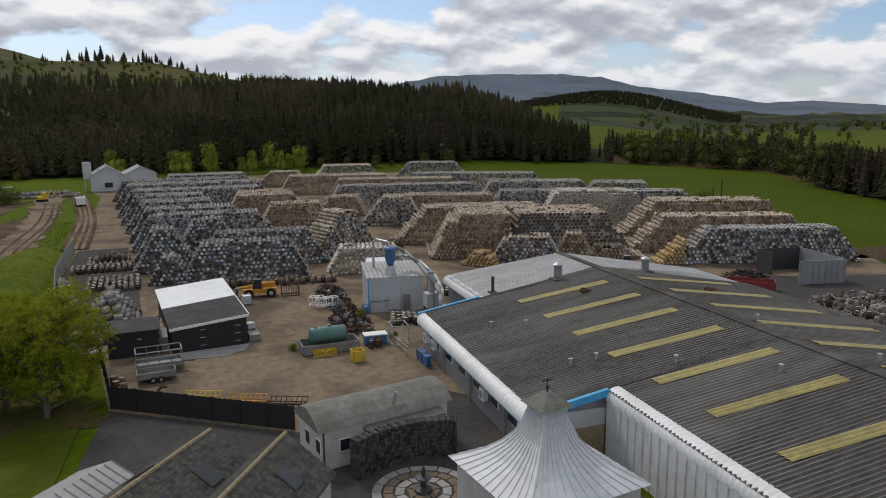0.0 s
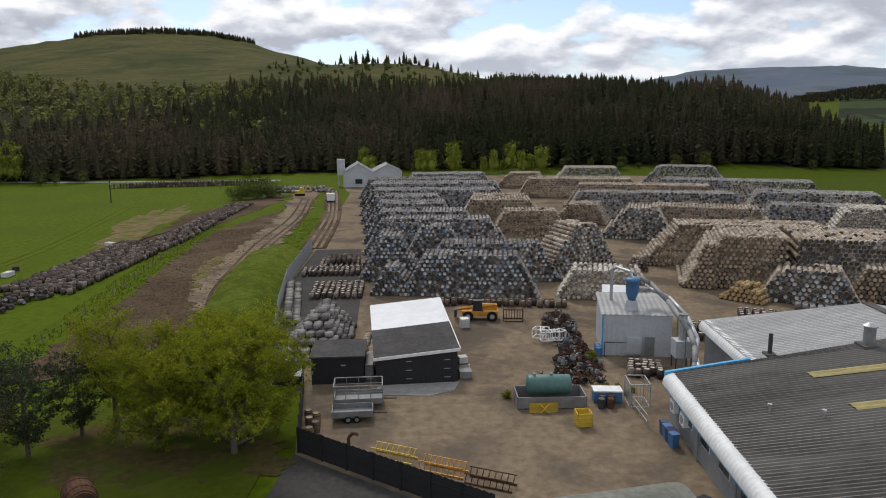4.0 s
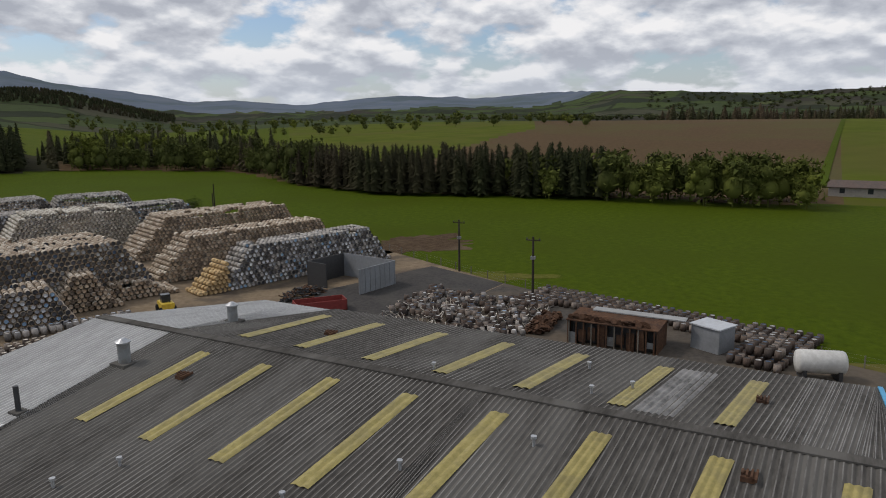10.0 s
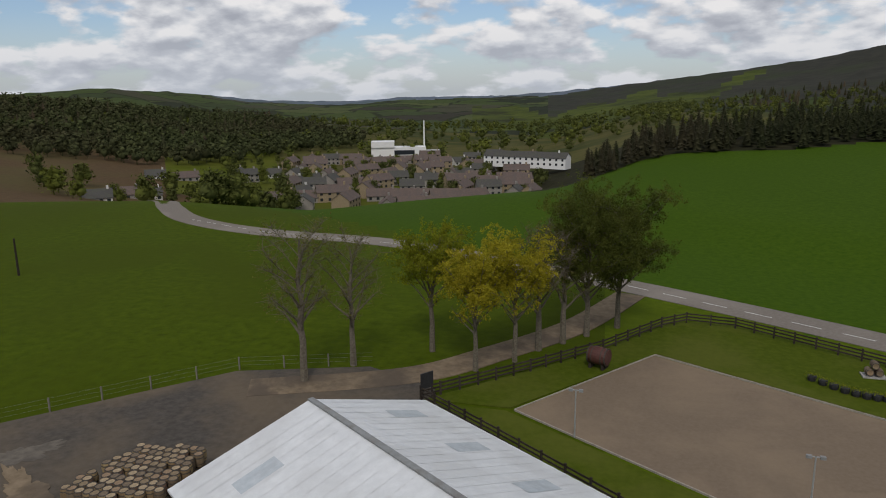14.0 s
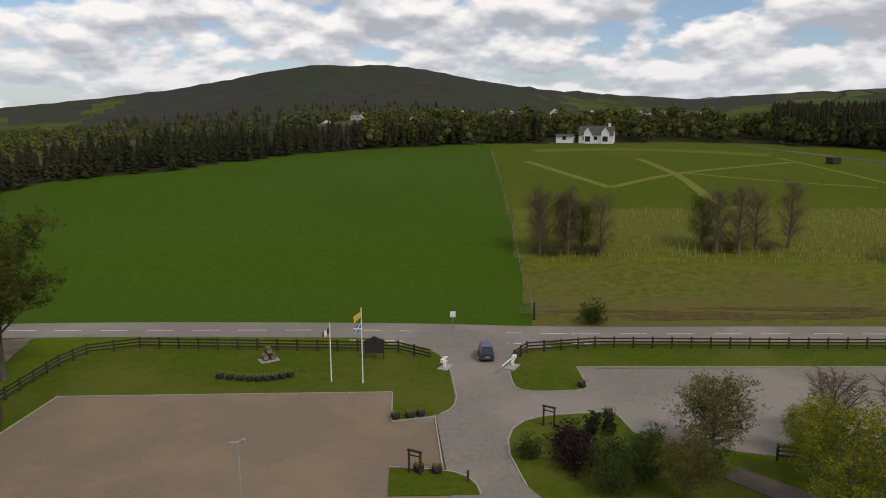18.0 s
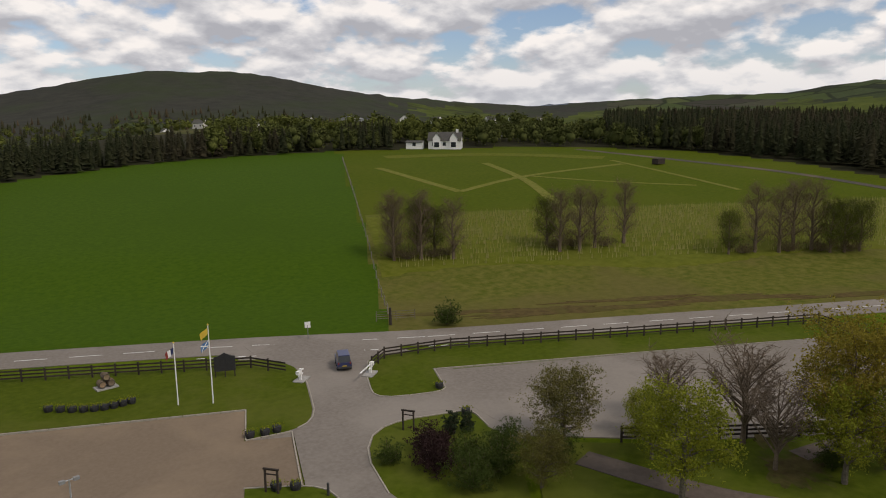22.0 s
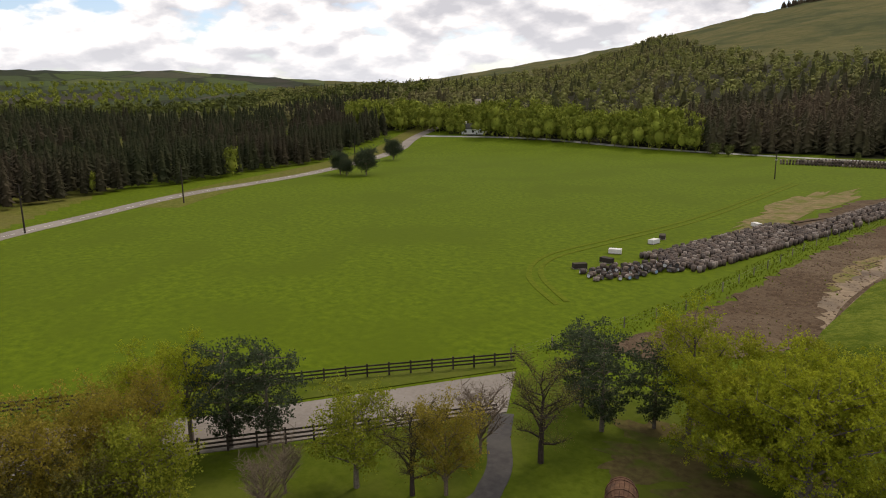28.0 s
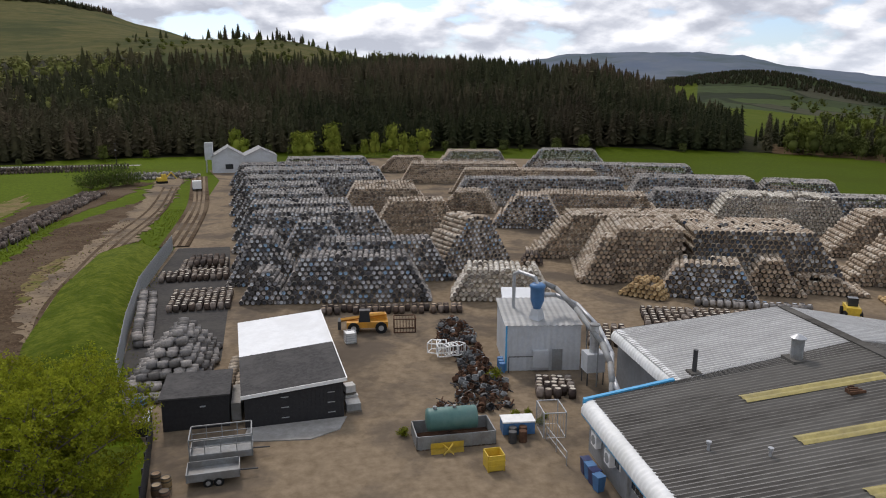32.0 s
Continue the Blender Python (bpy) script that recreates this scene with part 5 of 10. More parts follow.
fo = thing("fountain", "dark bronze fountain on round paved court", "fountain", pose(8.3, 18.4, 0))
for k, r in enumerate((0.8, 1.5, 2.2, 2.9)):
    n = int(r * 7)
    for i in range(n):
        a0, a1 = 2 * math.pi * i / n, 2 * math.pi * (i + 0.88) / n
        part("paver", Shape().prism([(q * math.cos(a), q * math.sin(a)) for q, a in ((r - 0.28, a0), (r + 0.28, a0), (r + 0.28, a1), (r - 0.28, a1))], 0.03, 0.09), "concrete" if k % 2 else "gravel", fo)
part("column", Shape().lathe([(0.6, 0.05), (0.55, 0.25), (0.2, 0.4), (0.18, 0.8), (0.5, 0.95), (0.5, 1.02), (0.12, 1.1), (0.16, 1.4), (0.05, 1.7)], 12), "darkmetal", fo)

kn = thing("kiln_roof_house", "swept white pagoda kiln roof with finial", "kiln roof", pose(13.5, 12.6, -0.35, 0, 0, 7) @ Matrix.Diagonal((0.95, 0.95, 0.83, 1)))
prof = [(4.2, 4.45), (3.4, 4.9), (2.6, 5.45), (1.9, 6.15), (1.3, 7.0), (0.98, 7.9), (0.84, 8.6)]
s = Shape()
for q in range(4):
    at = pose(0, 0, 0, 0, 0, 90 * q)
    for (r0, z0), (r1, z1) in zip(prof, prof[1:]):
        for i in range(12):
            a, b = -1 + i / 6, -1 + (i + 1) / 6
            s.add([(r0, r0 * a, z0), (r0, r0 * b - 0.02, z0), (r1, r1 * b - 0.02, z1), (r1, r1 * a, z1)], [(0, 1, 2, 3)], 0, at)
part("roof_sheet", s, "lead", kn)
s = Shape()
for q in range(4):
    at = pose(0, 0, 0, 0, 0, 90 * q)
    for (r0, z0), (r1, z1) in zip(prof, prof[1:]):
        for i in range(13):
            a = -1 + i / 6
            s.tube((r0 + 0.02, r0 * a, z0 + 0.02), (r1 + 0.02, r1 * a, z1 + 0.02), 0.025, n=4, caps=False, at=at)
part("seam", s, "lead", kn, "standing seams down the roof")
part("wall", Shape().box(-3.8, 3.8, -3.8, 3.8, 0, 4.5), "render", kn)
v = part("vent", Shape().box(-0.82, 0.82, -0.82, 0.82, 8.4, 9.3), "lead", kn, "louvred vent box")
for q in range(4):
    for i in range(5):
        part("louvre", Shape().box(0.82, 0.87, -0.7, 0.7, 8.5 + 0.15 * i, 8.57 + 0.15 * i, at=pose(0, 0, 0, 0, 0, 90 * q)), "palewall", v)
s = Shape().add([(-1.12, -1.12, 9.15), (1.12, -1.12, 9.15), (1.12, 1.12, 9.15), (-1.12, 1.12, 9.15), (-0.22, -0.22, 9.95), (0.22, -0.22, 9.95), (0.22, 0.22, 9.95), (-0.22, 0.22, 9.95)], [(0, 3, 2, 1), (4, 5, 6, 7), (0, 1, 5, 4), (1, 2, 6, 5), (2, 3, 7, 6), (3, 0, 4, 7)])
part("cap", s, "mossroof", kn, "lichened cap roof")
part("finial", Shape().lathe([(0.12, 9.8), (0.05, 10.1), (0.14, 10.3), (0.03, 10.5), (0.03, 10.9)], 8), "darkmetal", kn)
part("weather_vane", Shape().box(-0.35, 0.35, -0.02, 0.02, 10.7, 10.8), "darkmetal", kn)

for (ax, ay), (bx, by), half, lab in (((-3.7, 21.2), (-11.5, 10.8), 3.6, "old slate-roofed cottage with rooflights"), ((0.3, 19.2), (-6.5, 8.6), 3.0, "old slate-roofed cottage beside the court")):
    a, b = Vector((ax, ay, 0)), Vector((bx, by, 0))
    length = (b - a).length
    cot = thing("slate_cottage", lab, "cottage", pose(ax, ay, 0, 0, 0, math.degrees(math.atan2(by - ay, bx - ax))))
    part("wall", Shape().add([(0.2, -half + 0.3, 0), (length, -half + 0.3, 0), (length, half - 0.3, 0), (0.2, half - 0.3, 0), (0.2, -half + 0.3, 2.8), (length, -half + 0.3, 2.8), (length, half - 0.3, 2.8), (0.2, half - 0.3, 2.8), (0.2, 0, 4.85), (length, 0, 4.85)], [(0, 1, 5, 4), (2, 3, 7, 6), (3, 0, 4, 8, 7), (1, 2, 6, 9, 5)]), "render", cot)
    for side in (-1, 1):
        rf = part("roof_slope", Shape().add([(0, 0, 4.93), (length + 0.2, 0, 4.93), (length + 0.2, side * half, 2.68), (0, side * half, 2.68)], [(0, 1, 2, 3)]), "slate", cot)
        rows_n, cols = int(half / 0.22), int(length / 0.31)
        drop = (4.93 - 2.68) / half
        courses = Shape()
        for i in range(rows_n):
            for j in range(cols):
                x, y, z = 0.31 * j + (0.15 if i % 2 else 0) + rng.uniform(-0.015, 0.015), side * 0.22 * i, 4.975 - 0.22 * i * drop + rng.uniform(-0.006, 0.012)
                y1, z1 = y + side * 0.27, z - 0.27 * drop + 0.012
                courses.add([(x, y, z), (x + 0.29, y, z), (x + 0.29, y1, z1), (x, y1, z1), (x, y1, z1 - 0.025), (x + 0.29, y1, z1 - 0.025)], [(0, 1, 2, 3), (3, 2, 5, 4)])
        tagged(part("slate", courses, "slate", rf), kind="stuff")
        if side == (-1 if half > 3.3 else 1) or half > 3.3:
            for x in ((3.0, 6.2) if side > 0 else (4.0,)):
                y = side * half * 0.5
                zc = 4.93 - 0.5 * 2.25
                sl = 2.25 / half
                wv = [(x + dx, y + side * dy, zc - sl * dy + h) for h in (0.02, 0.14) for dx, dy in ((-0.5, -0.6), (0.5, -0.6), (0.5, 0.6), (-0.5, 0.6))]
                fr = part("rooflight", Shape().add(wv, [(4, 5, 6, 7), (0, 1, 5, 4), (1, 2, 6, 5), (2, 3, 7, 6), (3, 0, 4, 7)]), "darkmetal", rf)
                part("pane", Shape().add([(x + dx, y + side * dy, zc - sl * dy + 0.155) for dx, dy in ((-0.4, -0.48), (0.4, -0.48), (0.4, 0.48), (-0.4, 0.48))], [(0, 1, 2, 3)][::side]), "glass", fr)
    for i in range(int(length / 0.45)):
        part("ridge_tile", Shape().tube((0.45 * i, 0, 4.93), (0.45 * i + 0.42, 0, 4.93), 0.13, n=6), "sandstone", cot)
lean = thing("glazed_lean_to", "pale ribbed lean-to roof", "shed", pose(-9.6, 22.2, 0, 0, 0, 50))
s = Shape()
for i in range(14):
    s.add([(0.55 * i - 7, -2.6, 2.2), (0.55 * i - 6.5, -2.6, 2.2), (0.55 * i - 6.5, 0, 3.3), (0.55 * i - 7, 0, 3.3), (0.55 * i - 6.5, 0, 3.38), (0.55 * i - 6.45, -2.6, 2.28), (0.55 * i - 6.45, 0, 3.3)], [(0, 1, 2, 3), (1, 5, 4, 2)])
    s.add([(0.55 * i - 7, 2.6, 2.2), (0.55 * i - 6.5, 2.6, 2.2), (0.55 * i - 6.5, 0, 3.3), (0.55 * i - 7, 0, 3.3)], [(3, 2, 1, 0)])
part("roof_sheet", s, "newsheet", lean)
part("wall", Shape().box(-7, 0.6, -2.4, 2.4, 0, 2.25), "render", lean)

# ---- white twin-gabled shed at the end of the lane ----
for i, (ax, ay) in enumerate(((-31.5, 236), (-21.6, 239))):
    g, gw = gabled("white_barn", "white-walled gabled barn at the lane's end", "barn", (ax, ay), (ax + 10, ay + 1.2), 14, 5.2, 8.2 - 0.6 * i, "newsheet", "palewall", group="twin barns")
    part("window", Shape().box(4, 6.4, -0.08, 0, 1.2, 2.8), "glass", g)
bt = thing("silo", "pale square silo beside the barns", "silo", pose(-32.8, 240, 0))
part("body", Shape().box(-1.2, 1.2, -1.2, 1.2, 4, 9.5), "palewall", bt)
part("leg_frame", Shape().box(-1, -0.8, -1, -0.8, 0, 4).box(0.8, 1, -1, -0.8, 0, 4).box(-1, -0.8, 0.8, 1, 0, 4).box(0.8, 1, 0.8, 1, 0, 4), "steel", bt)


# ---- casks ----
def cask_template(n=10, near=False):
    """A cask lying along y, its front head at y = 0: triangles in numpy arrays. Slots: staves, head, hoops and the ring
    round each head.
    """
    rings = [(0.0, 0.285), (0.44, 0.345), (0.88, 0.285)]
    if near:
        rings = [(0.0, 0.287), (0.07, 0.3), (0.2, 0.322), (0.27, 0.332), (0.44, 0.345), (0.61, 0.332), (0.68, 0.322), (0.81, 0.3), (0.88, 0.287)]
    v, f, s = [], [], []
    for y, r in rings:
        v += [(r * math.cos(2 * math.pi * i / n), y, r * math.sin(2 * math.pi * i / n)) for i in range(n)]
    for k in range(len(rings) - 1):
        slot = 2 if near and k in (0, 2, 5, 7) else 0
        for i in range(n):
            a, b, c, d = k * n + i, k * n + (i + 1) % n, (k + 1) * n + (i + 1) % n, (k + 1) * n + i
            f += [(a, b, c), (a, c, d)]
            s += [slot, slot]
    for k, y0, y1 in ((0, 0.0, 0.035), (len(rings) - 1, 0.88, 0.845)):
        base = len(v)
        v += [(0.245 * math.cos(2 * math.pi * i / n), y1, 0.245 * math.sin(2 * math.pi * i / n)) for i in range(n)]
        for i in range(n):
            a, b, c, d = k * n + i, k * n + (i + 1) % n, base + (i + 1) % n, base + i
            f += [(b, a, d), (b, d, c)] if k == 0 else [(a, b, c), (a, c, d)]
            s += [2, 2]
        for i in range(1, n - 1):
            f.append((base, base + i + 1, base + i) if k == 0 else (base, base + i, base + i + 1))
            s.append(1)
    return np.array(v), np.array(f), np.array(s)


def far_template(n=7):
    """A plain cask for the far stacks: staves, the front head and a closed back."""
    v, f, s = [], [], []
    for y, r in ((0.0, 0.285), (0.44, 0.345), (0.88, 0.285), (0.03, 0.245)):
        v += [(r * math.cos(2 * math.pi * i / n), y, r * math.sin(2 * math.pi * i / n)) for i in range(n)]
    for i in range(n):
        j = (i + 1) % n
        for k in (0, 1):
            f += [(k * n + i, k * n + j, (k + 1) * n + j), (k * n + i, (k + 1) * n + j, (k + 1) * n + i)]
            s += [0, 0]
        # Ring round the head, darkened for the shade between casks.
        f += [(j, i, 3 * n + i), (j, 3 * n + i, 3 * n + j)]
        s += [2, 2]
    for i in range(1, n - 1):
        f.append((3 * n, 3 * n + i + 1, 3 * n + i))
        s.append(1)
    return np.array(v), np.array(f), np.array(s)


LYING, LYING_FAR = cask_template(8), far_template(6)
tv, tf, ts = LYING
STANDING = (np.stack([tv[:, 0], tv[:, 2], tv[:, 1]], -1), tf[:, ::-1], ts)
tv, tf, ts = cask_template(14, True)
near_lying = arrays_mesh("cask_lying", tv - [0, 0.44, 0], tf, ts, ["stave_aged_each", "head_aged_each", "hoop"])
near_standing = arrays_mesh("cask_standing", np.stack([tv[:, 0], tv[:, 2], tv[:, 1]], -1), tf[:, ::-1], ts, ["stave_aged_each", "head_aged_each", "hoop"])
single_mesh = {}


def single_cask(tone):
    """One lying cask of a tone, shared by all the single casks of a stack."""
    key = tuple(tone)
    if key not in single_mesh:
        v_, f_, s_ = LYING
        single_mesh[key] = arrays_mesh("cask", v_, f_, s_, [k + "_each" for k in tone[:2]] + ["rim"])
    return single_mesh[key]
PITCH, RISE, LONG, GIRTH = 0.655, 0.56, 0.88, 0.93
crng = np.random.default_rng(11)
r_ = random.Random(17)


def lay_casks(places, turns, template=LYING, spread=0.02, size=1.0):
    n = len(places)
    places = np.asarray(places, float) + crng.normal(0, spread, (n, 3)) * [1, 1, 0.3]
    scale = size * crng.uniform(0.97, 1.04, (n, 1)) * np.ones((1, 2))
    return places, scale, np.asarray(turns) + crng.normal(0, 0.02, n)


def cask_stack(a, b, rows, layers, tone, label, left=1.0, right=1.0, ragged=0.0, singles=False):
    """A long stack of lying casks, heads to the front line a-b, stepped in at its ends, rows deep and layers high."""
    a, b = Vector((*a, 0)), Vector((*b, 0))
    d = (b - a).normalized()
    back = Vector((-d.y, d.x, 0))
    ang = math.atan2(d.y, d.x)
    n = int((b - a).length / PITCH)
    out, front = [], []
    st = thing("cask_stack", label, "cask stack", group="stacks of casks")
    for k in range(layers):
        i0, i1 = k * 0.5 + k * 0.5 * (left - 1), n - 1 - k * 0.5 - k * 0.5 * (right - 1)
        cols = np.arange(math.ceil(i0 - 0.5 * (k % 2)) + 0.5 * (k % 2), i1 + 0.01)
        for q, i in enumerate(cols):
            shell = k == layers - 1 or q < max(1, round(left)) + 1 or q > len(cols) - 2 - max(1, round(right))
            for j in range(rows):
                if j and not shell:
                    break
                if ragged and k >= layers - 1 and noise.noise((i * 0.35, j * 0.4, a.x)) > 0.35 - ragged:
                    continue
                p = a + d * (i * PITCH + 0.33) + back * (j * LONG)
                (front if singles and j == 0 and len(front) < 220 else out).append((p.x, p.y, 0.32 + k * RISE))
    places, scale, turns = lay_casks(out, np.full(len(out), ang), LYING, 0.015, GIRTH)
    me = scatter("casks", LYING_FAR if min(a.y, b.y) > 92 else LYING, places, scale, turns, tone)
    for x, y, z in front:
        ob = part("cask", single_cask(tone), tone, st)
        ob.matrix_basis = pose(x + crng.normal(0, 0.015), y + crng.normal(0, 0.05), z, 0, crng.uniform(0, 360), math.degrees(ang)) @ Matrix.Diagonal((GIRTH, GIRTH, GIRTH, 1))
    return tagged(part("cask_mass", me, tone, st), kind="stuff")


GREY, BROWN, DARK, WHITE, GOLD = ["stave_grey", "head_grey", "rim"], ["stave_brown", "head_brown", "rim"], ["stave_dark", "head_grey", "rim"], ["stave_white", "head_white", "rim"], ["stave_gold", "stave_gold", "rim"]
MIX, COAL, OLD_ROW = ["stave_brown", "head_grey", "rim"], ["stave_brown", "head_coal", "rim"], ["stave_old", "head_brown", "rim"]
# front line, rows deep, layers, tone, how fast the left and right ends step in, label
STACKS = [
    ((-9.6, 83.9), (-3.2, 83.1), 5, 7, DARK, 1.0, 1.0, "small grey cask stack beside the sheds"),
    ((-5.4, 83.4), (13.0, 81.4), 5, 10, DARK, 1.0, 1.0, "grey cask stack with pale and blue heads"),
    ((-12.0, 92.2), (-1.4, 91.8), 5, 12, DARK, 1.0, 1.15, "humped dark cask stack behind the front row"),
    ((-3.0, 91.8), (18.4, 90.5), 5, 10, DARK, 1.0, 1.2, "long dark cask stack behind the front row"),
    ((-12.4, 100.5), (-4.5, 100.2), 7, 10, DARK, 1.0, 1.0, "dark cask stack along the fence"),
    ((-7.2, 100.8), (6.4, 100.2), 5, 12, GREY, 1.1, 1.1, "humped grey cask stack"),
    ((-13.4, 112.5), (14.0, 111.5), 7, 11, GREY, 1.0, 1.3, "long grey cask stack with blue heads"),
    ((-14.4, 123), (9, 122), 8, 11, GREY, 1.0, 1.0, "grey cask stack with bleached casks on top"),
    ((9, 123), (27, 121.5), 7, 11, BROWN, 1.0, 1.4, "brown cask stack with stepped ends"),
    ((-15.8, 136), (5, 135), 9, 11, GREY, 1.0, 1.0, "long grey cask stack"),
    ((3, 136.5), (24, 135), 8, 12, BROWN, 1.0, 1.3, "brown cask stack in the middle yard"),
    ((-17.5, 149), (4, 148.5), 9, 11, GREY, 1.0, 1.0, "grey cask stack along the lane"),
    ((4.5, 149), (25, 147), 9, 11, BROWN, 1.0, 1.3, "brown cask stack in the middle yard"),
    ((-19, 163), (18, 162), 10, 11, GREY, 1.0, 1.0, "long grey cask stack"),
    ((-21, 181), (20, 179), 12, 11, GREY, 1.0, 1.0, "long grey cask stack"),
    ((-23, 201), (16, 201), 12, 10, DARK, 1.0, 1.0, "long dark cask stack"),
    ((-10, 227), (20, 229), 12, 9, GREY, 1.0, 1.0, "grey cask stack at the yard's end"),
    ((14.8, 81.3), (27.2, 78.4), 6, 7, WHITE, 1.0, 1.0, "small stack of pale bleached casks"),
    ((15.4, 95.0), (28.2, 99.6), 7, 13, MIX, 1.25, 0.9, "pointed cask stack with blue-grey heads"),
    ((33.0, 86.4), (37.6, 84.9), 5, 11, BROWN, 0.7, 0.0, "brown lobe at the end of the big cask stack"),
    ((33.0, 87.6), (46.6, 83.4), 14, 13, BROWN, 1.2, 0.0, "big brown cask stack with stepped end"),
    ((46.8, 83.3), (66.2, 77.0), 13, 13, COAL, 0.0, 1.3, "grey-headed end of the big cask stack"),
    ((28.4, 97.6), (31.6, 96.6), 4, 3, OLD_ROW, 1.0, 1.0, "low row of old brown casks at the alley"),
    ((31.0, 101.5), (62, 95.5), 8, 12, BROWN, 1.7, 1.0, "brown cask stack behind the big one"),
    ((35.6, 80.6), (40.0, 76.4), 5, 4, GOLD, 1.2, 1.0, "small stack of new golden casks"),
    ((39.4, 79.4), (50.6, 73.6), 6, 8, MIX, 1.3, 1.0, "low cask stack with pale heads"),
    ((50.0, 78.6), (58.0, 74.6), 6, 8, BROWN, 1.2, 1.2, "low pyramid of dark brown casks"),
    ((57.0, 77.6), (65.5, 73.5), 7, 4, BROWN, 1.0, 3.2, "low row of brown casks"),
    ((64.2, 69.2), (69.0, 67.4), 5, 9, GOLD, 1.9, 0.0, "golden stepped end of the grey stack"),
    ((67.0, 68.2), (95, 58.6), 5, 10, GREY, 1.5, 1.3, "grey cask stack with white heads"),
    ((66.0, 79.6), (97, 68.5), 6, 11, BROWN, 1.8, 1.3, "cask stack with golden stepped end"),
    ((75.5, 95), (107, 83.0), 9, 12, BROWN, 1.7, 1.3, "brown cask stack near the field"),
    ((69.5, 119), (94, 108), 10, 12, WHITE, 1.2, 1.4, "pale-topped stack of brown casks"),
    ((84.5, 118), (107, 108.5), 8, 11, GREY, 1.7, 1.2, "grey cask stack near the field"),
    ((31, 127.5), (45, 123), 9, 11, MIX, 1.5, 1.0, "cask stack with blue-grey heads"),
    ((40, 134), (66, 124), 9, 10, BROWN, 1.0, 1.4, "long brown cask stack"),
    ((66, 139), (90, 129), 9, 9, GREY, 1.4, 1.0, "grey cask stack in the far yard"),
    ((29.5, 156), (70, 148), 8, 11, GREY, 1.0, 1.0, "long grey cask stack with pale crest"),
    ((25, 147), (37, 143), 10, 8, BROWN, 1.5, 1.0, "stepped brown cask stack"),
    ((33, 176), (72, 166), 9, 11, BROWN, 1.2, 1.0, "long brown cask stack in the far yard"),
    ((72, 158), (102, 146), 12, 10, GREY, 1.2, 1.0, "dark cask stack in the far yard"),
    ((24, 200), (60, 194), 12, 10, BROWN, 1.0, 1.0, "far brown cask stack"),
    ((62, 195), (104, 178), 12, 10, GREY, 1.0, 1.0, "far grey cask stack"),
    ((40, 238), (66, 234), 14, 11, MIX, 1.6, 1.0, "far cask stack before the wood"),
    ((70, 234), (98, 224), 14, 12, GREY, 1.6, 1.4, "far cask stack before the wood"),
    ((20, 230), (37, 226), 12, 9, BROWN, 1.6, 1.0, "far stepped cask stack"),
    ((100, 150), (118, 140), 12, 9, GREY, 1.2, 1.0, "grey cask stack at the field's edge"),
]
for a, b, rows_n, layers, tone, left, right, lab in STACKS:
    cask_stack(a, b, rows_n, layers, tone, lab, left, right, ragged=0.05, singles=min(a[1], b[1]) < 88)


def cask_block(name, label, places, turns, tone, template=STANDING, size=1.0, spread=0.05):
    p, s, t = lay_casks(places, turns, template, spread, size)
    th = thing(name, label, "casks", group="standing casks")
    tone = [*tone[:2], "rim"]
    return tagged(part("cask_mass", scatter("casks", template, p, s, t, tone), tone, th), kind="stuff")


def grid(a, ux, uy, nx, ny, z=0.0, jitter=0.0, keep=1.0, seed=1):
    r = random.Random(seed)
    a, ux, uy = Vector((*a, 0)), Vector((*ux, 0)), Vector((*uy, 0))
    return [tuple(a + ux * (i + r.uniform(-jitter, jitter)) + uy * (j + r.uniform(-jitter, jitter)) + Vector((0, 0, z))) for i in range(nx) for j in range(ny) if r.random() < keep]


# standing casks: compound by the lane, round the works, east yard
g = grid((-16.9, 82.4), (0.78, 0.05), (-0.05, 0.95), 9, 8)
cask_block("standing_casks", "block of dark standing casks in the compound", g, np.zeros(len(g)), ["stave_old", "head_white"])
g = grid((-20.4, 96), (0.8, 0.06), (-0.05, 0.95), 11, 4) + grid((-18.5, 99.5), (0.8, 0.06), (-0.05, 0.95), 8, 8, 0.0)
cask_block("standing_casks", "rows of standing casks along the fence", g, np.zeros(len(g)), ["stave_old", "head_white"])
g = grid((-17.4, 101), (0.8, 0.06), (-0.05, 0.95), 6, 5, 0.9)
cask_block("standing_casks", "second tier of rusty standing casks", g, np.zeros(len(g)), ["stave_old", "stave_old"])
g = grid((33.5, 68), (0.78, -0.25), (0.3, 0.85), 16, 7, keep=0.95)
cask_block("standing_casks", "field of standing casks by the works", g, np.zeros(len(g)), ["stave_old", "head_white"])
g = grid((25.5, 64), (0.78, -0.25), (0.3, 0.85), 5, 6, keep=0.9)
cask_block("standing_casks", "old standing casks beside the ducting", g, np.zeros(len(g)), ["stave_old", "head_white"])
g = grid((0, 78.6), (0.72, -0.08), (0.1, 0.9), 22, 2, keep=0.9)
cask_block("standing_casks", "row of dark standing casks before the stack", g, np.zeros(len(g)), ["stave_old", "head_brown"])
g = grid((43, 74.5), (0.74, -0.32), (0.3, 0.7), 16, 2, keep=0.92)
cask_block("standing_casks", "row of dark standing casks before the stacks", g, np.zeros(len(g)), DARK)
g = grid((70.5, 0.5), (0.25, 0.85), (0.92, -0.3), 34, 6, keep=0.97)
cask_block("standing_casks", "rows of standing casks along the field fence", g, np.zeros(len(g)), ["stave_old", "head_coal"])
g = grid((64.6, 2.6), (0.22, 0.8), (0.9, -0.25), 6, 8, keep=0.95) + grid((65.6, 2.6), (0.22, 0.8), (0.9, -0.25), 4, 5, 0.9)
cask_block("standing_casks", "tiered casks near the white tank", g, np.zeros(len(g)), ["stave_old", "head_coal"])
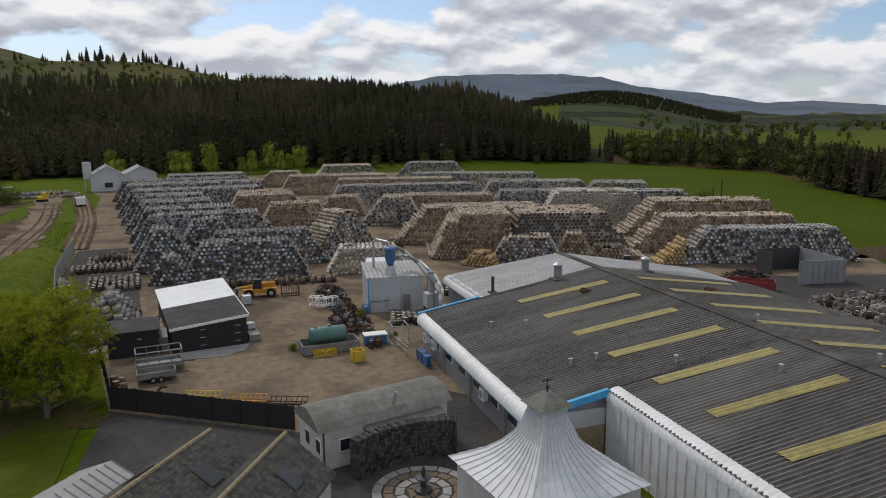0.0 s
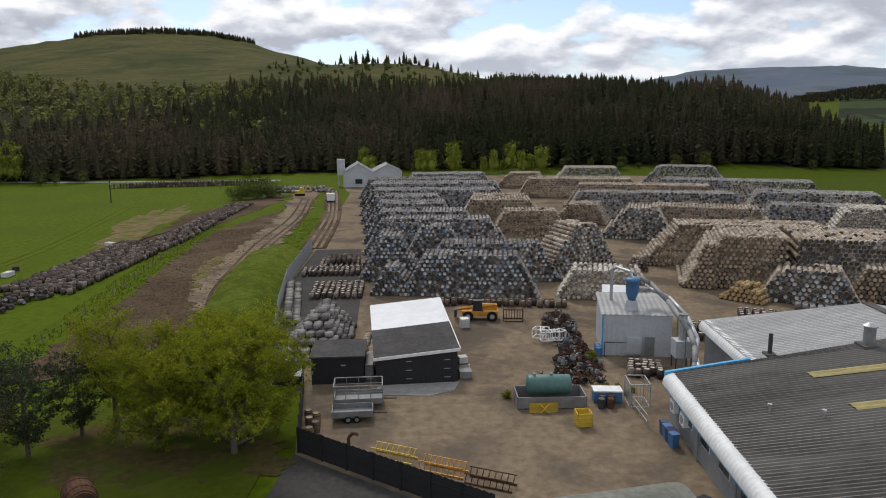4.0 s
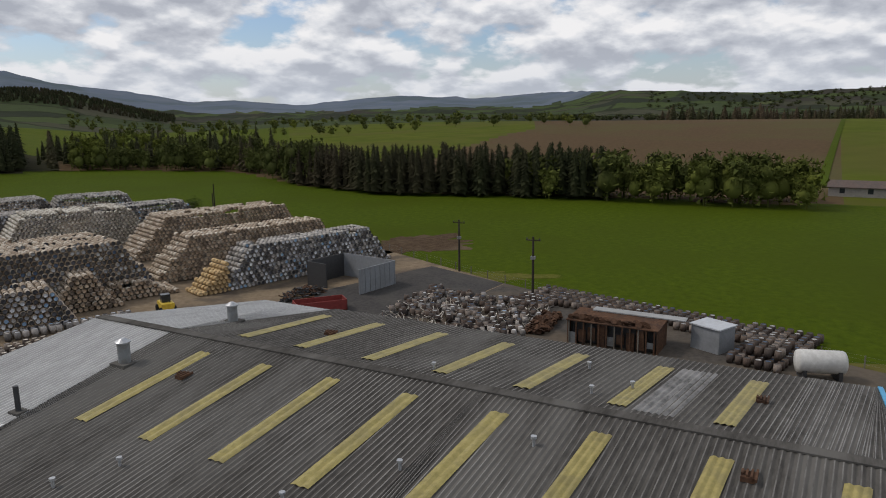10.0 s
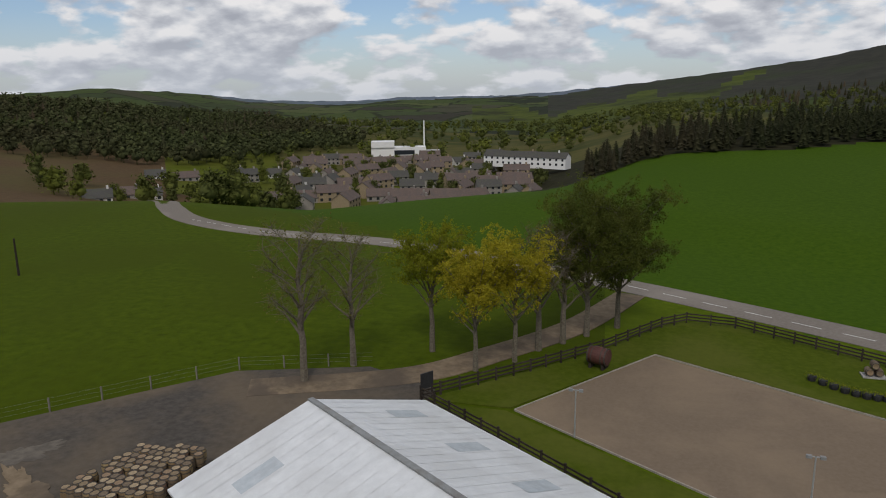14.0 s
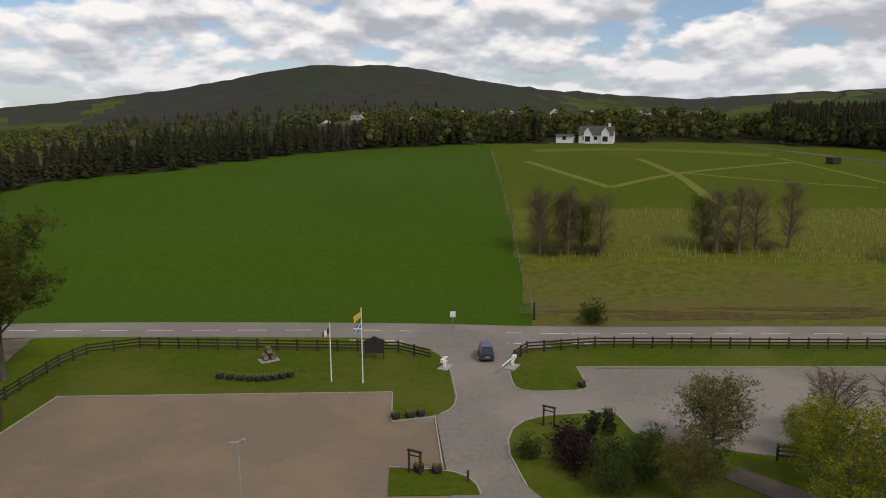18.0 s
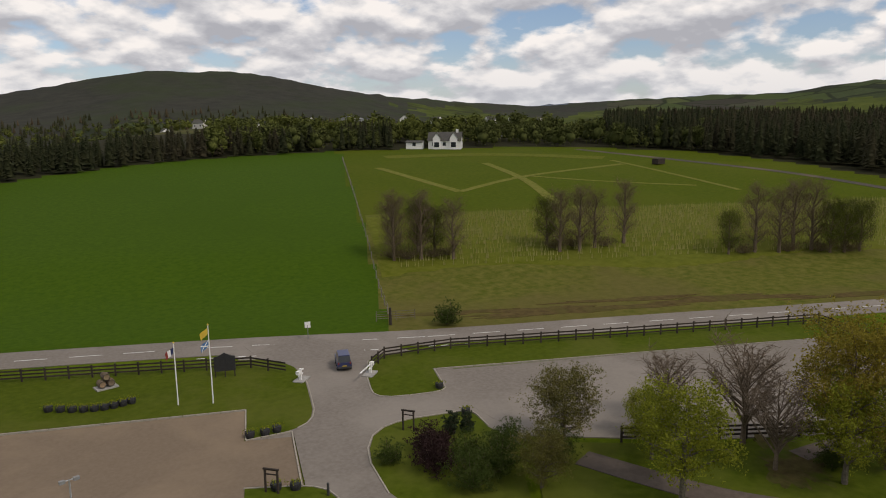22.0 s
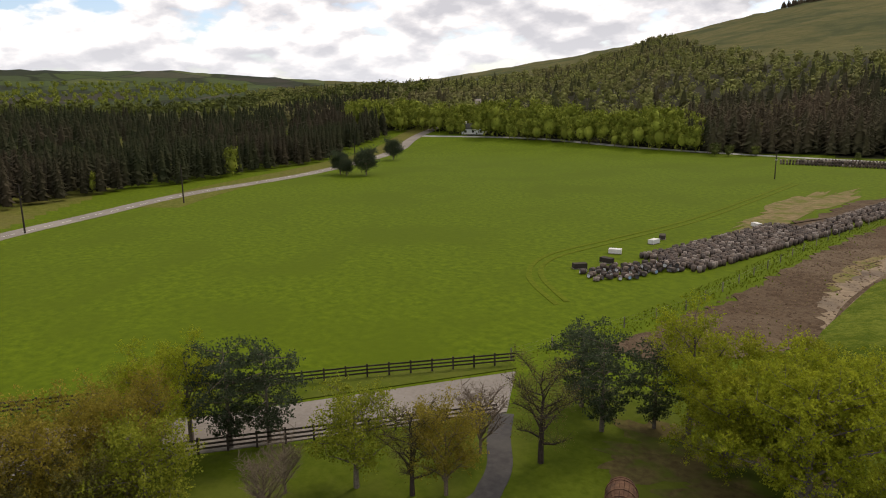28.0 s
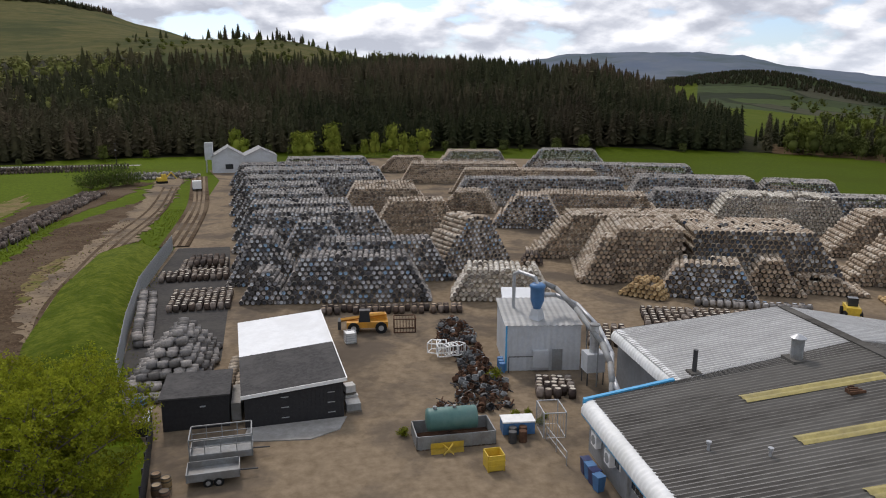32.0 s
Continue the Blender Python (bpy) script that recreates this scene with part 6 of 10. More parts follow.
g = grid((75.4, 27.5), (0.3, 0.85), (0.92, -0.3), 6, 9, keep=0.9)
cask_block("standing_casks", "dark standing casks beside the loose heap", g, np.zeros(len(g)), ["stave_old", "head_coal"])
g = grid((64.5, 26.5), (0.2, 0.85), (0.9, 0.1), 20, 13, jitter=0.45, keep=0.2, seed=4)
cask_block("loose_casks", "jumble of bleached loose casks behind the works", g, crng.uniform(0, 6, len(g)), ["stave_dark", "head_grey"], STANDING, 0.95, 0.25)
g = grid((64.5, 26.8), (0.2, 0.85), (0.9, 0.1), 20, 13, jitter=0.45, keep=0.5, seed=5)
cask_block("loose_casks", "dark casks among the jumble behind the works", g, crng.uniform(0, 6, len(g)), ["stave_old", "head_coal"], STANDING, 1.0, 0.25)
shards = Shape()
for i in range(900):
    x, y = 63.5 + r_.uniform(0, 14), 26.5 + r_.uniform(0, 17)
    shards.box(-0.45, 0.45, -0.05, 0.05, -0.015, 0.015, i % 3, at=pose(x, y, r_.uniform(0.06, 0.9) * (0.4 + 0.6 * r_.random()), r_.uniform(-60, 60), r_.uniform(-50, 50), r_.uniform(0, 360)))
solid("stave_litter", shards, ["stave_white", "stave_old", "stave_dark"], "litter of broken staves and scraps among casks", "scrap", kind="stuff")
g = [(x, y, 0.34) for x, y, z in grid((64, 27), (0.3, 1.1), (1.1, 0.1), 15, 12, jitter=0.5, keep=0.35, seed=6)]
cask_block("loose_casks", "jumble of toppled casks behind the works", g, crng.uniform(0, 6, len(g)), ["stave_old", "head_coal"], LYING, 1.0, 0.25)

# bleached heap and brown rows in the compound
heap = []
for k in range(7):
    for i in range(18 - 2 * k):
        for j in range(7 - k):
            heap.append((-16.4 + 0.95 * (j + 0.5 * k) + 0.1 * k, 57.4 + 0.72 * (i + k) + 0.3 * k, 0.34 + 0.57 * k))
cask_block("cask_heap", "heap of bleached grey casks beside the shed", heap, np.full(len(heap), -1.35), DARK, LYING, 1.0, 0.1)
g = [(x, y, z) for k, z in ((0, 0.34), (1, 0.95)) for x, y, _ in grid((-18.2 - 0.1 * k, 71 + 0.4 * k), (-0.13, 0.75), (0.95, 0.1), 26 - 2 * k, 2 - k)]
cask_block("cask_row", "row of brown casks lying along the mesh fence", g, np.full(len(g), -1.4), ["stave_dark", "head_brown"], LYING)
g = [(x, y, 0.34) for x, y, z in grid((-8.6, 58.6), (0.02, 0.74), (0.95, 0), 10, 2)]
cask_block("cask_row", "row of weathered casks beside the black shed", g, np.full(len(g), -1.5), ["stave_brown", "head_brown"], LYING)

# casks and pallets along the west field
g = grid((-50.4, 86.5), (0.02, 0.85), (-0.84, 0.12), 46, 13, jitter=0.16, keep=0.86, seed=8) + grid((-49.2, 126), (-0.03, 0.9), (-0.84, 0.12), 70, 7, jitter=0.2, keep=0.8, seed=18)
cask_block("cask_row", "long rows of old casks beside the field", g, np.zeros(len(g)), ["stave_old", "stave_old"], STANDING)
g = [(x, y, 0.34) for x, y, z in grid((-56.6, 73), (0.32, 0.85), (-0.8, 0.4), 19, 6, jitter=0.4, keep=0.85, seed=9)] + [(x, y, 0.9) for x, y, z in grid((-56.4, 76), (0.32, 0.85), (-0.8, 0.4), 12, 4, jitter=0.4, keep=0.3, seed=10)]
cask_block("loose_casks", "scattered weathered casks in the field", g, crng.uniform(0, 6, len(g)), ["stave_old", "head_grey"], LYING)
for k in range(3):
    g = grid((-112 + 4 * k, 238 + 4 * k), (0.95, 0.2), (-0.2, 1), 46, 1) + grid((-112 + 4 * k, 238 + 4 * k), (0.95, 0.2), (-0.2, 1), 46, 1, 0.9)
    cask_block("cask_row", "dark cask rows beside the wood", g, np.zeros(len(g)), ["stave_old", "head_coal"])
g = grid((-58, 218), (1.1, 0.1), (0.1, 1.2), 22, 8, jitter=0.3, keep=0.75, seed=12) + grid((-56, 220), (1.1, 0.1), (0.1, 1.2), 18, 6, 0.9, jitter=0.3, keep=0.6, seed=13)
cask_block("standing_casks", "crowded casks by the barns", g, np.zeros(len(g)), ["stave_dark", "head_white"])

# single casks near the camera: upright block by the white shed and the pyramid behind the works
def inside(p, poly):
    hit = False
    for (x0, y0), (x1, y1) in zip(poly, poly[1:] + poly[:1]):
        if (y0 > p[1]) != (y1 > p[1]) and p[0] < (x1 - x0) * (p[1] - y0) / (y1 - y0) + x0:
            hit = not hit
    return hit


r = random.Random(2)
OUTER = [(30.6, -25.4), (33.0, -27.2), (32.2, -30.5), (31.6, -33.8), (27.0, -34.6), (26.5, -29.0), (27.4, -26.9)]
INNER = [(32.6, -28.2), (31.7, -33.8), (27.0, -34.6), (26.6, -29.2), (29.5, -27.9)]
for i in range(16):
    for j in range(18):
        p = (25.5 + 0.68 * i * 0.8 + 0.34 * (j % 2) * 0.8, -36 + 0.6 * j)
        if not inside(p, OUTER) or r.random() < 0.05:
            continue
        for z in (0.0, 0.9) if inside(p, INNER) else (0.0,):
            ob = solid("cask", near_standing, "stave_brown", "weathered oak cask standing on the gravel" if z == 0 else "weathered oak cask standing on other casks", "cask", group="upright casks by the white shed")
            ob.matrix_basis = pose(p[0] + r.uniform(-0.05, 0.05), p[1] + r.uniform(-0.05, 0.05), 0.05 + z, r.uniform(-2, 2), 0, r.uniform(0, 360))
BIG = 1.28
a, b = Vector((38.2, -5.7, 0)), Vector((32.4, -21.8, 0))
d = (b - a).normalized()
ang = math.degrees(math.atan2(d.y, d.x))
n = int((b - a).length / 0.88)
rest = []
for k in range(4):
    for i in range(n - int(4.3 * k)):
        for j in range(3 if k == 3 else 4):
            if 0 < j and k < 3 and 2 < i < n - 4.3 * k - 3:
                continue
            p = a + d * (0.88 * (i + 2.5 * k + 0.05 * (k % 2))) + Vector((-d.y, d.x, 0)) * (1.2 * j + 0.15 * k)
            if j > 2:
                rest.append((p.x, p.y, 0.48 + 0.74 * k))
                continue
            ob = solid("cask", near_lying, "stave_brown", "large oak cask lying in a stacked pile", "cask", group="piled casks behind the works")
            ob.matrix_basis = pose(p.x, p.y, 0.48 + 0.74 * k, 0, r.uniform(0, 360), ang + r.uniform(-4, 4)) @ Matrix.Diagonal((BIG, BIG, BIG, 1))
cask_block("cask_pile", "rear of the pile of oak casks", rest, np.full(len(rest), radians(ang)), ["stave_old", "head_brown"], LYING, BIG)
g = grid((20.5, -3.6), (1.02, -0.05), (0.1, -0.72), 32, 1, jitter=0.25, keep=0.8, seed=31) + grid((38, -4.9), (0.9, -0.05), (0.1, -0.72), 16, 1, jitter=0.3, keep=0.6, seed=32)
cask_block("standing_casks", "straggling row of dark casks along the gable wall", g, np.zeros(len(g)), ["stave_old", "head_coal"])


# ---- woods and trees ----
def conifer(count, seed, wide=0.19, bare=0.08):
    """A dark core with drooping sprays all round it; unit height."""
    r = np.random.default_rng(seed)
    v, f = [], []
    n = 6
    for z, q in ((bare, 0.5 * wide), (0.5, 0.34 * wide), (1.0, 0.0)):
        v += [(q * math.cos(2 * math.pi * i / n), q * math.sin(2 * math.pi * i / n), z) for i in range(n)]
    for k in range(2):
        for i in range(n):
            a, b, c, d = k * n + i, k * n + (i + 1) % n, (k + 1) * n + (i + 1) % n, (k + 1) * n + i
            f += [(a, b, c), (a, c, d)] if k == 0 else [(a, b, c)]
    for k in range(count):
        z = bare + (0.97 - bare) * ((k + r.random()) / count) ** 0.9
        a = k * 2.4 + r.uniform(-0.4, 0.4)
        q = (wide * (1 - z) ** 0.55 + 0.02) * r.uniform(0.55, 1.25)
        w, drop = 0.32 + 0.15 * r.random(), 0.3 * q * r.uniform(0.4, 1.6)
        m = len(v)
        v += [(0, 0, z + 0.035), (0.55 * q * math.cos(a - w), 0.55 * q * math.sin(a - w), z - 0.5 * drop), (q * math.cos(a), q * math.sin(a), z - drop), (0.55 * q * math.cos(a + w), 0.55 * q * math.sin(a + w), z - 0.5 * drop)]
        f += [(m, m + 1, m + 2), (m, m + 2, m + 3)]
    return np.array(v), np.array(f), np.zeros(len(f), int)


def broadleaf(count, seed, size=0.16, hearts=4):
    """A crown of many small tilted clumps over a short stem; unit height and width."""
    r = np.random.default_rng(seed)
    v, f = [], []
    lobes = [(r.uniform(-0.2, 0.2), r.uniform(-0.2, 0.2), r.uniform(0.32, 0.76), r.uniform(0.2, 0.3)) for _ in range(6)] + [(0, 0, 0.42, 0.38)]
    for lx, ly, lz, lr in lobes[-hearts:]:
        n = len(v)
        for a, rad in ((-0.62, 0.22), (-0.25, 0.58), (0.25, 0.55), (0.55, 0.22)):
            v += [(lx + lr * rad * math.cos(q) * r.uniform(0.8, 1.1), ly + lr * rad * math.sin(q) * r.uniform(0.8, 1.1), max(lz + lr * a * r.uniform(0.85, 1.0), 0.03)) for q in (0, 1.26, 2.51, 3.77, 5.03)]
        f += [(n + 5 * j + i, n + 5 * j + (i + 1) % 5, n + 5 * j + 5 + i) for j in range(3) for i in range(5)]
        f += [(n + 5 * j + (i + 1) % 5, n + 5 * j + 5 + (i + 1) % 5, n + 5 * j + 5 + i) for j in range(3) for i in range(5)]
        f += [(n + 15, n + 16, n + 17), (n + 15, n + 17, n + 18), (n + 15, n + 18, n + 19)]
    for i in range(count):
        lx, ly, lz, lr = lobes[i % 7]
        d = r.normal(0, 1, 3)
        d /= np.linalg.norm(d)
        c = np.array([lx, ly, lz]) + d * lr * r.uniform(0.55, 1.12)
        c[2] = max(c[2], 0.12)
        n = len(v)
        q = r.normal(0, 1, (3, 3))
        q *= size * 0.95 / np.linalg.norm(q, axis=1)[:, None]
        v += [tuple(c + p) for p in q]
        f.append((n, n + 1, n + 2))
    n = len(v)
    v += [(0.02, 0, 0), (-0.02, 0.02, 0), (-0.02, -0.02, 0), (0, 0, 0.5)]
    f += [(n, n + 1, n + 3), (n + 1, n + 2, n + 3), (n + 2, n, n + 3)]
    return np.array(v), np.array(f), np.zeros(len(f), int)


wrng = np.random.default_rng(21)


def spread_area(az0, az1, near, far, step, thin=0.0):
    """Places on a jittered polar grid between two edges given as functions of heading."""
    out = []
    r = 150.0
    while r < 2600:
        n = max(1, int(r * radians(az1 - az0) / step))
        az = az0 + (np.arange(n) + wrng.uniform(0, 1, n)) / n * (az1 - az0)
        rr = r + wrng.uniform(-0.5, 0.5, n) * step
        keep = (rr > near(az)) & (rr < far(az)) & (wrng.uniform(0, 1, n) > thin)
        out.append(np.stack([rr[keep] * np.sin(np.radians(az[keep])), rr[keep] * np.cos(np.radians(az[keep]))], -1))
        r += step
    return np.concatenate(out)


def wood(name, label, pts, template, height, width, mat, vary=0.25):
    n = len(pts)
    p = np.column_stack([pts, ground(pts[:, 0], pts[:, 1]) - 0.2])
    h = height * (1 + vary * wrng.normal(0, 0.7, n).clip(-1.3, 1.5))
    sc = np.column_stack([h * width * wrng.uniform(0.85, 1.2, n), h])
    me = scatter(name, template, p, sc, wrng.uniform(0, 6.28, n), [mat])
    return tagged(new(name, me), label, "woodland", kind="stuff")


def along(*pairs):
    a = np.array(pairs, float)
    return lambda az: np.interp(az, a[:, 0], a[:, 1])


flat = lambda r: (lambda az: np.full(np.shape(az), float(r)))
C_NEAR, C_FAR = conifer(60, 1, 0.27), conifer(24, 2, 0.29)
C_TALL = conifer(76, 3, 0.26, 0.1)
B_NEAR, B_FAR = broadleaf(330, 4, 0.072), broadleaf(56, 5, 0.125, 2)
N_EDGE = along((-62, 420), (-53, 385), (-44, 345), (-30, 300), (-20, 297), (0, 308), (20, 318), (30, 330), (36, 345))
wood("spruce_wood", "dusky brown-green spruce wood along the foot of the hill", spread_area(-32, -1, N_EDGE, lambda az: N_EDGE(az) + 70, 5.2), C_NEAR, 14, 1.0, "spruce", 0.2)
wood("spruce_wood", "dark spruce wood along the foot of the hill", spread_area(-1, 33, N_EDGE, lambda az: N_EDGE(az) + 70, 5.2), C_NEAR, 14.5, 1.0, "darkspruce", 0.2)
wood("spruce_wood", "dense dark spruce plantation on the slope", spread_area(-30, 32, lambda az: N_EDGE(az) + 70, along((-30, 400), (-24, 430), (-14, 500), (3, 540), (8, 700), (14, 660), (18, 560), (25, 560), (33, 480)), 7.0), C_FAR, 12, 1.15, "spruce", 0.2)
wood("larch_wood", "brown-green trees thinning into the clearing", spread_area(-16, 6, flat(535), flat(600), 9, 0.3), C_FAR, 11, 1.1, "larch", 0.35)
wood("spruce_wood", "scattered conifers along the hill crest", spread_area(-12.5, 12, flat(765), flat(850), 14, 0.62), C_FAR, 7, 1.3, "larch", 0.6)
wood("spruce_wood", "knoll of tall conifers above the clearing", spread_area(-6.5, 0, flat(770), flat(850), 10, 0.4), C_TALL, 9, 1.1, "spruce", 0.55)
wood("birch_wood", "low green scrub on the cleared slope", spread_area(-14, 9, flat(590), flat(775), 15, 0.5), B_FAR, 4.5, 1.4, "farleaf", 0.4)
wood("birch_wood", "light green trees on the wooded ridge", spread_area(5, 14, flat(690), flat(790), 13, 0.3), B_FAR, 11, 1.0, "farleaf", 0.3)
wood("spruce_wood", "dark trees capping the big hill", spread_area(-26, -13.6, along((-26, 1345), (-20, 1325), (-13.6, 1335)), flat(1400), 8), C_FAR, 11, 1.5, "spruce", 0.12)
wood("young_plantation", "mixed young woodland on the hill's flank", spread_area(-66, -12, lambda az: N_EDGE(az) + 22, along((-66, 1500), (-48, 900), (-40, 1000), (-34, 1380), (-31, 900), (-27, 700), (-20, 640), (-12, 620)), 12, 0.1), B_FAR, 7.5, 1.1, "youngleaf", 0.35)
wood("larch_wood", "dusky larches over the hill's flank", spread_area(-62, -14, lambda az: N_EDGE(az) + 60, along((-62, 1450), (-46, 800), (-40, 900), (-34, 1380), (-31, 800), (-28, 620), (-14, 600)), 17, 0.45), C_FAR, 9, 1.25, "larch", 0.4)
wood("birch_wood", "bright young birches along the farm track", spread_area(-58, -31, lambda az: N_EDGE(az) - 6, lambda az: N_EDGE(az) + 30, 5.5), B_NEAR, 12, 0.85, "farbright", 0.3)
wood("birch_wood", "light green trees before the dark wood", spread_area(-7, 9, flat(283), flat(303), 7.5, 0.25), B_NEAR, 10.5, 0.75, "farbright", 0.35)
wood("birch_wood", "low bushes at the wood's edge", spread_area(-31, 33, lambda az: N_EDGE(az) - 10, lambda az: N_EDGE(az) - 3, 7, 0.65), B_NEAR, 5, 1.1, "farleaf", 0.4)
E_EDGE = along((34, 335), (38, 332), (47, 296), (52, 230), (58, 196), (70, 186), (84, 175), (92, 176))
wood("spruce_wood", "tall dark conifer belt across the field", spread_area(51, 76, lambda az: E_EDGE(az) + 2, lambda az: E_EDGE(az) + 26, 3.2), C_TALL, 13, 0.85, "darkspruce", 0.1)
wood("broadleaf_wood", "dusky broadleaf trees in the field belt", spread_area(68, 91, lambda az: E_EDGE(az) + 1, lambda az: E_EDGE(az) + 22, 5.4, 0.0), B_NEAR, 11.0, 0.95, "farleaf", 0.22)
wood("broadleaf_wood", "mixed trees beyond the far field edge", spread_area(36, 54, lambda az: E_EDGE(az) + 2, lambda az: E_EDGE(az) + 60, 6.5, 0.15), B_NEAR, 10.5, 0.85, "farleaf", 0.35)
wood("spruce_wood", "spruces beyond the far field edge", spread_area(34, 53, lambda az: E_EDGE(az) + 10, lambda az: E_EDGE(az) + 90, 8, 0.3), C_NEAR, 13, 0.9, "spruce", 0.25)
wood("broadleaf_wood", "scattered trees in far pasture", spread_area(36, 76, flat(560), flat(1300), 34, 0.5), B_FAR, 10, 1.1, "farleaf", 0.35)
wood("spruce_wood", "dark forest on the low far hill", spread_area(27, 43.5, flat(1440), flat(1820), 12), C_FAR, 9, 2.0, "darkspruce", 0.1)
wood("spruce_wood", "dark shelter belts in far country", spread_area(81, 97, flat(780), flat(850), 9, 0.35), C_FAR, 11, 1.4, "spruce", 0.4)
wood("broadleaf_wood", "dark woods along the eastern hills", spread_area(80, 124, flat(1750), flat(2480), 26, 0.72), B_FAR, 9, 2.0, "dusk", 0.25)
wood("broadleaf_wood", "hedges and copses below the eastern hills", spread_area(72, 112, flat(900), flat(1500), 30, 0.6), B_FAR, 9, 1.6, "dusk", 0.3)
wood("broadleaf_wood", "hedgerow trees by the far steading", spread_area(96.8, 101.5, flat(198), flat(206), 6, 0.1), B_NEAR, 7, 0.95, "farleaf", 0.3)
wood("broadleaf_wood", "dark wooded hillside behind the village", spread_area(115, 157, along((115, 600), (122, 470), (130, 430), (145, 470), (157, 600)), along((115, 760), (125, 900), (145, 1000), (157, 700)), 10, 0.08), B_FAR, 11, 1.05, "dusk", 0.3)
wood("spruce_wood", "conifers on the hillside behind the village", spread_area(118, 150, flat(520), flat(940), 17, 0.3), C_FAR, 11, 1.1, "spruce", 0.3)
wood("broadleaf_wood", "garden trees among the village houses", spread_area(146, 172, flat(300), flat(500), 13, 0.45), B_NEAR, 6.2, 1.0, "farleaf", 0.4)
wood("broadleaf_wood", "roadside trees at the village edge", spread_area(143.5, 150.5, along((143.5, 192), (150.5, 225)), along((143.5, 245), (150.5, 268)), 7, 0.2), B_NEAR, 8.5, 1.15, "farleaf", 0.35)
wood("broadleaf_wood", "trees round the village edge houses", spread_area(133, 151, flat(240), flat(330), 13, 0.45), B_NEAR, 8, 1.1, "farleaf", 0.4)
wood("broadleaf_wood", "valley trees beyond the village", spread_area(150, 182, flat(480), flat(1300), 24, 0.35), B_FAR, 10, 1.1, "farleaf", 0.35)


S_EDGE = along((165, 160), (170, 163), (178, 196), (190, 200), (202, 234), (215, 255), (233, 272), (243, 260))


wood("spruce_wood", "dark conifers behind the green rise", spread_area(174.5, 213, S_EDGE, lambda az: S_EDGE(az) + 45, 5.0), C_TALL, 8, 1.15, "darkspruce", 0.2)
wood("broadleaf_wood", "mixed trees behind the green rise", spread_area(205, 244, lambda az: S_EDGE(az) + 4, lambda az: S_EDGE(az) + 75, 6.5, 0.25), B_NEAR, 7.5, 1.05, "farleaf", 0.4)
wood("spruce_wood", "tall spruces beside the white house", spread_area(215, 219.5, S_EDGE, lambda az: S_EDGE(az) + 40, 5), C_TALL, 9, 0.85, "darkspruce", 0.15)
wood("broadleaf_wood", "woods up the south hill", spread_area(178, 232, flat(500), flat(1350), 19, 0.5), B_FAR, 8.5, 1.2, "farleaf", 0.35)
wood("spruce_wood", "dark woods up the south hill", spread_area(186, 226, flat(1000), flat(1500), 24, 0.45), C_FAR, 12, 1.3, "spruce", 0.3)
W_EDGE = along((-124, 285), (-117, 262), (-110, 242), (-100, 212), (-91, 184), (-86, 176), (-82, 188), (-69, 226), (-61, 268), (-55, 372))
wood("spruce_wood", "dense conifer plantation beyond the road", spread_area(-124, -55, W_EDGE, lambda az: W_EDGE(az) + 60, 4.6), C_TALL, 11.5, 0.85, "darkspruce", 0.14)
wood("spruce_wood", "dense conifer plantation reaching back to the hills", spread_area(-124, -55, lambda az: W_EDGE(az) + 60, lambda az: W_EDGE(az) + 330, 9.0), C_FAR, 11.5, 1.2, "darkspruce", 0.15)
wood("birch_wood", "bright birch edge of the plantation", spread_area(-89, -56, lambda az: W_EDGE(az) - 5, lambda az: W_EDGE(az) + 6, 10, 0.75), B_NEAR, 7, 0.8, "farbright", 0.35)
# Sunlight on these woods is put in through the bright birch colour.
wood("broadleaf_wood", "sunlit woods on the western hills", spread_area(-104, -66, flat(1500), flat(2200), 30, 0.2), B_FAR, 12, 1.2, "farbright", 0.3)
wood("broadleaf_wood", "mixed woods in the western valley", spread_area(-92, -52, flat(560), flat(1150), 20, 0.25), B_FAR, 11, 1.1, "farleaf", 0.35)


# ---- single trees, with limbs and leaves ----
def limb_mesh(name, segs, mat, n=6):
    s = Shape()
    for a, b, r0, r1 in segs:
        s.tube(a, b, r0, r1, n if r0 > 0.06 else 4, caps=False)
    me = s.mesh(name)
    me.materials.append(M[mat])
    return me


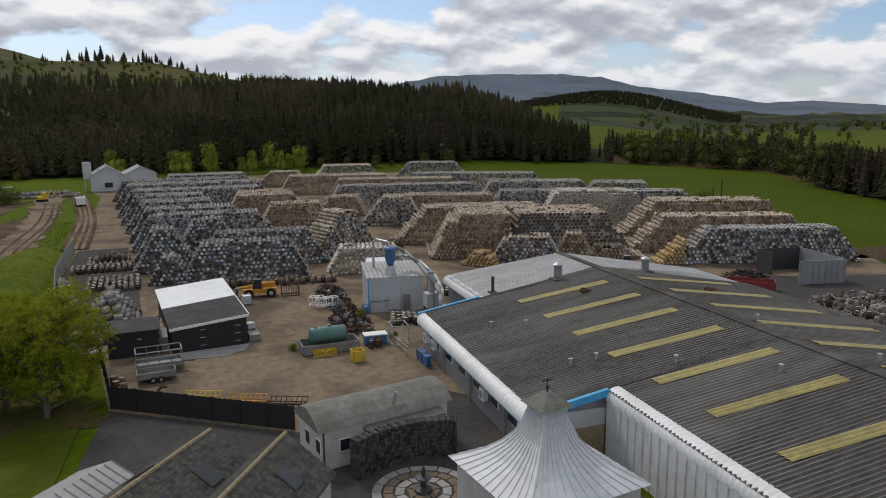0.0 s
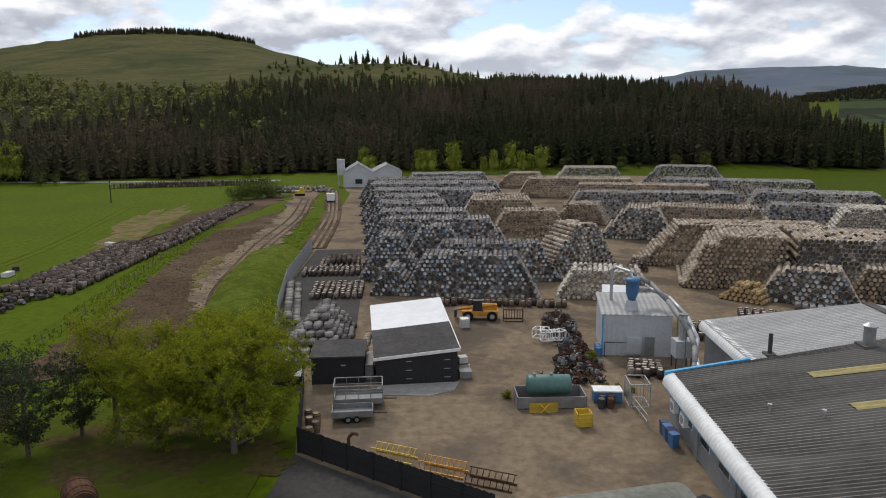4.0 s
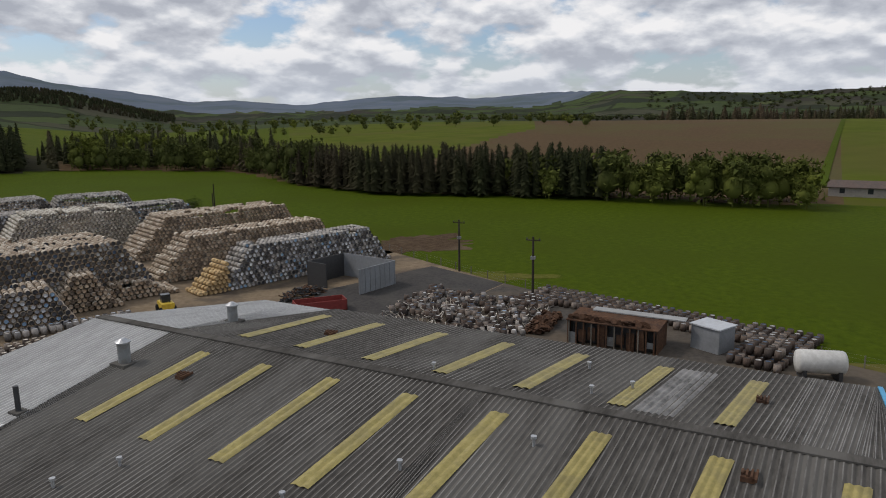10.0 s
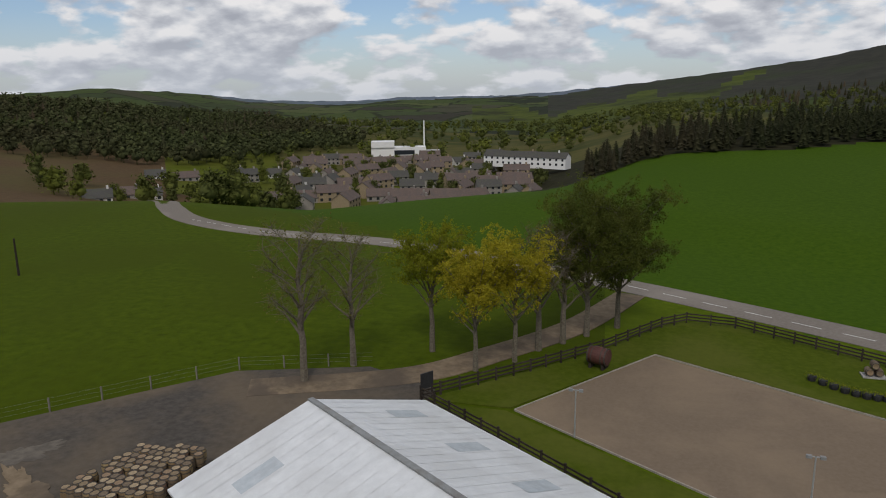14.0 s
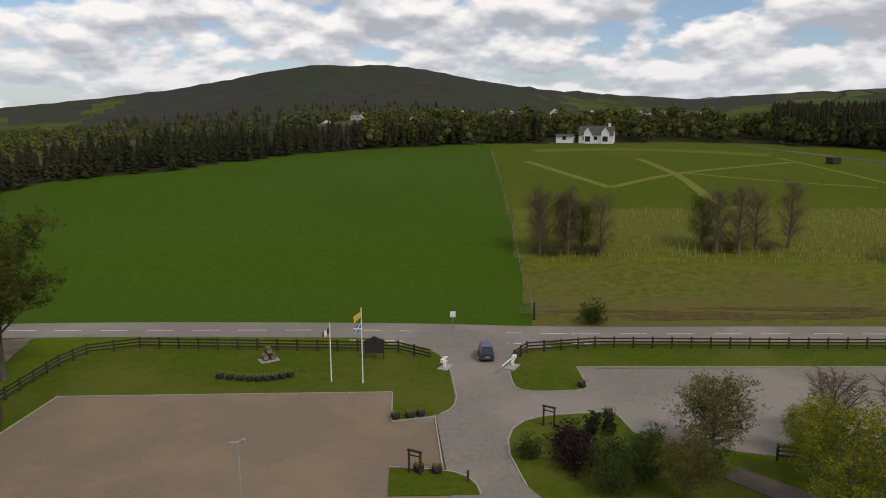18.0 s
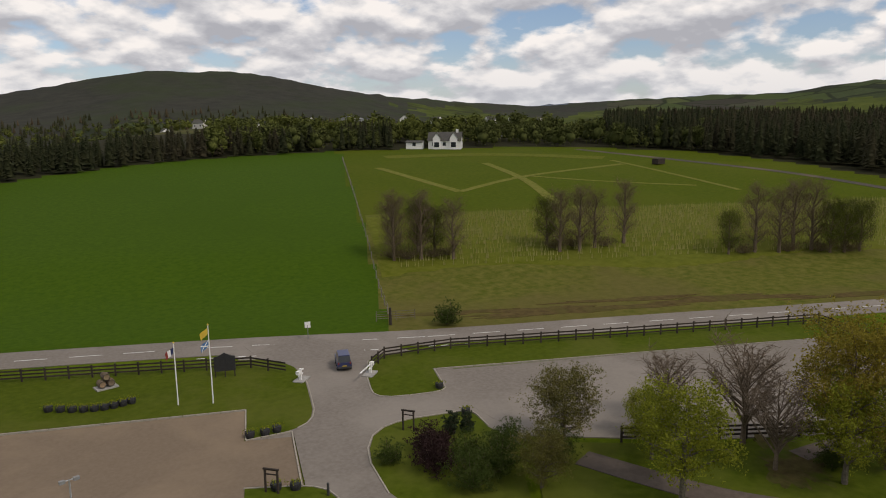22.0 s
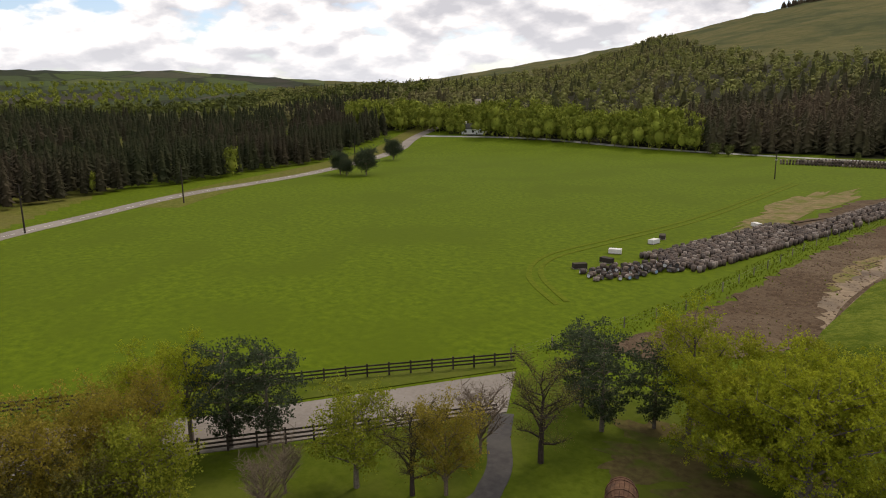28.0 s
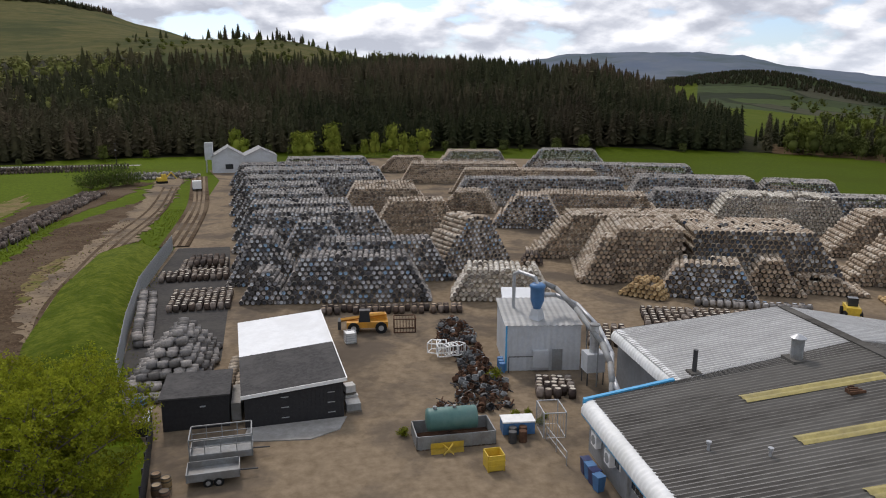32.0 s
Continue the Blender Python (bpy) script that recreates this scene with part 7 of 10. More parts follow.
def grow(seed, height, spread, clear=0.28, forks=7, twigs=5, lift=0.75):
    """Segments of trunk, limbs and twigs, and the twig ends that bear leaves."""
    r = random.Random(seed)
    segs, tips = [], []
    base = height * 0.022 + 0.05
    p, pts = Vector((0, 0, 0)), []
    steps = 7
    for i in range(steps):
        q = Vector((r.uniform(-0.03, 0.03) * height * i / steps, r.uniform(-0.03, 0.03) * height * i / steps, height * 0.86 * (i + 1) / steps))
        segs.append((p, q, base * (1 - 0.8 * i / steps), base * (1 - 0.8 * (i + 1) / steps)))
        pts.append((p, q))
        p = q
    tips.append(p)
    for k in range(forks * 3):
        t = clear + (0.95 - clear) * (k + r.random()) / (forks * 3)
        i = min(int(t * steps), steps - 1)
        o = pts[i][0].lerp(pts[i][1], t * steps - i)
        a = k * 2.4 + r.uniform(-0.5, 0.5)
        reach = spread * (0.45 + 0.65 * math.sin(math.pi * min(1, (1.02 - t) / (1.02 - clear) * 0.62 + 0.1))) * r.uniform(0.75, 1.1)
        e = o + Vector((math.cos(a) * reach, math.sin(a) * reach, reach * lift * r.uniform(0.5, 1.2)))
        mid = o.lerp(e, 0.5) + Vector((r.uniform(-1, 1), r.uniform(-1, 1), r.uniform(-0.5, 1))) * reach * 0.1
        rr = base * 0.42 * (1.1 - t)
        segs += [(o, mid, rr + 0.015, rr * 0.6 + 0.012), (mid, e, rr * 0.6 + 0.012, 0.012)]
        tips.append(e)
        for j in range(twigs):
            u = 0.35 + 0.65 * (j + r.random()) / twigs
            s = o.lerp(mid, u * 2) if u < 0.5 else mid.lerp(e, u * 2 - 1)
            w = s + Vector((r.uniform(-1, 1), r.uniform(-1, 1), r.uniform(-0.2, 1.0))) * reach * 0.36
            segs.append((s, w, 0.016, 0.007))
            tips += [w, s.lerp(w, 0.5)]
    return segs, tips


def leaves(name, tips, per, size, cloud, mat, seed, flat_=0.6):
    r = np.random.default_rng(seed)
    c = np.repeat(np.array([tuple(t) for t in tips]), int(per * 1.15), 0)
    n = len(c)
    k = max(3, int(per * 1.15) // 7)
    heart = r.normal(0, cloud * 0.95, (n // k + 1, 3)) * [1, 1, flat_ + 0.2]
    c = c + np.repeat(heart, k, 0)[:n] + r.normal(0, cloud * 0.26, (n, 3))
    u = r.normal(0, 1, (n, 3))
    u /= np.linalg.norm(u, axis=1)[:, None]
    w = np.cross(u, r.normal(0, 1, (n, 3)))
    w /= np.linalg.norm(w, axis=1)[:, None] + 1e-9
    s = size * 0.82 * r.uniform(0.6, 1.4, (n, 1))
    v = np.stack([c - u * s, c - w * s * 0.6, c + u * s, c + w * s * 0.6], 1).reshape(-1, 3)
    v[:, 2] = np.maximum(v[:, 2], 0.25)
    return arrays_mesh(name, v, np.arange(4 * n).reshape(-1, 4), 0, [mat])


def tree(name, label, seed, height, spread, leaf, per, size, cloud, bark="bark", bare=0.0, **k):
    segs, tips = grow(seed, height, spread, **k)
    tips = [p for i, p in enumerate(tips) if p.z > bare * height or i % 6 == 0]
    t = thing(name, label, "tree")
    part("trunk", limb_mesh("trunk", segs, bark), bark, t)
    if per:
        tagged(part("crown", leaves("crown", tips, per, size, cloud, leaf, seed), leaf, t), kind="stuff")
    return t


def pine_tree(name, label, seed, height, spread):
    r = random.Random(seed)
    segs, tips = [(Vector((0, 0, 0)), Vector((0, 0, height * 0.95)), 0.2, 0.03)], []
    for k in range(34):
        t = 0.18 + 0.8 * k / 34
        a = k * 2.4
        reach = spread * (0.3 + 0.62 * math.sin(math.pi * min(1.0, (1.04 - t) * 1.25)) ** 0.7) * r.uniform(0.6, 1.15)
        o = Vector((0, 0, height * 0.95 * t))
        e = o + Vector((math.cos(a) * reach, math.sin(a) * reach, reach * r.uniform(-0.05, 0.3)))
        segs.append((o, e, 0.05, 0.012))
        tips += [o.lerp(e, u) for u in (0.4, 0.6, 0.8, 0.9, 1.0)]
    tips += [Vector((0, 0, height * u)) for u in (0.9, 0.95, 1.0)]
    t = thing(name, label, "tree")
    part("trunk", limb_mesh("trunk", segs, "bark"), "bark", t)
    tagged(part("crown", leaves("crown", tips, 34, 0.11, 0.36, "pine", seed, 0.3), "pine", t), kind="stuff")
    return t


def bush(name, label, seed, height, spread, leaf, per=40, size=0.11):
    r = random.Random(seed)
    segs, tips = [], []
    for k in range(22):
        a, b = k * 2.4, r.random() ** 0.5
        e = Vector((math.cos(a) * spread * b, math.sin(a) * spread * b, height * r.uniform(0.35, 1.0) * (1.15 - 0.5 * b)))
        segs.append((Vector((0, 0, 0)), e, 0.03, 0.01))
        tips += [e, e * 0.75, e * 0.5]
    t = thing(name, label, "bush")
    part("stem", limb_mesh("stem", segs, "twig"), "twig", t)
    tagged(part("crown", leaves("crown", tips, per, size, spread * 0.2, leaf, seed), leaf, t), kind="stuff")
    return t


def put(proto, spots, group=""):
    """Stands a tree on its first spot and copies of it on the others: x, y, scale, turn."""
    for i, (x, y, s, turn) in enumerate(spots):
        m = pose(x, y, float(ground(x, y)), 0, 0, turn)
        ob = proto if i == 0 else copy_thing(proto, m)
        ob.matrix_basis = m @ Matrix.Diagonal((s, s, s, 1))
        if group:
            tagged(ob, group=group)


put(tree("maple_tree", "large maple in golden spring leaf on the lawn", 31, 9.4, 4.3, "leafgold", 92, 0.095, 0.42, clear=0.07, forks=10, lift=0.7), [(-15.2, 39.3, 1.0, 0)])
put(tree("maple_tree", "broad maple in young yellow-green leaf", 32, 8.6, 3.6, "leaf", 84, 0.095, 0.42, clear=0.06, forks=10, lift=0.65), [(-18.6, 42.6, 1.0, 40), (-20.8, 40.6, 0.86, 160), (-14.6, 43.0, 0.92, 250)])
put(tree("maple_tree", "slender maple with golden-green leaves", 33, 9.0, 2.2, "leafgold", 50, 0.09, 0.4, clear=0.24, lift=1.2), [(-25.2, 43.5, 1.0, 0), (-45.8, 13.4, 0.85, 90), (-47.6, 16.2, 0.8, 10)])
put(pine_tree("pine_tree", "dark spreading pine beside the path", 34, 7.4, 3.1), [(-29.6, 39.4, 1.0, 0), (-43.9, 20.4, 1.0, 100), (-45.0, 18.0, 1.05, 30), (-58.6, -11.2, 0.86, 70), (-33.2, 41.5, 0.95, 200), (-27.4, 42.6, 0.85, 300)])
put(tree("bare_tree", "thin dark-stemmed tree just in bud", 35, 7.6, 2.2, "leafgrey", 5, 0.06, 0.3, "darktwig", twigs=26, clear=0.2, lift=1.0), [(-29.4, 32.8, 1.0, 0), (-31.8, 24.0, 0.8, 50), (-40.5, 4.5, 0.9, 150)])
put(tree("bare_tree", "bare reddish-brown round-headed tree", 36, 5.0, 1.9, "twig", 0, 0.1, 0.3, "twig", twigs=34, forks=12, clear=0.22, lift=1.35), [(-46.2, -19.4, 1.28, 0), (-46.2, -25.2, 0.92, 80), (-32.9, 30.6, 0.85, 20), (-44.0, -16.3, 1.05, 130), (-41.0, -23.0, 0.5, 0), (-37.1, 18.2, 0.62, 220), (-35.2, 16.0, 0.7, 20)])
put(tree("birch_tree", "bright green young tree in fresh leaf", 37, 6.6, 2.2, "leafbright", 46, 0.085, 0.4, "palebark", clear=0.2), [(-34.8, 21.9, 1.0, 0), (-37.4, 10.2, 1.08, 120), (-36.2, -18.6, 1.1, 200), (-39.6, -22.6, 0.66, 60), (-45.2, -12.6, 1.02, 40), (-42.6, -25.0, 0.55, 10), (-49.4, 13.0, 0.9, 260)])
put(tree("birch_tree", "pale willow-like tree in soft leaf", 38, 6.0, 2.4, "leafgrey", 60, 0.075, 0.42, clear=0.1, forks=9), [(-38.0, -28.6, 0.82, 0), (-36.0, 2.5, 0.95, 90), (-38.5, 8.2, 0.9, 180), (-49.0, -11.4, 0.5, 30), (-31.5, -25.4, 0.6, 60)])
put(tree("maple_tree", "round tree with thin russet-gold young leaves", 39, 7.4, 2.9, "leafrust", 44, 0.085, 0.4, "twig", clear=0.16, forks=9, twigs=7, lift=1.2), [(-47.6, -13.4, 1.18, 0), (-39.8, 1.8, 1.0, 70), (-40.2, 6.6, 1.0, 140), (-30.5, 25.6, 0.72, 200), (-42.5, 10.5, 0.9, 280)])
put(tree("beech_tree", "tall roadside tree with bare pale limbs", 40, 11.5, 2.3, "leafgrey", 3, 0.07, 0.3, "palebark", clear=0.3, twigs=30, forks=6, lift=1.5), [(28.2, -49.6, 1.25, 0), (25.6, -54.0, 1.1, 120), (10.2, -62.0, 1.1, 60), (8.2, -64.5, 1.05, 200)])
put(tree("beech_tree", "tall roadside tree with golden-green crown", 41, 10.2, 2.9, "leafamber", 84, 0.1, 0.42, "palebark", clear=0.4, forks=8, lift=1.3, bare=0.66), [(14.7, -55.6, 0.95, 0), (11.8, -58.6, 1.0, 100)])
put(tree("beech_tree", "tall roadside tree with fresh green crown", 42, 11.2, 2.9, "leaf", 84, 0.1, 0.42, "palebark", clear=0.42, forks=7, lift=1.3, bare=0.6), [(19.8, -59.2, 1.0, 0)])
put(tree("beech_tree", "tall roadside tree in dense darker leaf", 43, 12.2, 4.4, "leafolive", 150, 0.1, 0.6, "palebark", clear=0.3, forks=9, lift=1.2, bare=0.4), [(6.2, -67.2, 1.0, 0), (3.4, -70.6, 1.0, 130)])
put(tree("birch_tree", "slender hedgerow birch just coming into leaf", 44, 11.4, 1.9, "leafhaze", 8, 0.06, 0.55, "twig", twigs=30, clear=0.1, lift=1.25), [(-70.0, -80.0, 1.0, 0), (-66.4, -82.2, 0.9, 50), (-73.8, -76.8, 0.9, 90), (-67.8, -84.0, 0.95, 150), (-91.7, -66.1, 1.0, 20), (-95.0, -65.5, 0.9, 60), (-100.5, -63.6, 1.0, 190), (-89.0, -68.0, 0.95, 200), (-113.1, -47.2, 1.05, 140), (-116.0, -44.5, 1.0, 40), (-121.5, -41.5, 1.1, 90), (-119.0, -43.5, 1.1, 20)])
put(tree("alder_tree", "dusky green hedgerow tree", 45, 8.6, 1.9, "leafolive", 24, 0.075, 0.5, "twig", clear=0.08, twigs=12, lift=1.1), [(-71.6, -82.6, 1.0, 0), (-73.4, -80.6, 0.9, 60), (-90.0, -71.4, 0.95, 80), (-108.8, -49.5, 0.85, 120), (-124.5, -37.5, 1.05, 70), (-127.0, -36.0, 1.0, 210), (-122.6, -39.0, 1.0, 20)])
put(bush("scrub_bush", "low tan-green scrub under the birches", 52, 2.6, 2.2, "leafhaze", 40, 0.07), [(-68.4, -81.4, 1.0, 0), (-72.0, -79.4, 0.9, 70), (-66.8, -83.4, 0.8, 130), (-74.4, -78.6, 0.8, 200), (-92.6, -68.2, 1.0, 30), (-96.8, -65.0, 0.9, 110), (-89.6, -69.6, 0.9, 190), (-111.2, -48.2, 0.9, 60), (-117.6, -43.8, 1.0, 140), (-122.0, -40.4, 1.1, 10), (-125.8, -37.0, 1.1, 250)])
put(bush("laurel_bush", "dark evergreen bush by the gate", 46, 2.4, 1.4, "leafdark", 60, 0.08), [(-52.6, -56.0, 1.15, 0), (-26.8, -34.6, 0.7, 100), (-30.8, -31.0, 0.9, 200)])
put(bush("copper_bush", "dark copper-leaved rounded bush", 47, 2.2, 1.4, "copper", 60, 0.08), [(-30.2, -34.2, 0.95, 0), (-28.4, -31.8, 1.0, 120), (-29.4, -32.9, 0.9, 60)])
put(bush("juniper_bush", "narrow dark columnar evergreen", 48, 2.4, 0.55, "pine", 60, 0.07), [(-32.8, -34.8, 1.0, 0), (-33.8, -34.2, 0.9, 70)])
put(bush("willow_bush", "broad green bush in young leaf", 49, 4.0, 2.4, "leafdark", 110, 0.085), [(-33.6, -30.2, 0.62, 0), (-31.0, -28.6, 0.7, 90), (-35.2, -27.0, 0.6, 160), (-47.5, 9.5, 0.8, 60), (-43.0, 1.0, 0.85, 250), (-42.0, 4.4, 0.9, 20), (-28.4, -28.4, 0.7, 200), (-46.8, -13.8, 0.5, 0)])
put(bush("gorse_bush", "rounded bush standing in the field", 50, 3.4, 2.6, "leafdark"), [(117, 148, 1.0, 0), (-57.5, 200, 1.7, 40), (-53.5, 203, 1.9, 100), (-50, 206, 1.6, 200), (131, 137, 0.8, 80)])
put(tree("field_tree", "lone dark bushy tree by the far road", 51, 7, 2.6, "pine", 40, 0.16, 0.6, clear=0.1), [(-196, 118, 1.0, 0), (-190.5, 117, 0.7, 90), (-226, 160, 1.1, 30), (-187, 122, 1.15, 200)])


# ---- things in the yard ----
def cage(parent, name, x0, x1, y0, y1, z0, z1, r, material):
    """Bars along the edges of a box, each one a part."""
    for x in (x0, x1):
        for y in (y0, y1):
            part(name, Shape().box(x - r, x + r, y - r, y + r, z0, z1), material, parent)
        for z in (z0, z1):
            part(name, Shape().box(x - r, x + r, y0 + r, y1 - r, z - r, z + r), material, parent)
    for y in (y0, y1):
        for z in (z0, z1):
            part(name, Shape().box(x0 + r, x1 - r, y - r, y + r, z - r, z + r), material, parent)


def wheel(parent, x, y, z, r, w=0.25):
    t = part("wheel", Shape().tube((x - w / 2, y, z), (x + w / 2, y, z), r, n=16), "rubber", parent)
    part("rim", Shape().tube((x - w / 2 - 0.02, y, z), (x + w / 2 + 0.02, y, z), r * 0.5, n=10), "steel", t)
    return t


def trailer(label, m, length, width, floor, side, caged):
    t = thing("trailer", label, "trailer", m, "yard trailers")
    part("bed", Shape().box(0, length, 0, width, floor - 0.12, floor), "greysteel", t)
    for x0, x1, y0, y1 in ((0, length, 0, 0.06), (0, length, width - 0.06, width), (0, 0.06, 0, width), (length - 0.06, length, 0, width)):
        part("side_board", Shape().box(x0, x1, y0, y1, floor, floor + side), "greysteel", t)
    if caged:
        cage(t, "cage_bar", 0.05, length - 0.05, 0.05, width - 0.05, floor + side, floor + side + 1.1, 0.035, "greysteel")
        for i in range(1, 4):
            for y in (0.05, width - 0.05):
                part("stanchion", Shape().tube((length * i / 4, y, floor + side), (length * i / 4, y, floor + side + 1.1), 0.03, n=6), "greysteel", t)
        for y in (0.05, width - 0.05):
            part("rail", Shape().tube((0, y, floor + side + 0.55), (length, y, floor + side + 0.55), 0.03, n=6), "greysteel", t)
    part("drawbar", Shape().path([(length, width / 2, floor - 0.1), (length + 1.1, width / 2, floor - 0.15)], 0.05, 6), "darkmetal", t)
    for x in (length * 0.4, length * 0.6):
        for y in (0.1, width - 0.1):
            w = part("wheel", Shape().tube((x, y - 0.1, 0.3), (x, y + 0.1, 0.3), 0.3, n=14), "rubber", t)
            part("rim", Shape().tube((x, y - 0.12, 0.3), (x, y + 0.12, 0.3), 0.15, n=10), "steel", w)
    return t


trailer("galvanised plant trailer with cage sides", pose(-9.2, 46.4, 0, 0, 0, 4), 4.0, 2.1, 0.65, 0.3, True)
trailer("low grey flat trailer with short sides", pose(-9.0, 43.9, 0, 0, 0, 5), 3.2, 1.7, 0.6, 0.4, False)

sk = thing("skip", "long grey steel skip with a tank in it", "skip", pose(5.6, 46.2, 0, 0, 0, 0.5))
for x0, x1, y0, y1, z0, z1 in ((0, 5.6, 0, 0.08, 0, 1.05), (0, 5.6, 2.5, 2.58, 0, 1.05), (0, 0.08, 0, 2.58, 0, 1.05), (5.52, 5.6, 0, 2.58, 0, 1.05)):
    part("side", Shape().box(x0, x1, y0, y1, z0, z1), "greysteel", sk)
part("floor_plate", Shape().box(0, 5.6, 0, 2.58, 0.02, 0.12), "rust", sk)
for i in range(8):
    part("rib", Shape().box(0.3 + 0.7 * i, 0.38 + 0.7 * i, -0.06, 0, 0.1, 1.0), "greysteel", sk)
tk = thing("oil_tank", "teal-green painted cylindrical oil tank", "tank", pose(8.3, 47.6, 1.6))
part("shell", Shape().lathe([(0.3, -1.85), (0.78, -1.75), (0.82, -1.6), (0.82, 1.6), (0.78, 1.75), (0.3, 1.85)], 22, at=pose(0, 0, 0, 0, 90, 0)), "green", tk, smooth=True)
for x in (-1.2, 0.2):
    part("cap", Shape().tube((x, 0, 0.78), (x, 0, 0.98), 0.14, n=10), "greysteel", tk)
pl = thing("plough_blade", "yellow snow-plough blade lying before the skip", "plough", pose(6.5, 45.5, 0, 0, 0, 2))
part("blade", Shape().add([(0, 0, 0), (2.3, 0, 0), (2.3, 0.25, 0.35), (0, 0.25, 0.35), (0, 0.15, 0.8), (2.3, 0.15, 0.8)], [(0, 1, 2, 3), (3, 2, 5, 4), (1, 0, 3, 2)]), "yellow", pl)
for x0, x1 in ((0.8, 1.5), (1.5, 0.8)):
    part("brace", Shape().tube((x0, -0.3, 0.1), (x1, -0.05, 0.75), 0.05, n=6), "yellow", pl)

cr = thing("yellow_crate", "open yellow metal stillage crate", "crate", pose(9.7, 42.6, 0, 0, 0, 3))
for x0, x1, y0, y1 in ((0, 1.15, 0, 0.05), (0, 1.15, 1.1, 1.15), (0, 0.05, 0, 1.15), (1.1, 1.15, 0, 1.15)):
    part("side", Shape().box(x0, x1, y0, y1, 0.1, 1.15), "yellow", cr)
part("floor_plate", Shape().box(0, 1.15, 0, 1.15, 0.08, 0.14), "yellow", cr)
for x in (0.05, 1.1):
    for y in (0.05, 1.1):
        part("foot", Shape().box(x - 0.05, x + 0.05, y - 0.05, y + 0.05, 0, 0.1), "yellow", cr)
for z in (0.4, 0.75):
    part("band", Shape().box(-0.02, 1.17, -0.02, 0, z, z + 0.08), "yellow", cr)
bx = thing("chest_box", "pale blue and white metal chest", "box", pose(12.0, 47.3, 0, 0, 0, -4))
part("body", Shape().box(0, 2.3, 0, 1.2, 0.1, 1.0), "bluep", bx, "dusty teal sides")
part("lid", Shape().box(-0.04, 2.34, -0.04, 1.24, 1.0, 1.1), "white", bx)
for i in range(4):
    solid("oil_drum", Shape().lathe([(0.27, 0), (0.29, 0.05), (0.29, 0.3), (0.3, 0.33), (0.29, 0.36), (0.29, 0.8), (0.27, 0.86)], 14), "rust" if i % 2 else "darkmetal", "rusty steel drum beside the chest", "drum", pose(12.4 + 0.65 * (i % 2) + 0.1 * i, 46.3 + 0.65 * (i // 2), 0), "drums in the yard")

# rusty hoops and bundles in heaps
hr = random.Random(9)
ring_tones = ("rust", "rust", "darkmetal", "greysteel")
ring_meshes = []
for tone in ring_tones:
    me = Shape().lathe([(0.3, 0), (0.33, 0.03), (0.33, 0.42), (0.3, 0.45), (0.26, 0.42), (0.26, 0.03)], 10).mesh("hoop_ring")
    me.materials.append(M[tone])
    ring_meshes.append(me)


def heap_spot():
    """A place on the long uneven scrap heap between the skip and the boiler house."""
    while True:
        t, u = hr.random(), hr.uniform(-1, 1)
        wide = (2.5 - 1.4 * t) * (1 + 0.35 * math.sin(9 * t + 1))
        x, y = 10.9 + 3.4 * t + 0.8 * math.sin(5 * t) + wide * u, 51.4 + 22.5 * t
        if noise.noise((x * 0.45, y * 0.45, 3.0)) > -0.22 and not (x > 14.3 and 56.5 < y < 67.5):
            return x, y, 1 - abs(u)


for i in range(250):
    x, y, high = heap_spot()
    k = hr.randrange(4)
    ob = solid("hoop_ring", ring_meshes[k], ring_tones[k], "bundle of rusty cask hoops in a heap" if k < 2 else "bundle of grey cask hoops in a heap", "hoops", group="hoop bundles")
    ob.matrix_basis = pose(x, y, 0.02 + 0.6 * high * hr.random(), hr.uniform(-35, 35) if hr.random() < 0.5 else hr.uniform(60, 90), 0, hr.uniform(0, 180)) @ Matrix.Translation((0, 0, 0.12)) @ Matrix.Diagonal((*(hr.uniform(0.7, 1.0),) * 3, 1))
scrap = Shape()
for i in range(800):
    x, y, high = heap_spot()
    scrap.box(-0.4, 0.4, -0.05, 0.05, -0.03, 0.03, i % 3, at=pose(x, y, hr.uniform(0.05, 0.45), hr.uniform(-50, 50), hr.uniform(-40, 40), hr.uniform(0, 180)))
solid("scrap_litter", scrap, ["rust", "timber", "darkmetal"], "litter of rusty strips and broken staves", "scrap", kind="stuff")
for i in range(5):
    ib = thing("scrap_cage", "white tubular cage frame on the scrap heap", "cage", pose(10.0 + 0.9 * (i % 3), 62.2 + 0.9 * (i // 3), 0.55, 0, 0, 20 * i), "cage frames")
    cage(ib, "bar", 0, 1.1, 0, 0.9, 0, 0.9, 0.04, "white")
    for k in range(3):
        part("bar", Shape().box(0.25 + 0.3 * k, 0.29 + 0.3 * k, -0.02, 0.02, 0, 0.9), "steel", ib)
put(bush("weed_bush", "yellow-green weeds growing in the scrap", 60, 1.2, 0.7, "leafbright", 30, 0.07), [(14.0, 57.2, 1, 0), (15.2, 48.6, 0.5, 20), (15.9, 49.6, 0.4, 90), (14.8, 50.4, 0.45, 150), (13.6, 49.6, 0.7, 50), (5.0, 48.6, 0.6, 0)])

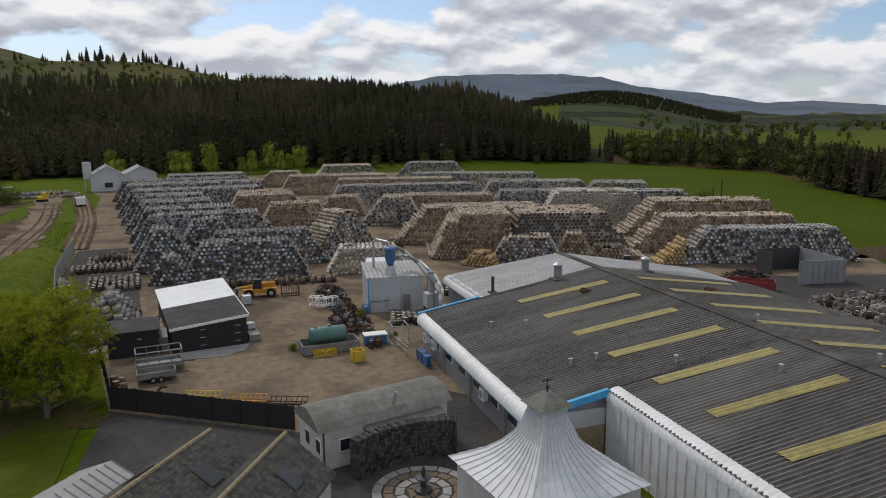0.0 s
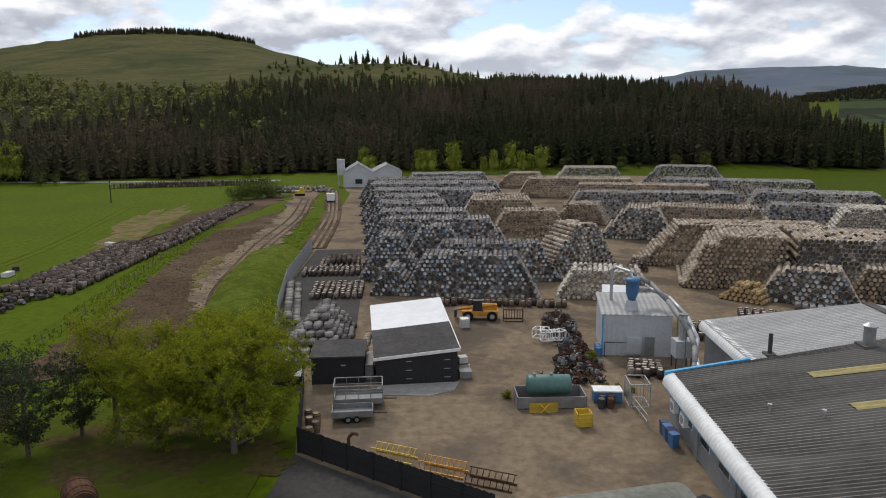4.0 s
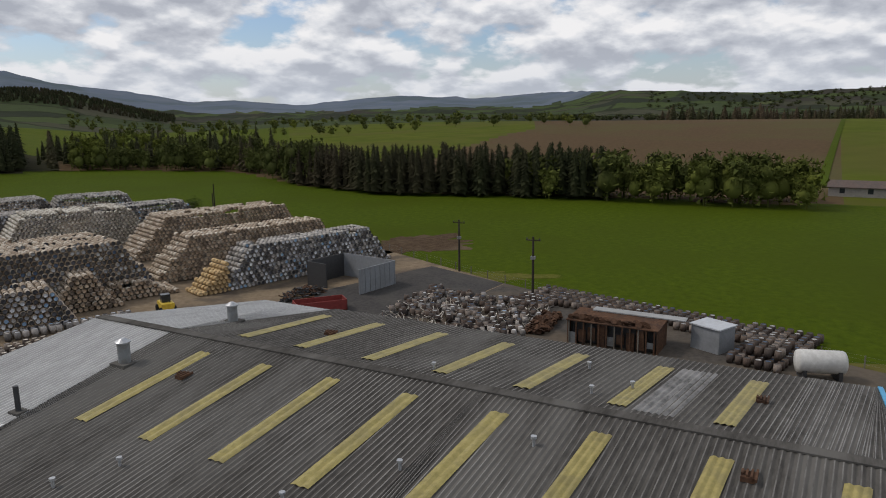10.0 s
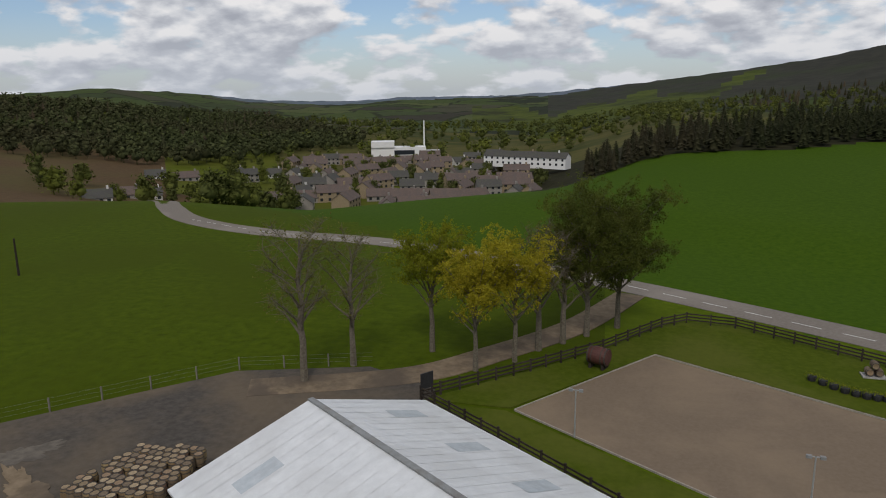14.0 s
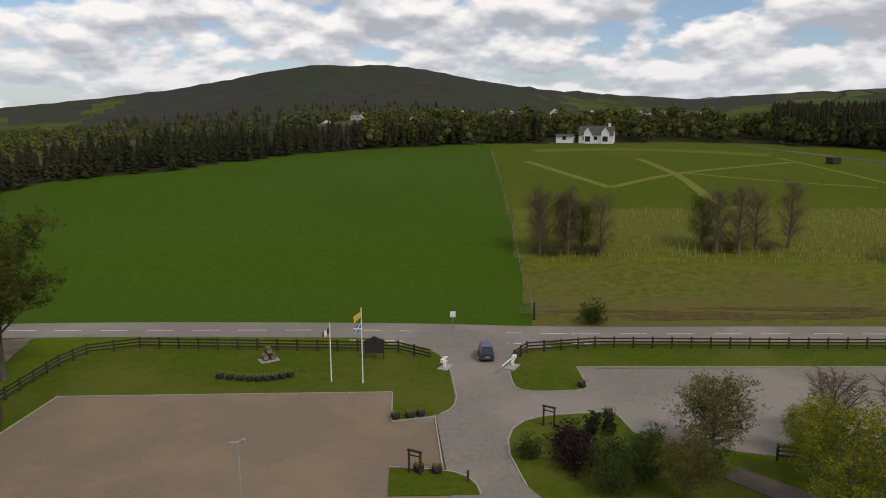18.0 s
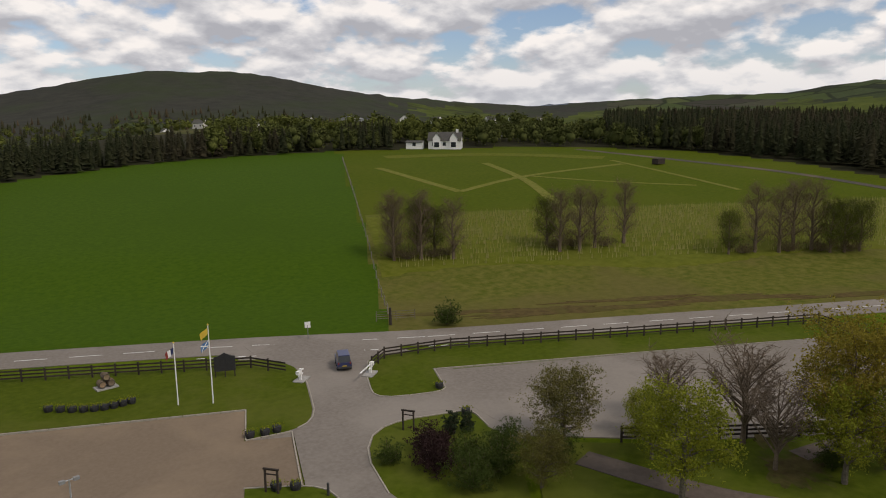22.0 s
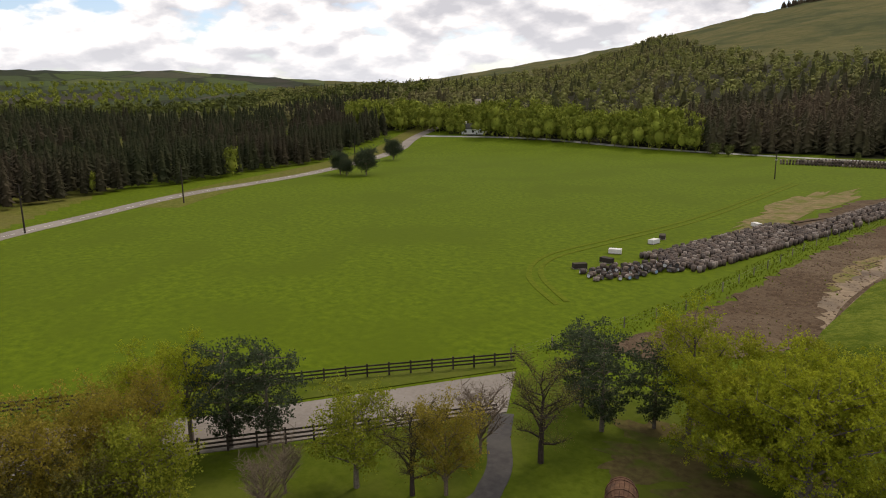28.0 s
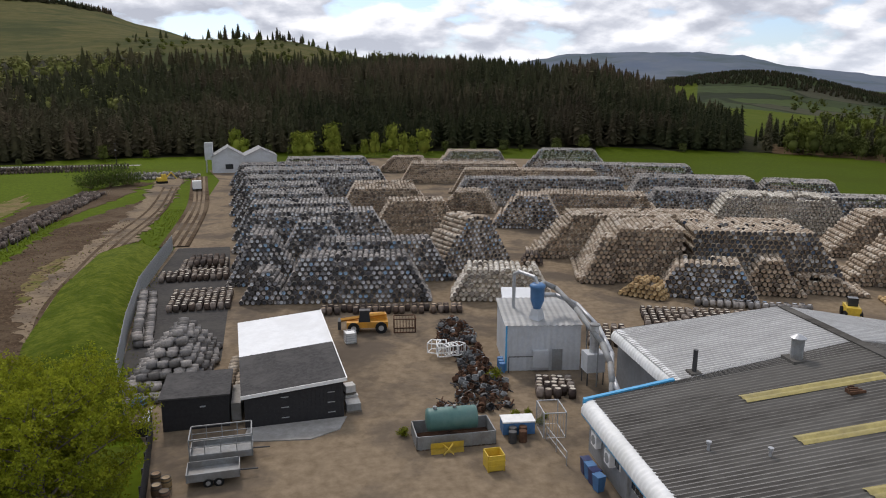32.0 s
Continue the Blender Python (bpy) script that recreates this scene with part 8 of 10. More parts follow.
# telehandler
th = thing("telehandler", "orange-yellow telehandler parked by the stacks", "telehandler", pose(2.2, 71.4, 0, 0, 0, -4))
part("chassis", Shape().box(0, 4.2, 0.2, 1.9, 0.6, 1.2), "orange", th)
part("engine_cover", Shape().prism([(2.3, 1.1), (4.1, 1.1), (4.0, 1.95), (2.4, 1.95)], 1.2, 1.75), "orange", th)
cb = part("cab", Shape().add([(1.2, 0.25, 1.2), (2.4, 0.25, 1.2), (2.4, 1.0, 1.2), (1.2, 1.0, 1.2), (1.4, 0.3, 2.35), (2.3, 0.3, 2.35), (2.3, 0.95, 2.35), (1.4, 0.95, 2.35)], [(4, 5, 6, 7), (0, 1, 5, 4), (1, 2, 6, 5), (2, 3, 7, 6), (3, 0, 4, 7)]), "glass", th, "dark glazed cab")
part("cab_roof", Shape().box(1.3, 2.4, 0.25, 1.0, 2.35, 2.43), "darkmetal", cb)
part("boom", Shape().tube((3.9, 1.1, 1.8), (-0.6, 1.1, 1.25), 0.2, n=4), "orange", th)
part("fork_carriage", Shape().box(-0.9, -0.6, 0.4, 1.8, 0.4, 1.3), "darkmetal", th)
for x in (0.7, 3.5):
    for y in (0.2, 1.9):
        w = part("wheel", Shape().tube((x, y - 0.2, 0.6), (x, y + 0.2, 0.6), 0.6, n=18), "rubber", th)
        part("rim", Shape().tube((x, y - 0.22, 0.6), (x, y + 0.22, 0.6), 0.28, n=12), "steel", w)
cg = thing("cage_pallet", "rusted steel cage pallet beside the telehandler", "cage", pose(7.0, 71.0, 0, 0, 0, -5))
cage(cg, "bar", 0, 2.2, 0, 1.4, 0.1, 1.5, 0.05, "rust")
for i in range(1, 7):
    part("bar", Shape().box(2.2 * i / 7 - 0.02, 2.2 * i / 7 + 0.02, -0.02, 0.02, 0.1, 1.5), "rust", cg)
    part("bar", Shape().box(2.2 * i / 7 - 0.02, 2.2 * i / 7 + 0.02, 1.38, 1.42, 0.1, 1.5), "rust", cg)
ic = thing("container_tank", "white plastic tank in a wire cage", "tank", pose(2.0, 68.4, 0, 0, 0, 8))
part("tank", Shape().box(0.06, 0.94, 0.06, 1.14, 0.15, 1.05), "white", ic)
cage(ic, "cage_bar", 0, 1, 0, 1.2, 0.12, 1.1, 0.025, "steel")
for i in range(1, 4):
    cage(ic, "cage_bar", 0, 1, 0, 1.2, 0.12 + 0.245 * i, 0.13 + 0.245 * i, 0.015, "steel")
part("pallet", Shape().box(-0.02, 1.02, -0.02, 1.22, 0, 0.12), "oldtimber", ic)
for i, (x, y, z, w) in enumerate(((1.2, 53.0, 0, 1.2), (1.2, 54.6, 0, 1.1), (1.15, 56.0, 0, 1.0), (1.25, 54.7, 0.75, 0.9))):
    bn = thing("pallet_load", "pale boxes stacked on a pallet by the shed", "pallet", pose(x, y, z + 0.03, 0, 0, 6 + 3 * i), "pallets by the shed")
    part("pallet", Shape().box(0, w, 0, w, 0, 0.12), "oldtimber", bn)
    part("load", Shape().box(0.05, w - 0.05, 0.05, w - 0.05, 0.12, 0.68), "render" if i % 2 else "greysteel", bn)

# racks along the black fence
for i, (x, y, c) in enumerate(((-4.1, 38.5, "yellow"), (-0.7, 36.5, "orange"), (2.3, 34.7, "rust"))):
    rk = thing("cask_cradle", "long painted steel cask cradle on the ground" if i < 2 else "long rusted steel cask cradle on the ground", "cradle", pose(x - 1.5, y, 0, 0, 0, -24), "cask cradles")
    for yy in (0, 1.0):
        part("runner", Shape().box(0, 3.2, yy - 0.05, yy + 0.05, 0.05, 0.15), c, rk)
        part("top_rail", Shape().box(0, 3.2, yy - 0.03, yy + 0.03, 0.72, 0.78), c, rk)
    for k in range(8):
        part("hoop_bar", Shape().path([(0.42 * k, 0, 0.1), (0.42 * k + 0.15, 0, 0.78), (0.42 * k + 0.15, 0.5, 0.45), (0.42 * k + 0.15, 1.0, 0.78), (0.42 * k, 1.0, 0.1)], 0.03, 5), c, rk)

# black boarded fence
def board_fence(pts, height, label, step=0.16):
    f = thing("board_fence", label, "fence")
    board_me = Shape().box(0, 0.95 * step, 0, 0.025, 0, 1).mesh("board")
    for (x0, y0), (x1, y1) in zip(pts, pts[1:]):
        n = int(math.hypot(x1 - x0, y1 - y0) / 2.4) + 1
        ang = math.degrees(math.atan2(y1 - y0, x1 - x0))
        L = math.hypot(x1 - x0, y1 - y0) / n
        for i in range(n):
            at = pose(x0 + (x1 - x0) * i / n, y0 + (y1 - y0) * i / n, 0, 0, 0, ang)
            part("post", Shape().box(-0.06, 0.06, -0.06, 0.06, 0, height + 0.1, at=at), "blackboard", f)
            for k in range(int(L / step)):
                bd_ = part("board", board_me, "blackboard", f)
                bd_.matrix_basis = at @ Matrix.Translation((0.06 + step * k, 0.03, 0.05)) @ Matrix.Diagonal((1, 1, (height - 0.03 * (k % 3)), 1))
            part("rail", Shape().box(0, L, -0.02, 0.03, height * 0.7, height * 0.7 + 0.08, at=at), "blackboard", f)
    return f


board_fence([(-12.6, 52.0), (-11.6, 45.5), (-10.7, 39.3), (2.3, 30.0)], 1.9, "tall black boarded fence round the yard")
board_fence([(-12.6, 51.6), (-16.5, 52.4), (-25, 49)], 1.0, "low dark fence beneath the trees")
wf = thing("mesh_fence", "tall galvanised palisade fence along the bank", "fence")
pts = [(-15.2, 55.2), (-17.2, 61.5), (-19.6, 75), (-21.6, 90), (-22.2, 104), (-22.6, 117)]
pal = Shape()
for (x0, y0), (x1, y1) in zip(pts, pts[1:]):
    L = math.hypot(x1 - x0, y1 - y0)
    for i in range(int(L / 2.6)):
        u = i / int(L / 2.6)
        part("post", Shape().box(-0.05, 0.05, -0.05, 0.05, 0, 2.5, at=pose(x0 + (x1 - x0) * u, y0 + (y1 - y0) * u, 0)), "wire", wf)
    for i in range(int(L / 0.16)):
        u = i / int(L / 0.16)
        pal.box(-0.03, 0.03, -0.03, 0.03, 0.1, 2.4, at=pose(x0 + (x1 - x0) * u, y0 + (y1 - y0) * u, 0))
    for z in (0.5, 2.0):
        part("rail", Shape().tube((x0, y0, z), (x1, y1, z), 0.035, n=4), "wire", wf)
tagged(part("pale", pal, "wire", wf), kind="stuff")
solid("hose_coil", Shape().path([(math.cos(a * 0.5) * (0.7 - 0.01 * a), math.sin(a * 0.5) * (0.7 - 0.01 * a), 0.1 + 0.02 * a) for a in range(38)], 0.06, 6), "bluep", "coil of blue hose behind the sheds", "hose", pose(-14.6, 57.2, 0))
for i in range(5):
    solid("pipe_length", Shape().tube((0, 0, 0.08), (0.4, 2.6, 0.08), 0.07, n=8), "steel", "grey pipe lengths by the store shed", "pipe", pose(-13.9 + 0.2 * i, 54.0, 0.02, 0, 0, 5 * i), "pipe lengths")
for i, (x, y) in enumerate(((-10.9, 44.8), (-10.2, 44.2), (-10.6, 43.4), (-10.0, 42.6), (-10.3, 41.6))):
    ob = solid("cask", near_standing, "stave_brown", "dark weathered cask by the black fence", "cask", pose(x, y, 0.03), "casks by the fence")
solid("bent_pipe", Shape().path([(0, 0, 0), (0, 0, 0.9), (0.3, 0, 1.2), (0.7, 0, 1.1)], 0.12, 8), "rust", "rusty bent pipe standing by the fence", "pipe", pose(-7.2, 39.8, 0))

# by the works wall
ga = thing("wire_cage", "galvanised mesh cage beside the works", "cage", pose(14.75, 46.5, 0, 0, 0, -4))
cage(ga, "bar", 0, 1.6, 0, 2.2, 0, 1.9, 0.035, "steel")
for i in range(1, 8):
    part("bar", Shape().box(1.6 * i / 8 - 0.012, 1.6 * i / 8 + 0.012, -0.012, 0.012, 0, 1.9), "steel", ga)
    part("bar", Shape().box(-0.012, 0.012, 2.2 * i / 8 - 0.012, 2.2 * i / 8 + 0.012, 0, 1.9), "steel", ga)
hr_ = thing("hand_rail", "galvanised handrail along the ramp", "rail")
part("top_rail", Shape().path([(14.9, 46.3, 1.0), (15.0, 42.6, 1.0)], 0.035, 6), "steel", hr_)
part("mid_rail", Shape().path([(14.9, 46.3, 0.5), (15.0, 42.6, 0.5)], 0.03, 6), "steel", hr_)
for u in (0, 0.5, 1):
    part("post", Shape().tube((14.9 + 0.1 * u, 46.3 - 3.7 * u, 0), (14.9 + 0.1 * u, 46.3 - 3.7 * u, 1.0), 0.035, n=6), "steel", hr_)
for i, c in enumerate(("navy", "bluep", "navy", "bluep")):
    bn = thing("wheelie_bin", "plastic wheeled bin against the works wall", "bin", pose(15.6 + 0.03 * i, 41.2 - 0.72 * i, 0.04, 0, 0, 5 * i), "bins")
    part("body", Shape().add([(0.05, 0.05, 0), (0.5, 0.05, 0), (0.5, 0.55, 0), (0.05, 0.55, 0), (0, 0, 0.95), (0.58, 0, 0.95), (0.58, 0.62, 0.95), (0, 0.62, 0.95)], [(3, 2, 1, 0), (0, 1, 5, 4), (1, 2, 6, 5), (2, 3, 7, 6), (3, 0, 4, 7)]), c, bn)
    part("lid", Shape().box(-0.02, 0.6, -0.02, 0.64, 0.95, 1.03), c, bn)
for i, v in enumerate((42.6, 40.2, 27.5)):
    u = works_at(14.85, v, 1.4)
    un = thing("wall_unit", "white air unit fixed to the works wall", "air unit", pose(u.x, u.y, u.z, 0, 0, TURN), "wall units")
    part("case", Shape().box(-0.1, 0.3, 0, 0.9, 0, 0.9), "white", un)
    part("grille", Shape().lathe([(0.32, 0), (0.32, 0.03), (0.1, 0.04)], 14, at=pose(-0.1, 0.45, 0.45, 0, -90, 0)), "greysteel", un)
g = grid((16.7, 53.2), (0.62, -0.16), (0.16, 0.66), 5, 5, keep=0.85)
cask_block("standing_casks", "small block of dark casks by the boiler house", g, np.zeros(len(g)), ["stave_old", "head_white"])
for i in range(3):
    solid("oil_drum", Shape().lathe([(0.27, 0), (0.29, 0.05), (0.29, 0.8), (0.27, 0.86)], 14), "bluep", "blue plastic drum by the boiler house", "drum", pose(15.1 + 0.1 * i, 58.9 + 0.7 * i, 0.05), "blue drums")
ld = thing("loader", "small yellow loader between the stacks", "loader", pose(57.5, 66.0, 0, 0, 0, 60))
part("body", Shape().box(0, 2.6, 0.2, 1.6, 0.5, 1.4), "yellow", ld)
part("cab", Shape().box(0.9, 1.8, 0.4, 1.4, 1.4, 2.3), "glass", ld)
part("bucket", Shape().prism([(-1.2, 0.1), (-0.5, 0.1), (-0.5, 1.7), (-1.2, 1.7)], 0.2, 0.7), "yellow", ld)
for x in (0.3, 2.2):
    for y in (0.15, 1.65):
        w = part("wheel", Shape().tube((x, y - 0.15, 0.5), (x, y + 0.15, 0.5), 0.5, n=14), "rubber", ld)

# ---- east yard ----
rs = thing("red_skip", "open red steel skip behind the works", "skip", pose(62.2, 52.4, 0, 0, 0, -42))
for x0, x1, y0, y1 in ((0, 6, 0, 0.1), (0, 6, 2.3, 2.4), (0, 0.1, 0, 2.4), (5.9, 6, 0, 2.4)):
    part("side", Shape().box(x0, x1, y0, y1, 0.1, 1.4), "red", rs)
part("floor_plate", Shape().box(0, 6, 0, 2.4, 0.08, 0.2), "rust", rs)
bk = thing("bunker", "open-topped grey sheet-metal bunker, black inside", "bunker", pose(73.3, 50.9, 0, 0, 0, -11))
for x0, x1, y0, y1, m in ((0, 7.0, 0, 0.15, "greywall"), (6.85, 7.0, 0.15, 9.5, "greywall"), (0, 7.0, 9.5, 9.65, "darkmetal"), (0, 0.15, 6.0, 9.5, "darkmetal")):
    part("wall", Shape().box(x0, x1, y0, y1, 0, 3.3), m, bk)
part("lining", Shape().box(0.2, 6.8, 0.16, 0.2, 0, 3.25), "darkmetal", bk, "black inner lining")
for k in range(8):
    part("rib", Shape().box(0.1 + k * 0.95, 0.18 + k * 0.95, -0.06, 0.0, 0, 3.3), "greywall", bk)
burnt = Shape()
for i in range(160):
    q, u = hr.random() * 6.28, hr.random() ** 0.6
    burnt.box(-0.7, 0.7, -0.09, 0.09, -0.06, 0.06, i % 3, at=pose(math.cos(q) * 3.6 * u, math.sin(q) * 1.8 * u, 0.12 + 0.9 * (1 - u), hr.uniform(-25, 25), hr.uniform(-25, 25), hr.uniform(0, 180)))
solid("burnt_heap", burnt, ["darkmetal", "rust", "timber"], "heap of charred timber by the bunker", "heap", pose(70.2, 57.5, 0.05), kind="stuff")
rc = thing("rusty_shed", "low rusty open-fronted shed of salvaged sheets", "shed", pose(65.4, 21.6, 0, 0, 0, -94))
part("back_wall", Shape().box(0, 8.8, 3.9, 4.0, 0, 2.5), "rust", rc)
for x in (0, 8.7):
    part("side_wall", Shape().box(x, x + 0.1, 0, 3.9, 0, 2.4), "rust", rc)
# Dark sheet added to give the shade inside the open front.
part("inner_wall", Shape().box(0.1, 8.7, 0.9, 1.0, 0, 2.3), "darkmetal", rc, "dark sheet standing in for the shade behind the posts")
for k in range(12):
    part("post", Shape().box(0.1 + 0.76 * k, 0.22 + 0.76 * k, -0.06 * (k % 3), 0.08, 0, 2.35 - 0.05 * (k % 2)), "rust" if k % 3 else "oldtimber", rc)
for k in range(9):
    part("sheet", Shape().box(0.15 + 0.95 * k, 0.9 + 0.95 * k, 0.12, 0.16, 0.3 * (k % 3), 1.2 + 0.35 * (k % 4)), "rust" if k % 4 else "greysteel", rc)
part("roof_sheet", Shape().add([(-0.1, -0.1, 2.4), (8.9, -0.1, 2.4), (8.9, 4.1, 2.6), (-0.1, 4.1, 2.6), (-0.1, -0.1, 2.5), (8.9, -0.1, 2.5), (8.9, 4.1, 2.7), (-0.1, 4.1, 2.7)], [(3, 2, 1, 0), (4, 5, 6, 7), (0, 1, 5, 4), (1, 2, 6, 5), (2, 3, 7, 6), (3, 0, 4, 7)]), "rust", rc)
part("roof_edge", Shape().box(1.5, 10.6, 3.3, 4.6, 2.7, 2.82), "newsheet", rc, "pale corrugated strip along the roof")
hoops_ = Shape()
for k in range(46):
    hoops_.lathe([(0.3, -0.03), (0.32, 0), (0.3, 0.03)], 8, at=pose(0.2 + 0.17 * k + hr.uniform(-0.1, 0.1), 0.3 + hr.uniform(-0.2, 0.4), 2.62 + hr.uniform(0, 0.2), hr.uniform(40, 140), hr.uniform(-40, 40), 0))
tagged(part("hoop_tangle", hoops_, "rust", rc, "rusty hoops lying along the roof edge"), kind="stuff")
hoops = Shape()
for k in range(260):
    hoops.lathe([(0.3, -0.05), (0.33, 0), (0.3, 0.05)], 8, at=pose(66.5 + 6.5 * hr.random(), 24.3 + 2.2 * hr.random(), 0.1 + 0.7 * hr.random(), hr.uniform(-60, 60), hr.uniform(-60, 60), 0))
solid("hoop_heap", hoops, "rust", "low heap of rusted scrap hoops", "scrap", kind="stuff")
gb = thing("grey_kiosk", "small blue-grey metal kiosk", "kiosk", pose(68.8, 10.3, 0, 0, 0, -118))
part("wall", Shape().box(0, 3, 0, 2.6, 0, 2.4), "greywall", gb)
part("roof_sheet", Shape().box(-0.15, 3.15, -0.15, 2.75, 2.4, 2.52), "palewall", gb)
wt_ = thing("white_tank", "white horizontal cylindrical tank on saddles", "tank", pose(64.6, -0.6, 1.55, 0, 0, -75))
part("shell", Shape().lathe([(0.3, -2.0), (0.92, -1.88), (1.0, -1.7), (1.0, 1.7), (0.92, 1.88), (0.3, 2.0)], 20, at=pose(0, 0, 0, 0, 90, 0)), "render", wt_, smooth=True)
for x in (-1.4, 1.4):
    part("saddle", Shape().box(x - 0.15, x + 0.15, -0.9, 0.9, -1.55, -0.6), "darkmetal", wt_)
rb = Shape()
for i in range(240):
    q, u = hr.random() * 6.28, hr.random() ** 0.6
    rb.box(-1, 1, -1, 1, -1, 1, at=pose(math.cos(q) * 2.6 * u, math.sin(q) * 1.7 * u, 0.75 * (1 - u), hr.uniform(0, 90), hr.uniform(0, 90), 0) @ Matrix.Diagonal((*(hr.uniform(0.06, 0.2) for _ in range(3)), 1)))
solid("rubble_heap", rb, "kerb", "small heap of pale rubble at the field edge", "rubble", pose(78.2, -13.2, 0), kind="stuff")


def blotch(name, x, y, rx, ry, turn, material, label, top, seed):
    """A patch of ground with a ragged outline."""
    q = random.Random(seed)
    pts = []
    for i in range(110):
        a = 2 * math.pi * i / 110
        f = 1 + 0.24 * math.sin(3 * a + seed) + 0.14 * math.sin(7 * a + 2 * seed) + 0.09 * math.sin(17 * a + 3 * seed) + q.uniform(-0.09, 0.09)
        px, py = rx * f * math.cos(a), ry * f * math.sin(a)
        c, s_ = math.cos(radians(turn)), math.sin(radians(turn))
        pts.append((x + px * c - py * s_, y + px * s_ + py * c))
    slab(name, pts, top, material, label, "ground", 0.1)


blotch("bare_soil", 76.5, -21, 5.5, 3.2, -50, "drysoil", "stony disturbed earth round the pole", 0.03, 1)
blotch("bare_soil", 77.5, -13.3, 4.2, 2.4, -60, "drysoil", "stony earth round the rubble", 0.042, 2)
blotch("bare_soil", 90, -23.5, 11, 1.5, -5, "rough", "worn strip of earth in the field", 0.036, 3)
blotch("bare_soil", 72, -14, 2.2, 13, 20, "rough", "scuffed grass along the yard fence", 0.025, 4)
for a, away, rx, ry, seed in ((18, 9.2, 12, 1.7, 21), (40, 10.4, 10, 1.5, 22), (58, 8.6, 9, 1.1, 23), (28, 12.6, 9, 0.9, 24), (4, 11, 7, 0.8, 25)):
    blotch("dry_grass", ROAD_MARK[0] - .55 * away - .83 * a, ROAD_MARK[1] - .83 * away + .55 * a, rx, ry, 146.5, "dry", "dead reddish grass beside the road", 0.03 + 0.004 * (seed % 5), seed)
blotch("dust_patch", 36.8, -29.4, 3.4, 1.1, 150, "yard", "pale dusty patch on the yard", 0.09, 11)
blotch("dust_patch", -66, 150, 5, 36, 8, "drysoil", "dusty worn ground beside the old casks", 0.045, 12)
blotch("bare_soil", 106, 62, 13, 7, -35, "soil", "dark turned earth at the field corner", 0.03, 5)
blotch("bare_soil", 88, 43, 4, 10, 20, "rough", "scuffed grass along the yard fence", 0.025, 6)
blotch("mud_patch", 58, -20, 9, 4, 55, "court", "pale dried mud across the gravel", 0.058, 7)
blotch("mud_patch", 47, -20, 7, 9, 30, "court", "brown churned mud on the gravel", 0.056, 8)
blotch("mud_patch", 41, -33, 2.5, 1.2, 40, "dust", "pale spilled sand on the gravel", 0.062, 9)
blotch("mud_patch", 62.5, -12, 3.2, 1.2, -60, "dust", "pale streaked stain on the gravel", 0.06, 10)
blotch("mud_patch", 55.5, -23.5, 4.5, 1.0, 40, "dust", "pale streaked stain on the gravel", 0.062, 11)


def pole(x, y, h, arms):
    p = thing("power_pole", "dark timber power pole in the field", "pole", pose(x, y, 0), "power poles")
    part("pole", Shape().tube((0, 0, 0), (0, 0, h), 0.17, 0.12, 10), "timber", p)
    if arms:
        part("cross_arm", Shape().box(-0.06, 0.06, -0.9, 0.9, h - 0.5, h - 0.38), "timber", p)
        for yy in (-0.8, 0, 0.8):
            part("insulator", Shape().lathe([(0.05, 0), (0.09, 0.08), (0.05, 0.25)], 8, at=pose(0, yy, h - 0.38)), "darkmetal", p)
        part("stay_box", Shape().box(-0.25, 0.25, -0.25, 0.25, h - 2.8, h - 2.4), "greysteel", p)


for x, y, h, arms in ((90.5, 44.8, 7.6, 1), (80.0, 30.1, 7.8, 1), (76.4, -24.4, 8.2, 1), (83.8, -72.6, 5.2, 0), (113, 113, 6.5, 0), (129, 128, 6.5, 0), (-93.5, 196, 8, 1), (-68.0, 268, 8, 1), (-150, 22, 9, 0), (-168, 58, 9, 0), (-222, 140, 9, 0), (-48.0, -60.5, 2.0, 0)):
    pole(x, y, h, arms)


def wire_fence(pts, h, label, step=3.0):
    f = thing("wire_fence", label, "fence")
    for (x0, y0), (x1, y1) in zip(pts, pts[1:]):
        n = max(1, int(math.hypot(x1 - x0, y1 - y0) / step))
        for i in range(n):
            u = i / n
            x, y = x0 + (x1 - x0) * u, y0 + (y1 - y0) * u
            z = float(ground(x, y))
            part("post", Shape().box(-0.05, 0.05, -0.05, 0.05, z, z + h, at=pose(x, y, 0)), "oldtimber", f)
            x2, y2 = x0 + (x1 - x0) * (i + 1) / n, y0 + (y1 - y0) * (i + 1) / n
            z2 = float(ground(x2, y2))
            s = Shape()
            for k in (0.35, 0.65, 0.95):
                s.tube((x, y, z + h * k), (x2, y2, z2 + h * k), 0.006, n=3, caps=False)
            part("wire", s, "greysteel", f)


wire_fence([(118, 110), (100, 62), (86, 36), (66, -11), (54, -27.5), (35, -50.4), (24, -54.6)], 1.2, "post and wire fence along the green field", 3.5)
wire_fence([(-48.5, -61), (-80, -109), (-132, -188)], 1.3, "old post and wire fence between fields", 4)
wire_fence([(-44, 44.5), (-42, 70), (-47, 110), (-49.5, 150), (-50, 190)], 1.2, "post and wire fence beside the soil track", 5)


